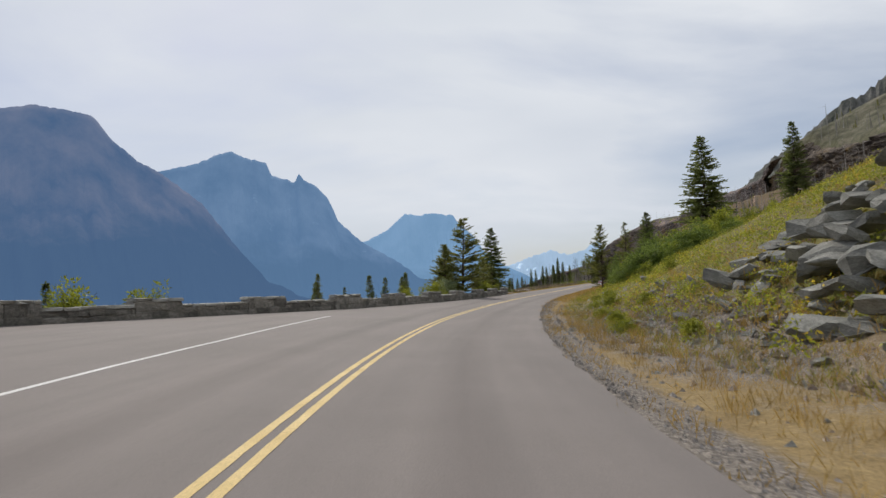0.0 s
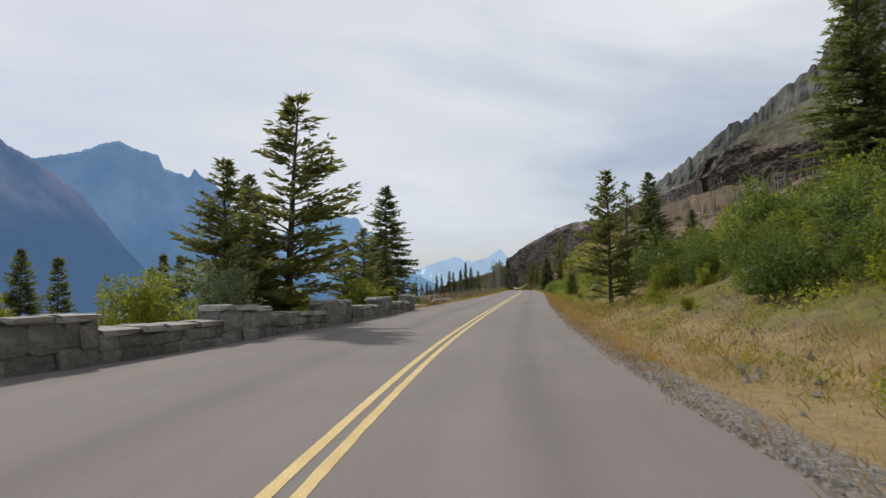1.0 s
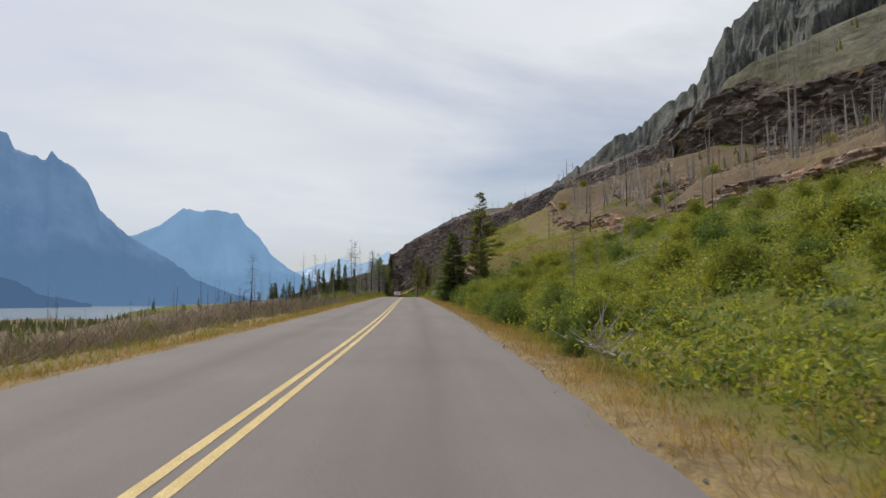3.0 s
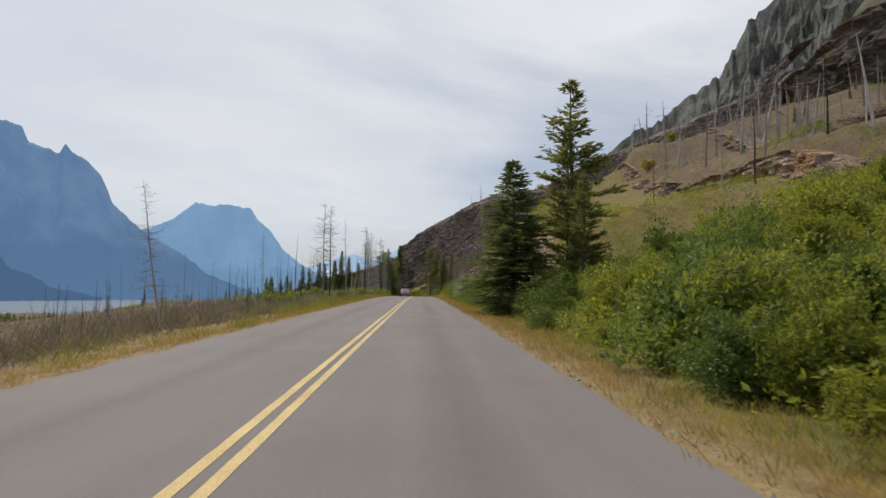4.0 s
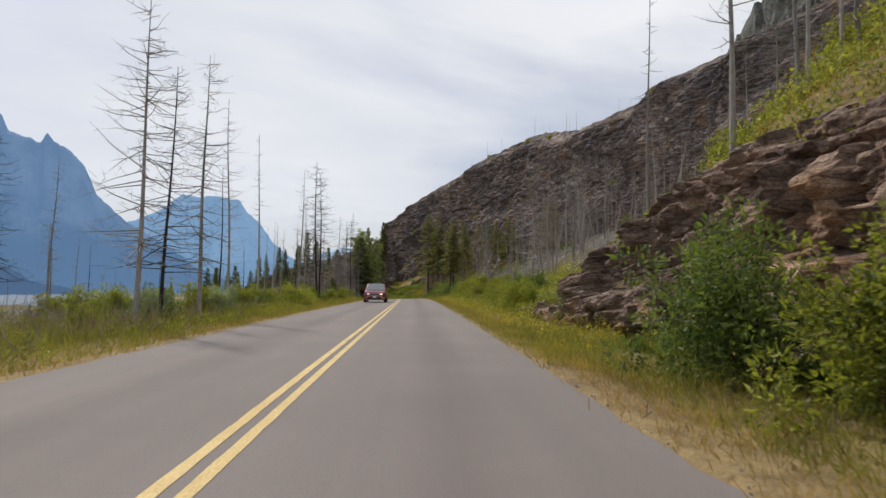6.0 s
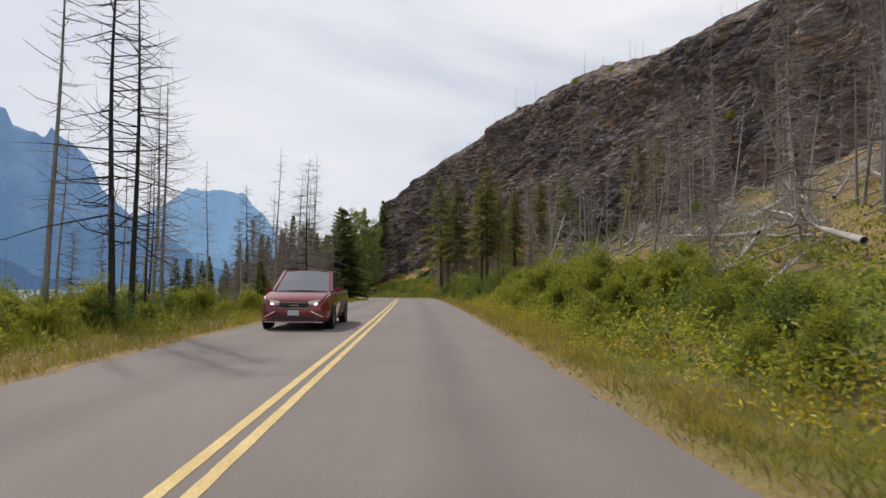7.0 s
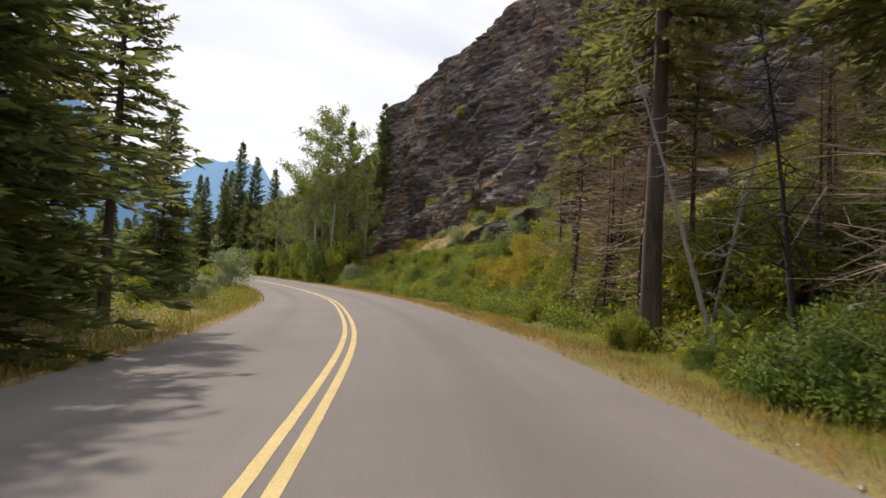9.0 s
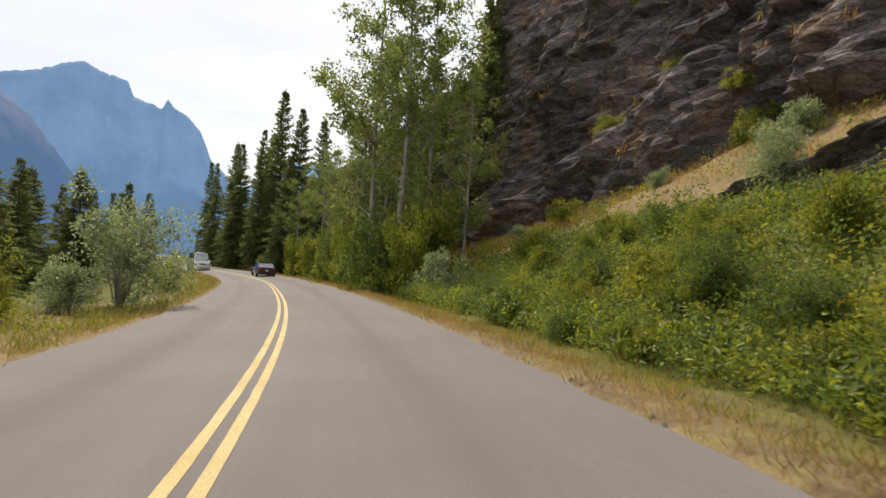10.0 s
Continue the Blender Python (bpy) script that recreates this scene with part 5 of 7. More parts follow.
slope_stand(((99, 14.6, 5.4, 2), (121, 18, 8, 1), (94, 14, 6, 0), (131, 9.4, 8.8, 0), (134.6, 11.2, 9.6, 1), (140, 14.6, 9.4, 3), (142, 16, 8.6, 1), (146, 15.5, 9.4, 0), (149, 17.8, 10.0, 1), (153, 19, 9.4, 2), (157, 15.2, 8.2, 0), (158.4, 15.8, 8.6, 1), (161, 24, 11, 0), (166, 26, 10, 1), (173, 24, 11, 0), (184, 28, 11, 1), (178, 17.4, 8.4, 1), (194, 26, 10, 0),))
slope_stand(((136, 20, 10, 1), (133, 23, 9, 3),))
for i in range(96):
    u = rng.uniform(-60, 135)
    d = float(CREST(u)) - 4 + 44 * rng.random() ** 1.3
    (SNAG, SNAG, BURNT)[i % 3].put(u, d, rng.uniform(3.0, 6.8), group="dead trees on the far slope", wide=1.25)
for i in range(26):
    u = rng.uniform(185, 262)
    SNAG.put(u, float(CLIFF_D(u)) + rng.uniform(7, 16), rng.uniform(3.0, 5.5), group="dead trees on the ridge", wide=0.8)
for i in range(64):
    u = rng.uniform(138, 206)
    d = min(float(CLIFF_D(u)) - 0.8, 8.5 + 26 * rng.random() ** 1.2)
    (TWIGGY, SNAG, TWIGGY, UNDERFIR)[i % 4].put(u, d, rng.uniform(4.5, 9.5), group="dead trees at the foot of the cliff", wide=rng.uniform(0.7, 1.0))


for i in range(44):
    u = rng.uniform(128, 166)
    SNAG.put(u, 8.8 + 13 * rng.random(), rng.uniform(3.5, 9.0), group="pale dead trees over the fallen logs", tilt=(rng.normal(0, 9), rng.normal(0, 9)), wide=0.9)


def dead_stand(name, label, u, d, heights, rng_s, material):
    """A far stand of thin bare trunks with stubs of branches."""
    x, y = place(u, d)
    z = ground_z(u, d)
    pieces = []
    for k in range(len(u)):
        h, lean = heights[k], rng_s.normal(0, 0.09, 2)
        base, tip = Vector((x[k], y[k], z[k] - 0.4)), Vector((x[k] + lean[0] * h, y[k] + lean[1] * h, z[k] + h))
        thick = 0.014 * h + 0.03
        pieces.append(tube([base, base.lerp(tip, 0.5), tip], [thick, thick * 0.75, 0.02], 4))
        for q in range(9):
            p = base.lerp(tip, rng_s.uniform(0.25, 0.95))
            pieces.append(tube([p, p + Vector(rng_s.normal(0, 1, 3) * (1, 1, 0.35)) * 0.11 * h], [0.03, 0.012], 3))
    return tagged(new(name, mesh_of(name, *joined(pieces), material)), label, "dead trees", kind="stuff")


rd = np.random.default_rng(91)
m = 1300
u = rd.uniform(-90, 122, m)
d = CREST(u) + 2 + 52 * rd.random(m) ** 1.2
thick_of = np.array([0.5 + 0.9 * rough(a * 0.05, b * 0.07, 3) for a, b in zip(u, d)]) * np.interp(u, [-90, 0, 30], [0.06, 0.15, 0.65])
keep = rd.random(m) < thick_of
u, d, m = u[keep], d[keep], int(keep.sum())
dead_stand("dead_stand", "thin pale dead trunks standing over the burnt slope", u, d, 2.0 + 5.5 * rd.random(m) ** 1.4, rd, PALE_SNAG)
# conifers toward the bend, right
for u, d, h, sh in ((188.0, 12.0, 9.0, 0), (195.5, 16.5, 9.5, 0)):
    ROADSIDE.put(u, d, h, sh, group="firs at the foot of the cliff", wide=0.8)
ROADSIDE.put(201, 11.6, 12.5, 1, label="half-dead fir below the cliff", wide=0.7)
for u, d, h, sh in ((198.3, 7.0, 14.5, 0), (202.9, 5.9, 15.5, 1), (206.3, 7.4, 13.6, 0), (214.9, 8.9, 11.5, 0), (173.2, 6.8, 9.8, 1), (172.2, 7.1, 10.4, 0), (194.8, 13.5, 10.2, 1), (186, 10, 9.4, 1), (181, 13, 9.0, 0)):
    ROADSIDE.put(u, d, h, sh, group="firs at the foot of the cliff", wide=0.85)
for u, d, h in ((187, 17, 8.5), (192, 19, 7.6), (199, 17.5, 8.8), (177, 21, 8.0), (170, 20, 7), (209, 15, 6.5)):
    PINE.put(u, d, h, group="pines below the cliff")
SNAG.put(200.6, 6.0, 6.2, 2, spin=0, tilt=(0, -24), label="leaning dead trunk among the firs")
SNAG.put(203.5, 7.4, 6.0, 0, spin=60, tilt=(8, -18), label="leaning dead trunk with bare branches")
for u, d, h in ((268.0, 18.6, 5.5), (265.7, 16.4, 5.0), (262, 17.5, 3.6), (274, 17, 5.5), (281, 16, 6)):
    SMALL_SPRUCE.put(u, d, h + 1, 2, group="spruces on the cliff top", wide=0.8)
# conifers toward the bend, left
SPRUCE.put(199.2, -6.5, 11.2, 0, wide=1.25, label="broad dark spruce at the outside of the bend")
TWIGGY.put(193.5, -8.0, 7.0)
ROADSIDE.put(206.6, -6.2, 11.0, 0, wide=0.9, group="firs beside the bend")
ROADSIDE.put(202.6, -7.2, 12.0, 1, wide=0.9, group="firs beside the bend")
SPRUCE.put(207.8, -8.6, 9.0, 1, group="spruces beside the bend")
SPRUCE.put(204, -10.5, 9.6, 0, group="spruces beside the bend")
SPRUCE.put(158.9, -7.4, 2.7, 1, wide=1.2)
for u, d, h in ((240, -9, 4.4), (243, -11.5, 5.4), (250, -12.5, 6.2), (259.5, -12.5, 7.2), (256, -14.5, 6.8), (238, -13, 5.2), (247, -16, 7), (232, -14, 4.8), (262, -18, 7.5), (228, -17, 5.0)):
    SPRUCE.put(u, d, h, group="spruces inside the bend")
# beyond the bend
for u, d, h, w in ((297, 7.9, 22, .55), (300, 6.5, 18, .6), (294, 9.0, 19, .6), (303, 9, 18, .6), (297, -1 + 6.5, 15, .6), (305, 5.5, 17, .6), (310, 6.5, 18, .6), (316, 6, 16, .6), (290, 6.5, 13, .7), (287, 9, 16, .6), (322, 7.0, 17, .6)):
    SPRUCE.put(u, d, h, group="tall spruces beyond the bend", wide=w * 0.95)
for u, d, h in ((257.3, 6.9, 18.2), (261.7, 6.2, 18.6), (264.7, 7.8, 17.0), (259, 8.8, 15.6)):
    ASPEN.put(u, d, h, group="aspens beside the cliff")
for u, d, h in ((268, 7.0, 13), (272, 8.0, 12.5), (276, 6.5, 11), (281, 7.5, 11.5), (285, 6.2, 9.5), (265, 10, 12), (254.5, 9.5, 9.5), (269, 10.5, 11.5)):
    ASPEN.put(u, d, h, 1, group="aspens beside the cliff", wide=0.9)
# ---- planting: bushes ----
SILVER.put(241.2, -5.1, 3.9, 0, label="silvery willow tree at the inside of the bend", wide=1.0)
SILVER.put(239.3, -5.9, 1.6, 1)
WILLOW.put(236, -7.0, 2.0)
WILLOW.put(252, -5.4, 1.8)
SILVER.put(231, -7.0, 1.5, 0)
DARKBUSH.put(226, -8.0, 2.4)
SILVER.put(248.4, 6.6, 2.2, 1, label="silvery shrub at the foot of the aspens")
SILVER.put(240, 12.5, 2.0, 0)
LIME.put(250.2, 17.2, 2.6, 1, label="yellow-green bush on the cliff ledge")
LIME.put(246.5, 16.6, 1.7, 0)
SILVER.put(232, 13.5, 2.0, 1)
for u, d, h, kind in ((243, 15.6, 1.6, 1), (238.5, 15.2, 1.5, 0), (234, 16.0, 2.2, 1), (230, 15.4, 1.4, 0), (247.5, 14.2, 1.2, 1), (252.5, 13.4, 1.3, 0), (255, 12.4, 1.1, 1), (228, 13.6, 1.3, 0), (236, 13.0, 1.2, 1)):
    (LIME, SILVER)[kind].put(u, d, h, group="shrubs at the foot of the cliff")
rng = np.random.default_rng(18)
wall_pts = FACES["cliff_wall"]
side, rise_v = np.diff(wall_pts, axis=0)[:, :-1], np.diff(wall_pts, axis=1)[:-1]
facing = np.cross(rise_v, side)
LEDGES = np.argwhere(np.abs(facing[..., 2]) / (np.linalg.norm(facing, axis=-1) + 1e-9) > 0.62)
LEDGES = LEDGES[(LEDGES[:, 0] > 0.24 * wall_pts.shape[0]) & (LEDGES[:, 0] < 0.63 * wall_pts.shape[0]) & (LEDGES[:, 1] > 6)]
for i in range(28):
    a, b = LEDGES[rng.integers(len(LEDGES))]
    ob = (LIME, LIME, WILLOW)[i % 3].put(220, 12, rng.uniform(0.5, 1.2), group="shrubs clinging to the cliff", label="small shrub clinging to a ledge of the cliff")
    m = ob.matrix_basis.copy()
    m.translation = Vector(wall_pts[a, b]) - Vector((0, 0, 0.25))
    ob.matrix_basis = m
# rock cut bushes
ASPEN.put(60.8, 5.7, 3.4, 1, label="slender leafy sapling below the rock cut", group="saplings at the rock cut")
for u, d, h, kind in ((86.5, 6.2, 2.7, 0), (84.2, 5.9, 2.2, 0), (88.5, 6.6, 2.9, 0), (91, 6.2, 2.6, 0), (80.6, 6.4, 1.3, 0), (61, 5.9, 1.6, 1), (62.6, 5.8, 1.7, 2), (64, 5.9, 1.9, 2), (65.4, 6.0, 2.0, 1), (66.8, 5.8, 1.8, 2), (63.2, 6.4, 2.1, 1), (68.4, 6.0, 1.5, 1), (70.2, 5.9, 1.3, 2), (72, 6.0, 1.2, 1), (60.0, 5.2, 1.1, 2), (59.8, 6.0, 1.3, 2), (58.4, 6.6, 1.2, 1), (94, 6.0, 2.3, 1), (97, 6.2, 2.4, 2), (82, 5.6, 0.9, 1)):
    (SILVER, WILLOW, DARKBUSH)[kind].put(u, d, h, (0, 3, 2)[kind], group="bushes at the rock cut")
rng = np.random.default_rng(8)


def scatter(kinds, n, u0, u1, d0, d1, h0, h1, group):
    for i in range(n):
        u = rng.uniform(u0, u1)
        d = d0(u) + (d1(u) - d0(u)) * rng.random() ** 1.3
        kinds[rng.integers(len(kinds))].put(u, d, rng.uniform(h0, h1), group=group)


scatter((WILLOW, WILLOW, LIME, DARKBUSH, LIME), 64, -8, 34, lambda u: FOOT(u) + 2.5, lambda u: 25, 0.7, 1.5, "shrubs on the green slope")
scatter((WILLOW, LIME, DARKBUSH, LIME), 44, 30, 50, lambda u: FOOT(u) + 0.9, lambda u: 25, 1.0, 2.2, "shrubs on the green slope")
scatter((DARKBUSH, WILLOW), 26, 18, 50, lambda u: FOOT(u) + 0.6, lambda u: FOOT(u) + 3.5, 1.2, 1.9, "dark shrubs along the verge")
scatter((DARKBUSH, LIME, WILLOW), 26, -100, -20, lambda u: FOOT(u) + 4, lambda u: 22, 0.7, 1.5, "shrubs on the dry slope")
for u, d, h in ((-66, 10.5, 2.0), (-62, 11.5, 2.2), (-57, 10.6, 2.1), (-69, 13, 2.0), (-53, 10, 1.9), (-73, 14, 2.2), (-77, 15, 2.0), (-59, 13.6, 2.4), (-65, 15, 2.2), (-56, 12.6, 2.8), (-61, 12.8, 3.0), (-64, 12.6, 2.7), (-67.5, 13.8, 2.8), (-70.5, 15.2, 2.6), (-54, 14, 2.6), (-74, 16.4, 2.6)):
    (WILLOW, DARKBUSH)[int(h * 10) % 2].put(u, d, h, group="willows on the slope")
scatter((LIME, WILLOW, LIME), 40, 80, 116, lambda u: FOOT(u) + 3.2, lambda u: 18, 0.8, 1.6, "shrubs above the rock cut")
scatter((WILLOW, LIME, WILLOW, LIME, DARKBUSH), 92, 104, 200, lambda u: FOOT(u) + 0.4, lambda u: FOOT(u) + 3.8, 0.8, 1.7, "bushes along the right verge")
for i in range(16):
    u = rng.uniform(143, 153)
    (WILLOW, LIME)[i % 2].put(u, float(FOOT(u)) + 0.5 + 2.0 * rng.random() ** 1.3, rng.uniform(1.4, 2.3), (3, 1)[i % 2], group="tall bushes along the right verge")
scatter((WILLOW, DARKBUSH, DARKBUSH), 26, 176, 200, lambda u: FOOT(u) + 0.6, lambda u: FOOT(u) + 4, 1.3, 2.2, "bushes below the firs")
for i in range(36):
    u = rng.uniform(296, 418)
    d = rng.uniform(-60, 90)
    if abs(d) > 7:
        SMALL_SPRUCE.put(u, d, rng.uniform(5, 9), group="spruces of the far valley", wide=0.7)
for i in range(44):
    (SNAG, BURNT)[int(rng.random() < 0.6)].put(rng.uniform(-42, 55), -rng.uniform(6, 14), rng.uniform(0.8, 2.2), 2 if rng.random() < 0.5 else 1, group="burnt stubs and poles")
scatter((LIME, WILLOW, LIME), 18, -84, -46, lambda u: FOOT(u) + 1.6, lambda u: 13, 0.6, 1.2, "shrubs on the dry slope")
scatter((WILLOW, LIME, DARKBUSH, WILLOW), 52, 205, 250, lambda u: FOOT(u) + 0.7, lambda u: FOOT(u) + 4.8, 0.8, 1.4, "bushes inside the verge of the bend")
for u, d, h in ((212, 8.6, 1.6), (215, 9.0, 1.7), (218, 9.6, 1.6), (213.5, 10, 1.8), (220, 8.4, 1.5), (216.5, 7.6, 1.4), (221.5, 9.8, 1.7), (218.8, 7.4, 1.3)):
    GOLD.put(u, d, h, group="shrubs turning gold")
scatter((WILLOW, LIME, DARKBUSH, SILVER), 56, 54, 165, lambda u: -6.2, lambda u: -14, 0.7, 1.5, "bushes along the left verge")
scatter((DARKBUSH, WILLOW, SILVER), 40, 150, 235, lambda u: -6.4, lambda u: -13, 0.9, 1.9, "bushes under the spruces")
for i in range(46):
    TWIGGY.put(rng.uniform(-40, 60), -rng.uniform(6.5, 20), rng.uniform(0.7, 1.6), group="dry brush among burnt poles", wide=1.3)
for u, d, h in ((252, 5.9, 3.6), (255, 5.7, 4.2), (258.5, 5.6, 3.6), (262, 5.5, 4.0), (266, 5.6, 4.4), (271, 5.5, 3.8), (276, 5.4, 4.2), (282, 5.4, 4.0), (289, 5.4, 3.4), (254, 7.6, 4.6), (260, 8.0, 5.0), (268, 7.6, 5.0)):
    (WILLOW, DARKBUSH)[int(u) % 2].put(u, d, h, 0, group="tall bushes under the aspens", wide=0.8)
scatter((LIME, DARKBUSH), 14, -45, 20, lambda u: -7, lambda u: -16, 0.5, 1.1, "low shrubs among burnt poles")

for u, d, h in ((-110, 5.9, 0.5), (-106.5, 6.3, 0.55), (-103, 6.0, 0.5), (-100, 6.8, 0.6), (-104.5, 7.6, 0.5), (-97, 6.2, 0.5), (-94, 7.2, 0.6), (-112.5, 6.9, 0.45), (-90, 6.6, 0.5)):
    LIME.put(u, d, h, 0, group="tussocky shrubs on the scree", wide=1.3)
scatter((WILLOW, DARKBUSH, DARKBUSH), 26, -82, -60, lambda u: FOOT(u) + 3.2, lambda u: 15, 1.2, 2.4, "willows on the slope")
for u, d, h in ((197, 6.6, 7.0), (200, 8.2, 7.6), (204.5, 6.4, 6.6), (207.5, 6.9, 7.2), (210, 8.4, 6.4), (203, 9.4, 7.4), (213, 7.6, 6.0), (196, 9.2, 6.8)):
    UNDERFIR.put(u, d, h, group="dead twiggy spruces under the firs", wide=1.2)
for u, d, h in ((168, -7.2, 3.2), (171, -8.4, 3.8), (174, -6.9, 2.8), (178, -7.4, 3.4), (182, -7.0, 4.0), (185, -8.6, 4.2), (190, -7.2, 3.6), (187, -6.4, 2.6), (192, -9, 4.6), (195, -7.4, 3.4)):
    TWIGGY.put(u, d, h, group="dead brush beside the bend", wide=1.3)
for i in range(18):
    (GOLD, GOLD, LIME)[i % 3].put(rng.uniform(213, 226), rng.uniform(7.8, 11.5), rng.uniform(1.1, 1.8), group="shrubs turning gold")
SPRUCE.put(221.5, -8.6, 9.5, 2, group="spruces beside the bend")
for u, d, h in ((227, -6.6, 1.3), (230, -7.8, 1.5), (225, -7.6, 1.4), (234, -7.6, 1.2), (223.5, -6.4, 1.0)):
    SILVER.put(u, d, h, 1, group="silvery shrubs inside the bend")
scatter((LIME, GOLD, LIME, DARKBUSH), 26, -40, 105, lambda u: float(CREST(u)) + 2, lambda u: float(CREST(u)) + 26, 0.8, 1.6, "shrubs among the dead trees")
scatter((DARKBUSH, LIME, WILLOW, SILVER), 28, -50, -8, lambda u: FOOT(u) + 0.6, lambda u: FOOT(u) + 9, 0.4, 1.0, "small shrubs on the dry slope")
for i in range(46):
    TWIGGY.put(rng.uniform(35, 115), -rng.uniform(7.5, 26), rng.uniform(0.6, 1.7), group="dry brush among burnt poles", wide=1.3)
for i in range(30):
    (SNAG, BURNT)[i % 2].put(rng.uniform(-5, 110), -rng.uniform(9, 34), rng.uniform(1.2, 4.0), group="burnt stubs and poles")
for u, d, h in ((205.6, 8.0, 8.5), (209, 6.6, 7.5), (211.5, 10.2, 8), (202.0, 8.4, 5.0), (206.8, 6.6, 4.6), (208.2, 8.6, 5.4), (204.2, 10.4, 6.0), (210.6, 8.0, 4.8), (199.2, 8.0, 5.2)):
    UNDERFIR.put(u, d, h, group="dead twiggy spruces under the firs", wide=1.3)
for u, d, h, w in ((199.6, 6.6, 9, 24), (206.9, 6.2, 8, -20), (209.8, 7.2, 8.5, 28)):
    BURNT.put(u, d, h * 0.8, 0, tilt=(0, w), label="leaning dark dead trunk with bare branches", group="leaning dead trunks")
scatter((WILLOW, LIME, WILLOW), 20, 196, 213, lambda u: 7.4, lambda u: 12.5, 1.4, 2.6, "bushes behind the firs")
scatter((WILLOW, DARKBUSH, LIME), 22, 192, 204, lambda u: 5.0, lambda u: 7.2, 0.5, 1.1, "bushes under the firs")
scatter((DARKBUSH, LIME, SILVER), 22, 120, 235, lambda u: float(CLIFF_D(u)) + 8, lambda u: float(CLIFF_D(u)) + 24, 0.8, 2.0, "shrubs on the cliff top")
for u, d, h in ((274, 14.5, 19), (278, 12.5, 16), (267, 15.0, 19)):
    SPRUCE.put(u, d, h, 2, group="tall spruces behind the aspens", wide=0.6)
for u, d, h in ((301, -8, 10), (307, -10, 12), (299, -13, 10), (314, -8.5, 11), (321, -9, 12), (310, -15, 12), (305, -20, 12)):
    SMALL_SPRUCE.put(u, d, h, group="spruces beyond the bend", wide=0.9)
scatter((WILLOW, LIME, WILLOW, SILVER), 26, 60, 128, lambda u: -5.8, lambda u: -12, 0.7, 1.6, "bushes along the left verge")
for i in range(30):
    TWIGGY.put(rng.uniform(140, 196), -rng.uniform(6.6, 15), rng.uniform(1.4, 3.8), group="dead brush beside the road", wide=1.2)
scatter((LIME, WILLOW, LIME), 12, 200, 213, lambda u: 11.0, lambda u: 17.0, 1.4, 2.6, "bushes behind the firs")
for u, d, h in ((162, -7.0, 5.0), (165, -7.8, 5.6), (169, -7.0, 6.2), (173, -7.4, 6.6), (177, -8.2, 6.4), (181, -7.2, 6.0), (185, -7.6, 6.6), (160, -9, 5.4), (167, -10, 6.2), (189, -9, 6.0)):
    TWIGGY.put(u, d, h, group="dead twiggy spruces", wide=1.15)
for u, d, h in ((-79, 12.2, 1.7), (-77, 13.4, 2.0), (-75.4, 12.0, 1.8), (-73.6, 13.0, 2.1), (-71.5, 11.8, 1.9), (-69.5, 12.8, 2.1), (-67.2, 11.6, 1.8), (-65, 12.6, 2.0), (-81, 13.6, 1.9)):
    (DARKBUSH, WILLOW, DARKBUSH)[int(-u) % 3].put(u, d, h, group="dense bushes on the slope", wide=1.25)
for i, (u, d, h) in enumerate(((220, 6.9, 1.0), (223, 7.0, 1.2), (225.4, 7.2, 1.2), (226.6, 8.4, 1.4), (227.8, 7.2, 1.2), (229, 8.8, 1.5), (226, 10.2, 1.6))):
    (WILLOW, LIME, DARKBUSH, SILVER)[i % 4].put(u, d, h, group="dense bushes on the slope", wide=1.2)
scatter((DARKBUSH, WILLOW, DARKBUSH, LIME), 50, -6, 49, lambda u: FOOT(u) - 0.4, lambda u: FOOT(u) + 1.8, 0.55, 1.2, "low bushes along the verge")
scatter((WILLOW, DARKBUSH, LIME), 40, 206, 246, lambda u: FOOT(u) - 0.6, lambda u: FOOT(u) + 2.2, 0.5, 1.1, "low bushes along the verge")
for i in range(26):
    (TWIGGY, TWIGGY, SNAG)[i % 3].put(rng.uniform(172, 200), -rng.uniform(7.2, 14), rng.uniform(4.5, 8.0), group="dead twiggy spruces", wide=1.0)
scatter((WILLOW, LIME, DARKBUSH), 30, 70, 102, lambda u: FOOT(u) - 1.2, lambda u: FOOT(u) + 0.1, 0.4, 1.0, "weedy bushes below the rock cut")
scatter((LIME, WILLOW, LIME), 24, 122, 150, lambda u: -5.6, lambda u: -9.0, 0.8, 1.6, "bushes along the left verge")
scatter((WILLOW, DARKBUSH, DARKBUSH, LIME), 34, 163, 200, lambda u: FOOT(u) + 3.5, lambda u: 20, 0.9, 2.0, "brush among the firs")
# ---- rocks ----
def rock_mesh(name, seed, size, material, flat=1.0, cuts=14):
    """An angular block: a cube's cloud of points cut by random planes."""
    rng = np.random.default_rng(seed)
    bm = bmesh.new()
    bmesh.ops.create_cube(bm, size=1.0)
    for k in range(cuts):
        n = Vector(rng.normal(size=3)).normalized()
        geom = bm.verts[:] + bm.edges[:] + bm.faces[:]
        res = bmesh.ops.bisect_plane(bm, geom=geom, plane_co=n * rng.uniform(0.36, 0.52), plane_no=n, clear_outer=True)
        edges = [e for e in res["geom_cut"] if isinstance(e, bmesh.types.BMEdge)]
        if edges:
            bmesh.ops.holes_fill(bm, edges=edges)
    for v in bm.verts:
        v.co += Vector(rng.normal(0, 0.015, 3))
        v.co = Vector((v.co.x * size[0], v.co.y * size[1], v.co.z * size[2] * flat))
    bmesh.ops.recalc_face_normals(bm, faces=bm.faces[:])
    me = bpy.data.meshes.new(name)
    bm.to_mesh(me)
    bm.free()
    me.materials.append(material)
    return me


ROCKS = [rock_mesh("rock", 200 + k, (1.0, 0.65 + 0.05 * k, 0.34 + 0.06 * (k % 3)), GREEN_ROCK, 1.0, 9) for k in range(8)]
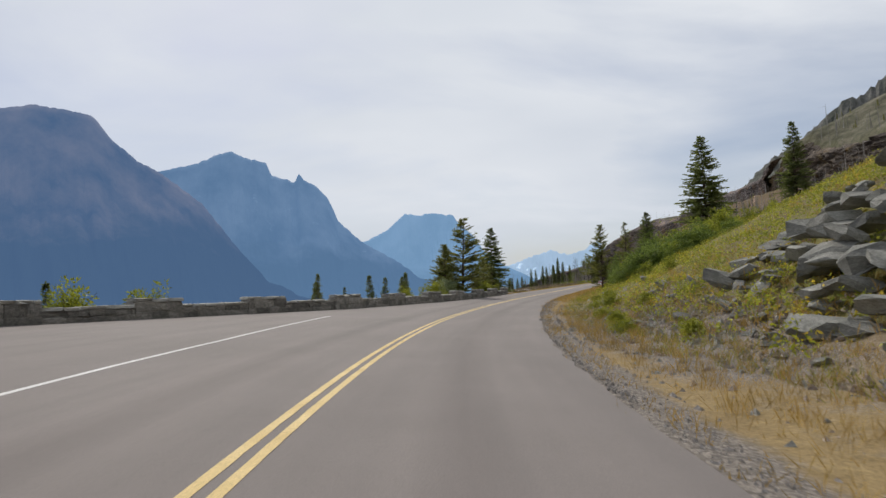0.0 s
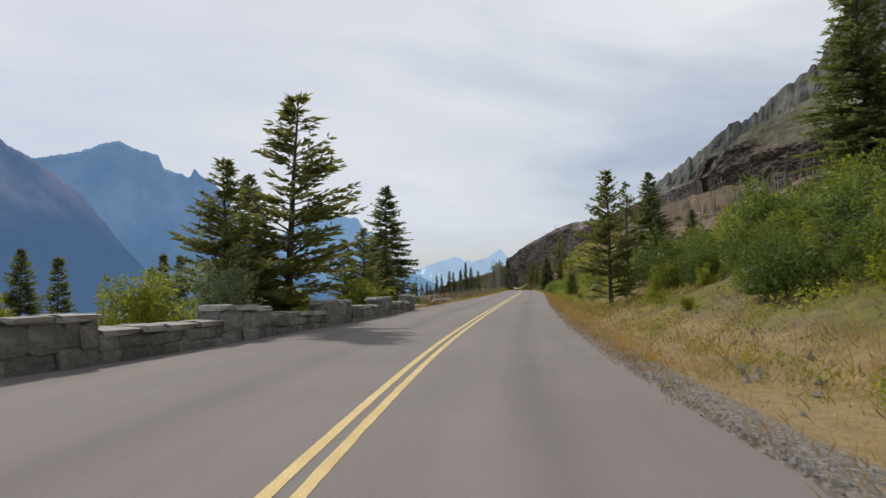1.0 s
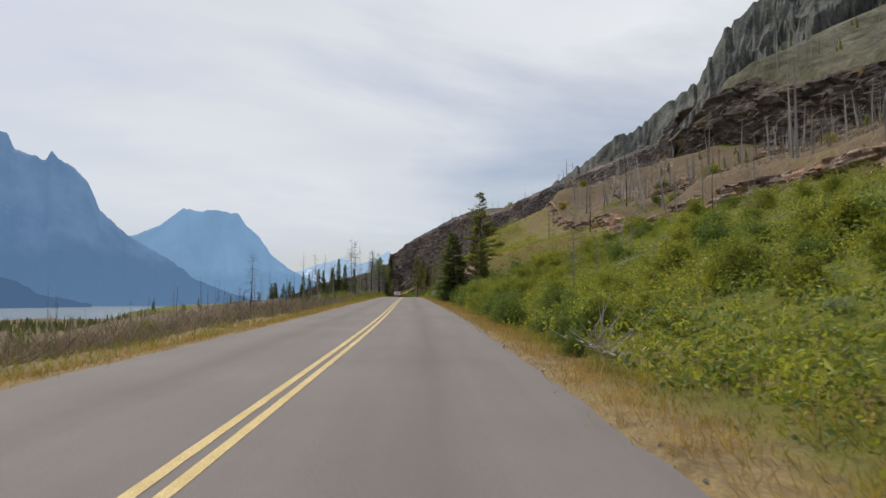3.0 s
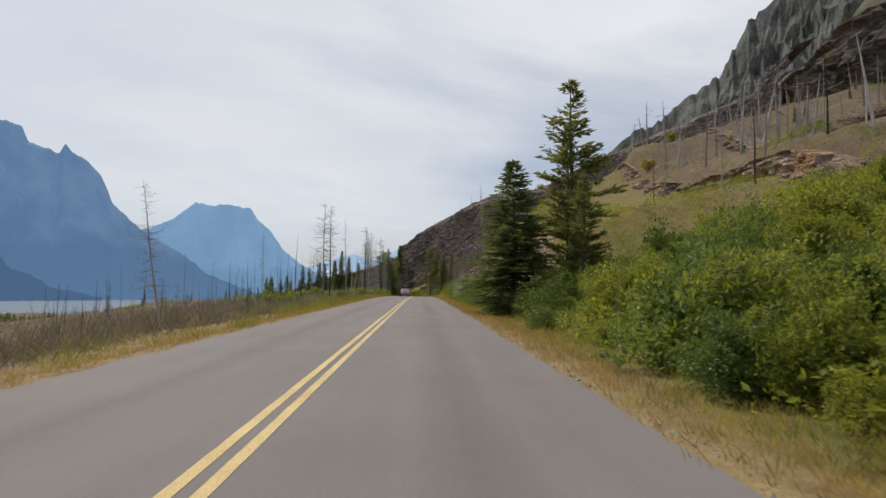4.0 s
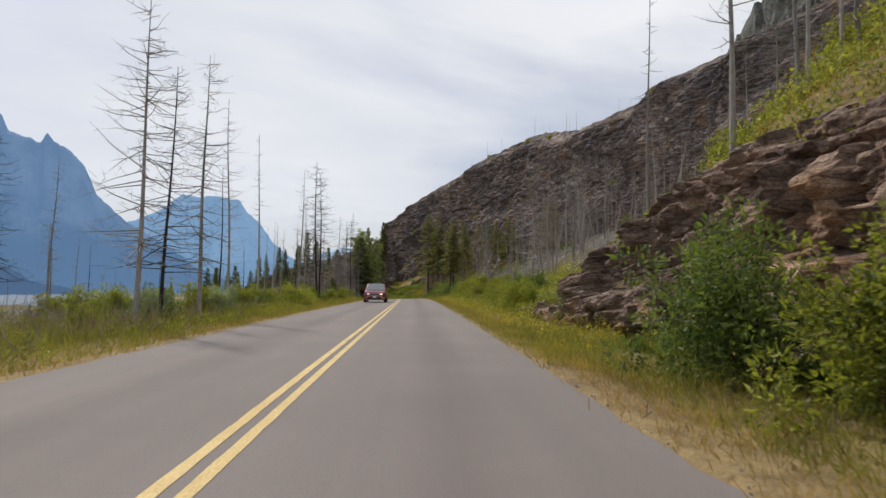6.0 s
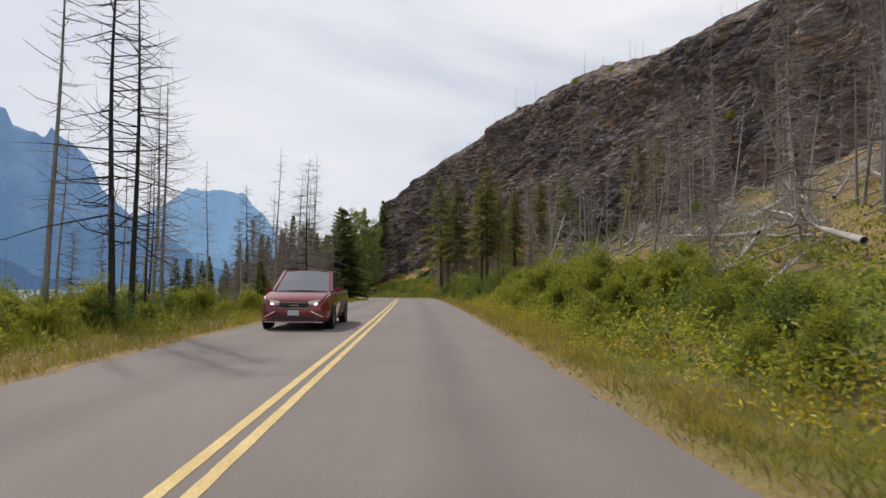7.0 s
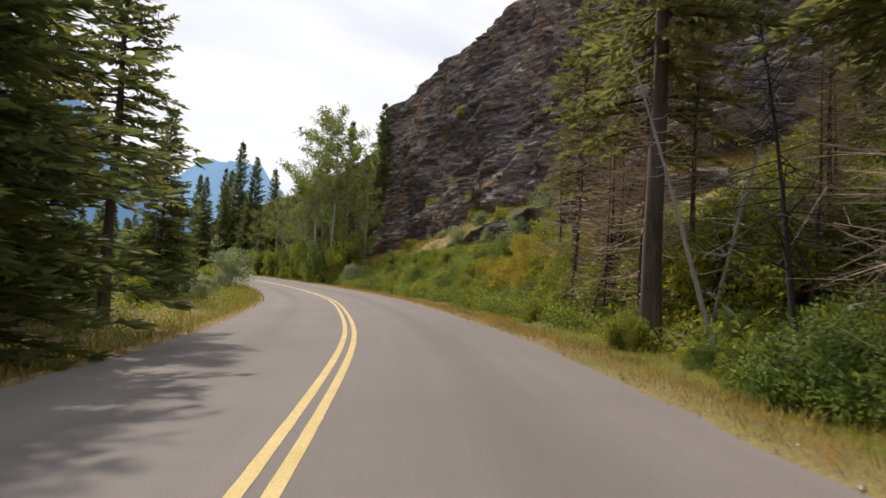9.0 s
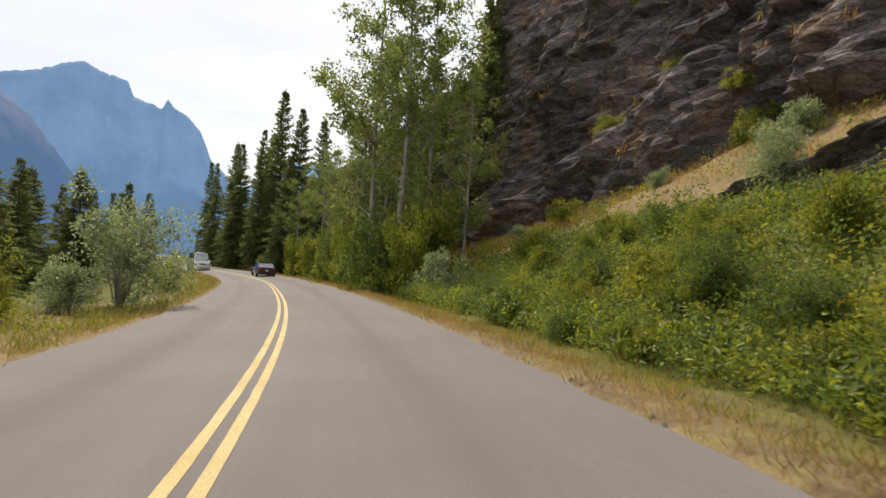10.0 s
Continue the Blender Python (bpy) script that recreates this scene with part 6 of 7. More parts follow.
TAN_BITS = [rock_mesh("rock", 260 + k, (1.0, 0.8, 0.5), TAN_ROCK) for k in range(4)]
SLABS = [rock_mesh("rock", 220 + k, (1.0, 0.9, 0.32), TAN_ROCK) for k in range(5)]
for me in SLABS:
    me.materials[0] = CUT_ROCK
CLIFF_BITS = [rock_mesh("rock", 280 + k, (1.0, 0.8, 0.5), CLIFF_ROCK) for k in range(4)]
BOULDERS = [rock_mesh("boulder", 240 + k, (1.0, 0.75, 0.5), BOULDER, 1.0, 22) for k in range(3)]


FLAT_STONES = [rock_mesh("boulder", 250 + k, (1.0, 0.75, 0.26), BOULDER, 1.0, 22) for k in range(3)]


def stone_at(meshes, name, u, d, size, label, group, k, tilt=(0, 0), sink=0.3, lift=0.0):
    ob = new(name, meshes[k % len(meshes)])
    p = at(u, d, lift + size * 0.5 * (0.5 - sink))
    ob.matrix_basis = pose(p.x, p.y, p.z, tilt[0], tilt[1], (k * 77) % 360) @ Matrix.Diagonal((size, size, size, 1))
    return tagged(ob, label, "rock", group)


rng = np.random.default_rng(12)
# outcrop at the start: ledges stepping up the bank
n = 0
for u in np.arange(-126, -107, 0.66):
    for row in range(7):
        if rng.random() < 0.2:
            continue
        d = 7.9 + row * 0.58 + rng.normal(0, 0.25) + 0.10 * abs(u + 118)
        stone_at(ROCKS, "rock", u + rng.normal(0, 0.25), d, 0.32 + 0.75 * rng.random() ** 1.6, "angular green-grey rock in a broken outcrop", "rocks of the outcrop", n, (rng.normal(0, 14), rng.normal(0, 14)), 0.35, lift=0.24 * row * float(ease(-128, -121, u) * (1 - ease(-112, -106, u))))
        n += 1
for i in range(80):
    u = rng.uniform(-124, -82)
    d = rng.uniform(5.2, 9.2)
    stone_at(ROCKS, "rock", u, d, (0.09 + 0.4 * rng.random() ** 2) * (1.4 if d > 7 else 1), "broken grey rock lying on scree", "loose rocks on the bank", i, (rng.normal(0, 20), rng.normal(0, 20)), 0.2)
for i in range(40):
    u, d = rng.uniform(-50, -18), rng.uniform(6.5, 11)
    stone_at(TAN_BITS, "rock", u, d, rng.uniform(0.08, 0.28), "small tan rock on the dry slope", "loose rocks on the slope", i, (rng.normal(0, 20), rng.normal(0, 20)), 0.2)
# rock cut: pale blocks at its foot and slabs on its face
SQUARED = [rock_mesh("boulder", 290 + k, (0.62 + 0.05 * k, 0.6, 1.0), PALE_ROCK, 1.0, 6) for k in range(4)]
for i, (u, d, wide, high, lift) in enumerate(((52.6, 6.25, 0.95, 0.95, 0.38), (53.3, 6.3, 0.9, 1.0, 0.42), (53.95, 6.25, 1.0, 1.05, 0.44), (54.65, 6.3, 0.9, 0.95, 0.4), (55.3, 6.4, 0.85, 0.75, 0.32), (53.0, 6.85, 0.9, 0.6, 1.02), (53.8, 6.9, 1.0, 0.65, 1.08), (54.6, 6.9, 0.85, 0.55, 1.0), (51.9, 6.4, 0.9, 0.8, 0.32), (55.9, 6.45, 0.7, 0.5, 0.22), (56.6, 6.5, 0.75, 0.55, 0.24))):
    ob = new("boulder", SQUARED[i % 4])
    p = at(u, d, lift)
    ob.matrix_basis = pose(p.x, p.y, p.z, rng.normal(0, 5), rng.normal(0, 5), heading(u) + rng.normal(0, 12) + 90 * (i % 2)) @ Matrix.Diagonal((wide, wide, high, 1))
    tagged(ob, "pale squared boulder at the foot of the rock cut", "rock", "pale blocks at the rock cut")
for i in range(45):
    u = rng.uniform(58, 97)
    v = rng.uniform(0.05, 0.80)
    h = float(CUT_H(u)) + 0.4
    d = float(FOOT(u)) + 0.1 + 0.42 * v * h - 0.30
    x, y = place(u, d)
    z = float(ground_z(u, FOOT(u))) + v * h
    ob = new("rock_slab", SLABS[i % 5])
    s = rng.uniform(0.25, 0.75)
    ob.matrix_basis = pose(float(x), float(y), z, rng.normal(6, 16), rng.normal(-8, 16), heading(u) + rng.normal(0, 40)) @ Matrix.Diagonal((s, s, s * rng.uniform(1.0, 2.0), 1))
    tagged(ob, "brown rock slab jutting from the bedded cut", "rock", "slabs of the rock cut")
for i in range(30):
    u = rng.uniform(60, 100)
    stone_at(SLABS, "rock", u, float(FOOT(u)) - rng.uniform(0.1, 0.9), rng.uniform(0.15, 0.45), "fallen brown rock below the cut", "fallen rocks below the cut", i, (rng.normal(0, 25), rng.normal(0, 25)), 0.2)
for i in range(44):
    u = rng.uniform(222, 264)
    stone_at(CLIFF_BITS, "rock", u, float(CLIFF_D(u)) - rng.uniform(0.2, 3.4), 0.12 + 0.8 * rng.random() ** 3, "dark rock fallen at the foot of the cliff", "fallen rocks below the cliff", i, (rng.normal(0, 22), rng.normal(0, 22)), 0.25)
# boulders lining the left verge after the parapet
for i, (u, d, s) in enumerate(((-41.4, -4.7, 1.15), (-45.6, -4.8, 1.5), (-36, -5.2, 0.8), (-53.5, -4.9, 1.0), (-30, -5.3, 0.7))):
    stone_at(BOULDERS if i in (0, 4) else FLAT_STONES, "boulder", u, d, s, "flat pale boulder lying on the dry verge", "verge boulders", i, (0, 0), 0.2)


# ---- stone parapet ----
def stone_block(seed, material, name):
    rng_b = np.random.default_rng(seed)
    bm = bmesh.new()
    bmesh.ops.create_cube(bm, size=1.0)
    bmesh.ops.bevel(bm, geom=bm.edges[:], offset=0.13, segments=1, affect="EDGES")
    for v in bm.verts:
        v.co += Vector(rng_b.normal(0, 0.06, 3))
    me = bpy.data.meshes.new(name)
    bm.to_mesh(me)
    bm.free()
    me.materials.append(material)
    return me


STONES = [stone_block(300 + k, WALL_STONE, "stone") for k in range(6)]
CAPS = [stone_block(320 + k, CAP_STONE, "cap_stone") for k in range(4)]


def wall_piece(u0, u1, high, name, label, near):
    """One bay of the parapet: a mortared core, coursed face stones and cap stones."""
    mid = (u0 + u1) / 2
    a, b = at(u0, float(wall_d(u0)) - 0.25), at(u1, float(wall_d(u1)) - 0.25)
    base = at(mid, float(wall_d(mid)) - 0.25)
    base.z = min(a.z, b.z) - 0.05
    L = (b - a).length
    yaw = math.degrees(math.atan2(-(b.x - a.x), b.y - a.y))
    wall = new(name)
    wall.matrix_basis = pose(base.x, base.y, base.z, 0, 0, yaw)
    bm = bmesh.new()
    bmesh.ops.create_cube(bm, size=1.0)
    for v in bm.verts:
        v.co = Vector((v.co.x * 0.40, v.co.y * (L - 0.02), (v.co.z + 0.5) * (high - 0.06) - 0.1 * (v.co.z < 0)))
    part("core", bm, MORTAR, wall, "rough mortar core")
    rng_w = np.random.default_rng(int(abs(u0) * 10))
    courses = 2
    split = rng_w.uniform(0.40, 0.60)
    low, tops = (0.0, split * (high - 0.1)), (split * (high - 0.1), high - 0.1)
    faces = (1, -1) if near else (1,)
    for face in faces:
        for c in range(courses):
            y = -L / 2
            while y < L / 2 - 0.05:
                w = min(rng_w.uniform(0.28, 0.95), L / 2 - y)
                if L / 2 - y - w < 0.15:
                    w = L / 2 - y
                s = new("stone", STONES[rng_w.integers(6)])
                s.parent = wall
                ch = tops[c] - low[c]
                s.matrix_basis = pose(0.20 * face + rng_w.normal(0, 0.018), y + w / 2, low[c] + ch * 0.5, rng_w.normal(0, 2.5), 0, rng_w.choice([0, 180])) @ Matrix.Diagonal((0.18, w * 1.03, ch * rng_w.uniform(0.98, 1.12), 1))
                y += w
    y = -L / 2 - 0.03
    while y < L / 2:
        w = min(rng_w.uniform(0.5, 1.1), L / 2 + 0.03 - y)
        if L / 2 - y - w < 0.25:
            w = L / 2 + 0.03 - y
        s = new("cap_stone", CAPS[rng_w.integers(4)])
        s.parent = wall
        s.matrix_basis = pose(0, y + w / 2, high - 0.03 + rng_w.normal(0, 0.012), 0, rng_w.normal(0, 1.5), rng_w.choice([0, 180])) @ Matrix.Diagonal((0.60, w * 0.99, 0.13, 1))
        y += w
    return tagged(wall, label, "stone wall", "stone parapet bays")


u = -59.6
bay = 0
while u > -150:
    tall = bay % 2 == 0
    size = (1.55 if bay == 0 else 2.3) if tall else 3.6
    wall_piece(u - size, u, 0.80 if tall else 0.56, "parapet_pier" if tall else "parapet_wall",
               "raised rough stone pier of the roadside parapet" if tall else "low rough stone parapet wall with flat cap stones", u > -110)
    u -= size
    bay += 1


# ---- fallen logs ----
def log_mesh(seed, length, radius, limbs):
    rng_l = np.random.default_rng(seed)
    path = [(x, 0.05 * math.sin(x * 0.8 + seed), 0.04 * math.cos(x * 0.9)) for x in np.linspace(0, length, 9)]
    trunk = tube(path, [radius * (1 - 0.75 * i / 8) for i in range(9)], 7)
    pieces = []
    for k in range(limbs):
        s = rng_l.uniform(0.25, 0.95) * length
        v = Vector((rng_l.uniform(0.1, 0.8), rng_l.normal(), rng_l.normal() * 0.8 + 0.3)).normalized() * rng_l.uniform(0.3, 1.3)
        pieces.append(tube([(s, 0, 0), Vector((s, 0, 0)) + v * 0.6, Vector((s, 0, 0)) + v + Vector((0, 0, 0.1))], [0.022, 0.014, 0.004], 4))
    return mesh_of("trunk", *trunk, BLEACHED, True), mesh_of("limbwork", *joined(pieces), BLEACHED, True)


BLEACHED = surface("bleached_wood", (0.24, 0.22, 0.20), (0.55, 0.52, 0.48), 1.5, 22, 0.9, 0.4, 0.02, stretch=(0.15, 1, 1), vary=0.25)
LOG_LENGTHS = (7.5, 6.0, 4.2, 9.0)
LOGS = [log_mesh(400, 7.5, 0.085, 40), log_mesh(401, 6.0, 0.075, 26), log_mesh(402, 4.2, 0.055, 24), log_mesh(403, 9.0, 0.10, 50)]


def log_at(u, d, k, spin, rise, s=1.0, lift=0.18, propped=False):
    """A fallen trunk that lies along the ground, or leans when propped."""
    for flip in (0, 180):
        vx, vy, reach = math.cos(radians(spin + flip)), math.sin(radians(spin + flip)), LOG_LENGTHS[k % 4] * s
        u1 = u + (vx * ALONG[0] + vy * ALONG[1]) * reach
        d1 = d + (vx * ACROSS[0] + vy * ACROSS[1]) * reach - float(tab(CENTRE, u1) - tab(CENTRE, u))
        if abs(d1) > 5.2 and d1 * d > 0:
            break
    spin += flip
    if not propped:
        rise = 0.2 * rise - math.degrees(math.atan2(float(ground_z(u1, d1) - ground_z(u, d)), reach))
    ob = new("fallen_log")
    child("trunk", LOGS[k % 4][0], ob)
    tagged(child("limbwork", LOGS[k % 4][1], ob), "broken bare limbs", kind="stuff")
    p = at(u, d, lift)
    ob.matrix_basis = pose(p.x, p.y, p.z, 0, rise, spin) @ Matrix.Diagonal((s, s, s, 1))
    return tagged(ob, "bleached fallen trunk with broken limbs on the slope", "log", "fallen logs")


rng = np.random.default_rng(21)
for u, d, k, spin, rise in ((139, 9.0, 3, 50, -10), (141, 10.5, 0, 45, -12), (136, 8.6, 1, 40, -8), (144, 12, 3, 55, -14), (148, 10, 0, 30, -6), (158, 8.2, 3, 62, -38), (161, 9.4, 0, 58, -34), (163, 6.6, 2, 10, -4), (165, 7.6, 1, 15, -6), (-3.6, 4.9, 2, 92, 0), (47, 13.5, 1, 20, -2), (34, 14.5, 3, 10, -2), (37, 16, 2, -25, -6), (32, 12.5, 2, 30, 0)):
    log_at(u, d, k, spin + heading(u), rise, 0.9, 0.18, rise < -30)
for i in range(56):
    u = rng.uniform(122, 185)
    d = rng.uniform(8, 26)
    log_at(u, d, i, rng.uniform(0, 360), rng.normal(-4, 14), rng.uniform(0.5, 1.0), 0.3)
for i in range(34):
    log_at(rng.uniform(98, 125), -rng.uniform(7.2, 15), i, rng.uniform(0, 360), rng.normal(-3, 9), rng.uniform(0.35, 0.8), 0.35)
for i in range(44):
    log_at(rng.uniform(-35, 75), rng.uniform(15, 46), i, rng.uniform(0, 360), rng.normal(-4, 9), rng.uniform(0.4, 0.8), 0.2)
for i in range(18):
    log_at(rng.uniform(188, 215), rng.uniform(7, 14), i + 1, rng.uniform(0, 360), rng.normal(-14, 20), rng.uniform(0.4, 0.8), 0.3)
for i in range(20):
    log_at(rng.uniform(-42, 40), -rng.uniform(7, 22), i, rng.uniform(0, 360), rng.normal(0, 8), rng.uniform(0.3, 0.6), 0.12)

for i in range(40):
    log_at(rng.uniform(56, 100), -rng.uniform(6.5, 16), i, rng.uniform(0, 360), rng.normal(-3, 9), rng.uniform(0.3, 0.7), 0.2)
for i in range(30):
    log_at(rng.uniform(150, 198), -rng.uniform(6.4, 15), i, rng.uniform(0, 360), rng.normal(-3, 12), rng.uniform(0.3, 0.7), 0.2)
for i in range(40):
    log_at(rng.uniform(126, 172), rng.uniform(9.5, 20), i, heading(140) + 50 + rng.normal(0, 30), rng.normal(-14, 8), rng.uniform(0.6, 1.2), 0.5)
# ---- grass, low cover, gravel: what nobody could count ----
def strewn(name, label, category, u, d, lengths, widths, material, rng_s, lean=0.5, per=6, spread=0.10, sink=0.03):
    """Tufts of blades standing on the ground."""
    x, y = place(u, d)
    z = ground_z(u, d) - sink
    root = np.repeat(np.stack([x, y, z], 1), per, 0)
    n = len(root)
    root[:, :2] += rng_s.normal(0, spread, (n, 2))
    al = np.stack([rng_s.normal(0, lean, n), rng_s.normal(0, lean, n), np.ones(n)], 1)
    al *= (np.repeat(lengths, per) * rng_s.uniform(0.55, 1.15, n) / np.linalg.norm(al, axis=1))[:, None]
    V, F = blades(root, al, np.repeat(widths, per), rng_s, 0.06)
    return tagged(new(name, mesh_of(name, V, F, material)), label, category, kind="stuff")


def leafy(name, label, u, d, size, tall, radius, per, material, rng_s):
    """Low leafy plants: small clouds of leaves close to the ground."""
    x, y = place(u, d)
    z = ground_z(u, d)
    c = np.repeat(np.stack([x, y, z], 1), per, 0)
    n = len(c)
    rr = np.repeat(radius, per) * np.sqrt(rng_s.random(n))
    az = rng_s.uniform(0, 6.283, n)
    up = np.repeat(tall, per) * rng_s.random(n) ** 0.7 * (1 - 0.6 * (rr / np.repeat(radius, per)) ** 2) + 0.04
    c = c + np.stack([rr * np.cos(az), rr * np.sin(az), up], 1)
    al = rng_s.normal(0, 1, (n, 3)) * size * 0.62
    V, F = blades(c, al, size * rng_s.uniform(0.45, 0.8, n), rng_s, 0.1)
    return tagged(new(name, mesh_of(name, V, F, material)), label, "plants", kind="stuff")


rg = np.random.default_rng(77)
# right verge
m = 14000
u = rg.uniform(-130, 300, m)
d = pave_right(u) + 0.14 + np.abs(rg.normal(0, 0.95, m))
keep = rg.random(m) < np.where(u < -82, 0.25, np.where((u > 100) & (u < 185), 0.5, 1.0))
u, d, m = u[keep], d[keep], int(keep.sum())
strewn("dry_grass", "tan dry grass along the road verge", "grass", u, d, rg.uniform(0.10, 0.28, m), np.full(m, 0.010), DRY_GRASS, rg, 0.55, 9, 0.13)
m = 6500
u = rg.uniform(-130, 300, m)
d = FOOT(u) - 0.6 + np.abs(rg.normal(0, 1.6, m))
strewn("verge_grass", "green and yellow grass at the foot of the slope", "grass", u, d, rg.uniform(0.15, 0.42, m), np.full(m, 0.012), GREEN_GRASS, rg, 0.6, 9, 0.18)
m = 9000
u = np.concatenate([rg.uniform(-30, 300, 6000), rg.uniform(98, 188, 3000)])
d = 4.1 - 0.5 * ((u > 98) & (u < 188)) + np.abs(rg.normal(0, 1.0, m))
strewn("verge_grass", "short green and tan grass at the asphalt edge", "grass", u, d, rg.uniform(0.10, 0.28, m), np.full(m, 0.014), GREEN_GRASS, rg, 0.6, 8, 0.14)
# left verge
m = 8000
u = rg.uniform(-58, 300, m)
d = pave_left(u) - 0.1 - np.abs(rg.normal(0, 1.0, m))
keep = (u < 95) | (rg.random(m) < 0.45)
u, d, m = u[keep], d[keep], int(keep.sum())
strewn("dry_grass", "tan dry grass along the road verge", "grass", u, d, rg.uniform(0.10, 0.28, m), np.full(m, 0.010), DRY_GRASS, rg, 0.55, 9, 0.13)
m = 6500
u = rg.uniform(-55, 300, m)
d = pave_left(u) - 0.3 - np.abs(rg.normal(0, 1.0 + 1.6 * rg.random(m), m))
keep = (u > 45) | (rg.random(m) < 0.35)
strewn("verge_grass", "green and yellow grass of the left verge", "grass", u[keep], d[keep], rg.uniform(0.2, 0.5, m)[keep], np.full(m, 0.016)[keep], GREEN_GRASS, rg, 0.5, 8, 0.16)
m = 7500
u = rg.uniform(-45, 112, m)
d = pave_left(u) - 2.0 - np.minimum(rg.exponential(9.0, m), 32)
strewn("dead_brush", "grey-brown dead brush among burnt poles", "brush", u, d, rg.uniform(0.35, 1.3, m), np.full(m, 0.024), BRUSH, rg, 0.8, 8, 0.3)
m = 4500
u = rg.uniform(-70, 112, m)
d = CREST(u) + 1 + rg.random(m) * 36
strewn("dead_brush", "dry brush and bleached stems on the burnt slope", "brush", u, d, rg.uniform(0.3, 1.1, m), np.full(m, 0.04), BRUSH, rg, 0.9, 6, 0.4)
m = 1100
u = rg.uniform(-88, -12, m)
d = FOOT(u) - 0.4 + rg.random(m) ** 1.3 * 10
strewn("dead_brush", "brown weeds and twigs on the dry bank", "brush", u, d, rg.uniform(0.12, 0.4, m), np.full(m, 0.013), BRUSH, rg, 0.8, 8, 0.22)
share = 420
u = rg.uniform(-86, -12, share)
d = FOOT(u) - 0.2 + rg.random(share) * 8
leafy("low_plants", "low green weeds on the dry bank", u, d, 0.07, rg.uniform(0.15, 0.5, share), rg.uniform(0.2, 0.5, share), 46, LEAF_GREEN, rg)
# dry slope at the start
m = 5200
u = rg.uniform(-128, -12, m)
d = np.where(u < -86, rg.uniform(7.5, 26, m), rg.uniform(5.2, 26, m))
strewn("slope_grass", "dry golden grass on the slope", "grass", u, d, rg.uniform(0.2, 0.5, m), np.full(m, 0.02), DRY_GRASS, rg, 0.5, 8, 0.2)
m = 3400
u = rg.uniform(54, 106, m)
d = FOOT(u) + 2.6 + rg.random(m) ** 1.5 * 12
strewn("slope_grass", "dry golden grass above the rock cut", "grass", u, d, rg.uniform(0.2, 0.5, m), np.full(m, 0.02), DRY_GRASS, rg, 0.5, 9, 0.25)
m = 1000
u = rg.uniform(-124, -98, m)
d = 4.7 + 6 * rg.random(m) ** 1.2
strewn("slope_grass", "golden grass tufts on the bank of scree", "grass", u, d, rg.uniform(0.15, 0.45, m), np.full(m, 0.008), DRY_GRASS, rg, 0.4, 16, 0.07)
m = 2400
u = rg.uniform(55, 112, m)
d = 4.2 + 2.9 * rg.random(m)
strewn("verge_grass", "rank green and tan grass below the rock cut", "grass", u, d, rg.uniform(0.15, 0.5, m), np.full(m, 0.014), GREEN_GRASS, rg, 0.6, 9, 0.18)
m = 5200
u = rg.uniform(62, 165, m)
d = -5.0 - 5.5 * rg.random(m) ** 1.2
strewn("verge_grass", "tall yellow-green grass behind the left verge", "grass", u, d, rg.uniform(0.3, 0.85, m), np.full(m, 0.014), GREEN_GRASS, rg, 0.45, 9, 0.2)
for mat, share, lab in ((LEAF_LIME, 620, "low yellow-green plants over the bank"), (LEAF_GOLD, 160, "low golden plants over the bank"), (LEAF_GREEN, 320, "low green plants over the bank")):
    u = rg.uniform(-120, -74, share)
    d = 7.0 + 11 * rg.random(share) ** 0.8
    leafy("low_plants", lab, u, d, 0.085, rg.uniform(0.2, 0.6, share), rg.uniform(0.3, 0.6, share), 34, mat, rg)
# low leafy cover of the slopes
for k, (mat, share, lab) in enumerate(((LEAF_GREEN, 2900, "low green plants on the slope"), (LEAF_LIME, 3600, "low yellow-green plants on the slope"), (LEAF_DARK, 1900, "low dark plants on the slope"), (LEAF_GOLD, 260, "low plants turning gold"))):
    u = rg.uniform(-26, 262, share)
    d = FOOT(u) - 0.1 + np.minimum(rg.exponential(6.0, share), 22)
    ok = d < CLIFF_D(u) - 0.5
    ok &= ~((u > 56) & (u < 112) & (d < FOOT(u) + 2.4)) & ~((u > 54) & (u < 84) & (d < FOOT(u) + 12))
    u, d = u[ok], d[ok]
    leafy("low_plants", lab, u, d, 0.105, rg.uniform(0.25, 0.8, len(u)), rg.uniform(0.35, 0.7, len(u)), 34, mat, rg)
for mat, share, lab in ((LEAF_LIME, 900, "knee-high bright plants on the slope"), (LEAF_GREEN, 800, "knee-high green plants on the slope")):
    u = rg.uniform(-4, 66, share)
    d = FOOT(u) + 1 + rg.random(share) * 21
    leafy("low_plants", lab, u, d, 0.095, rg.uniform(0.4, 1.0, share), rg.uniform(0.4, 0.8, share), 46, mat, rg)
for mat, share, lab in ((LEAF_LIME, 700, "bright plants above the rock cut"), (LEAF_GREEN, 560, "green plants above the rock cut")):
    u = rg.uniform(80, 116, share)
    d = FOOT(u) + 1.7 + rg.random(share) ** 1.6 * 13
    leafy("low_plants", lab, u, d, 0.13, rg.uniform(0.5, 1.3, share), rg.uniform(0.4, 0.8, share), 34, mat, rg)
share = 900
u = rg.uniform(-115, -15, share)
d = rg.uniform(6.5, 26, share)
leafy("low_plants", "low green shrubs among dry grass", u, d, 0.09, rg.uniform(0.2, 0.6, share), rg.uniform(0.25, 0.6, share), 40, LEAF_LIME, rg)
share = 1000
u = rg.uniform(45, 240, share)
d = pave_left(u) - 1.2 - np.minimum(rg.exponential(4.0, share), 22)
leafy("low_plants", "low green plants beside the left verge", u, d, 0.09, rg.uniform(0.2, 0.6, share), rg.uniform(0.25, 0.55, share), 40, LEAF_GREEN, rg)
m = 5200
u = rg.uniform(204, 271, m)
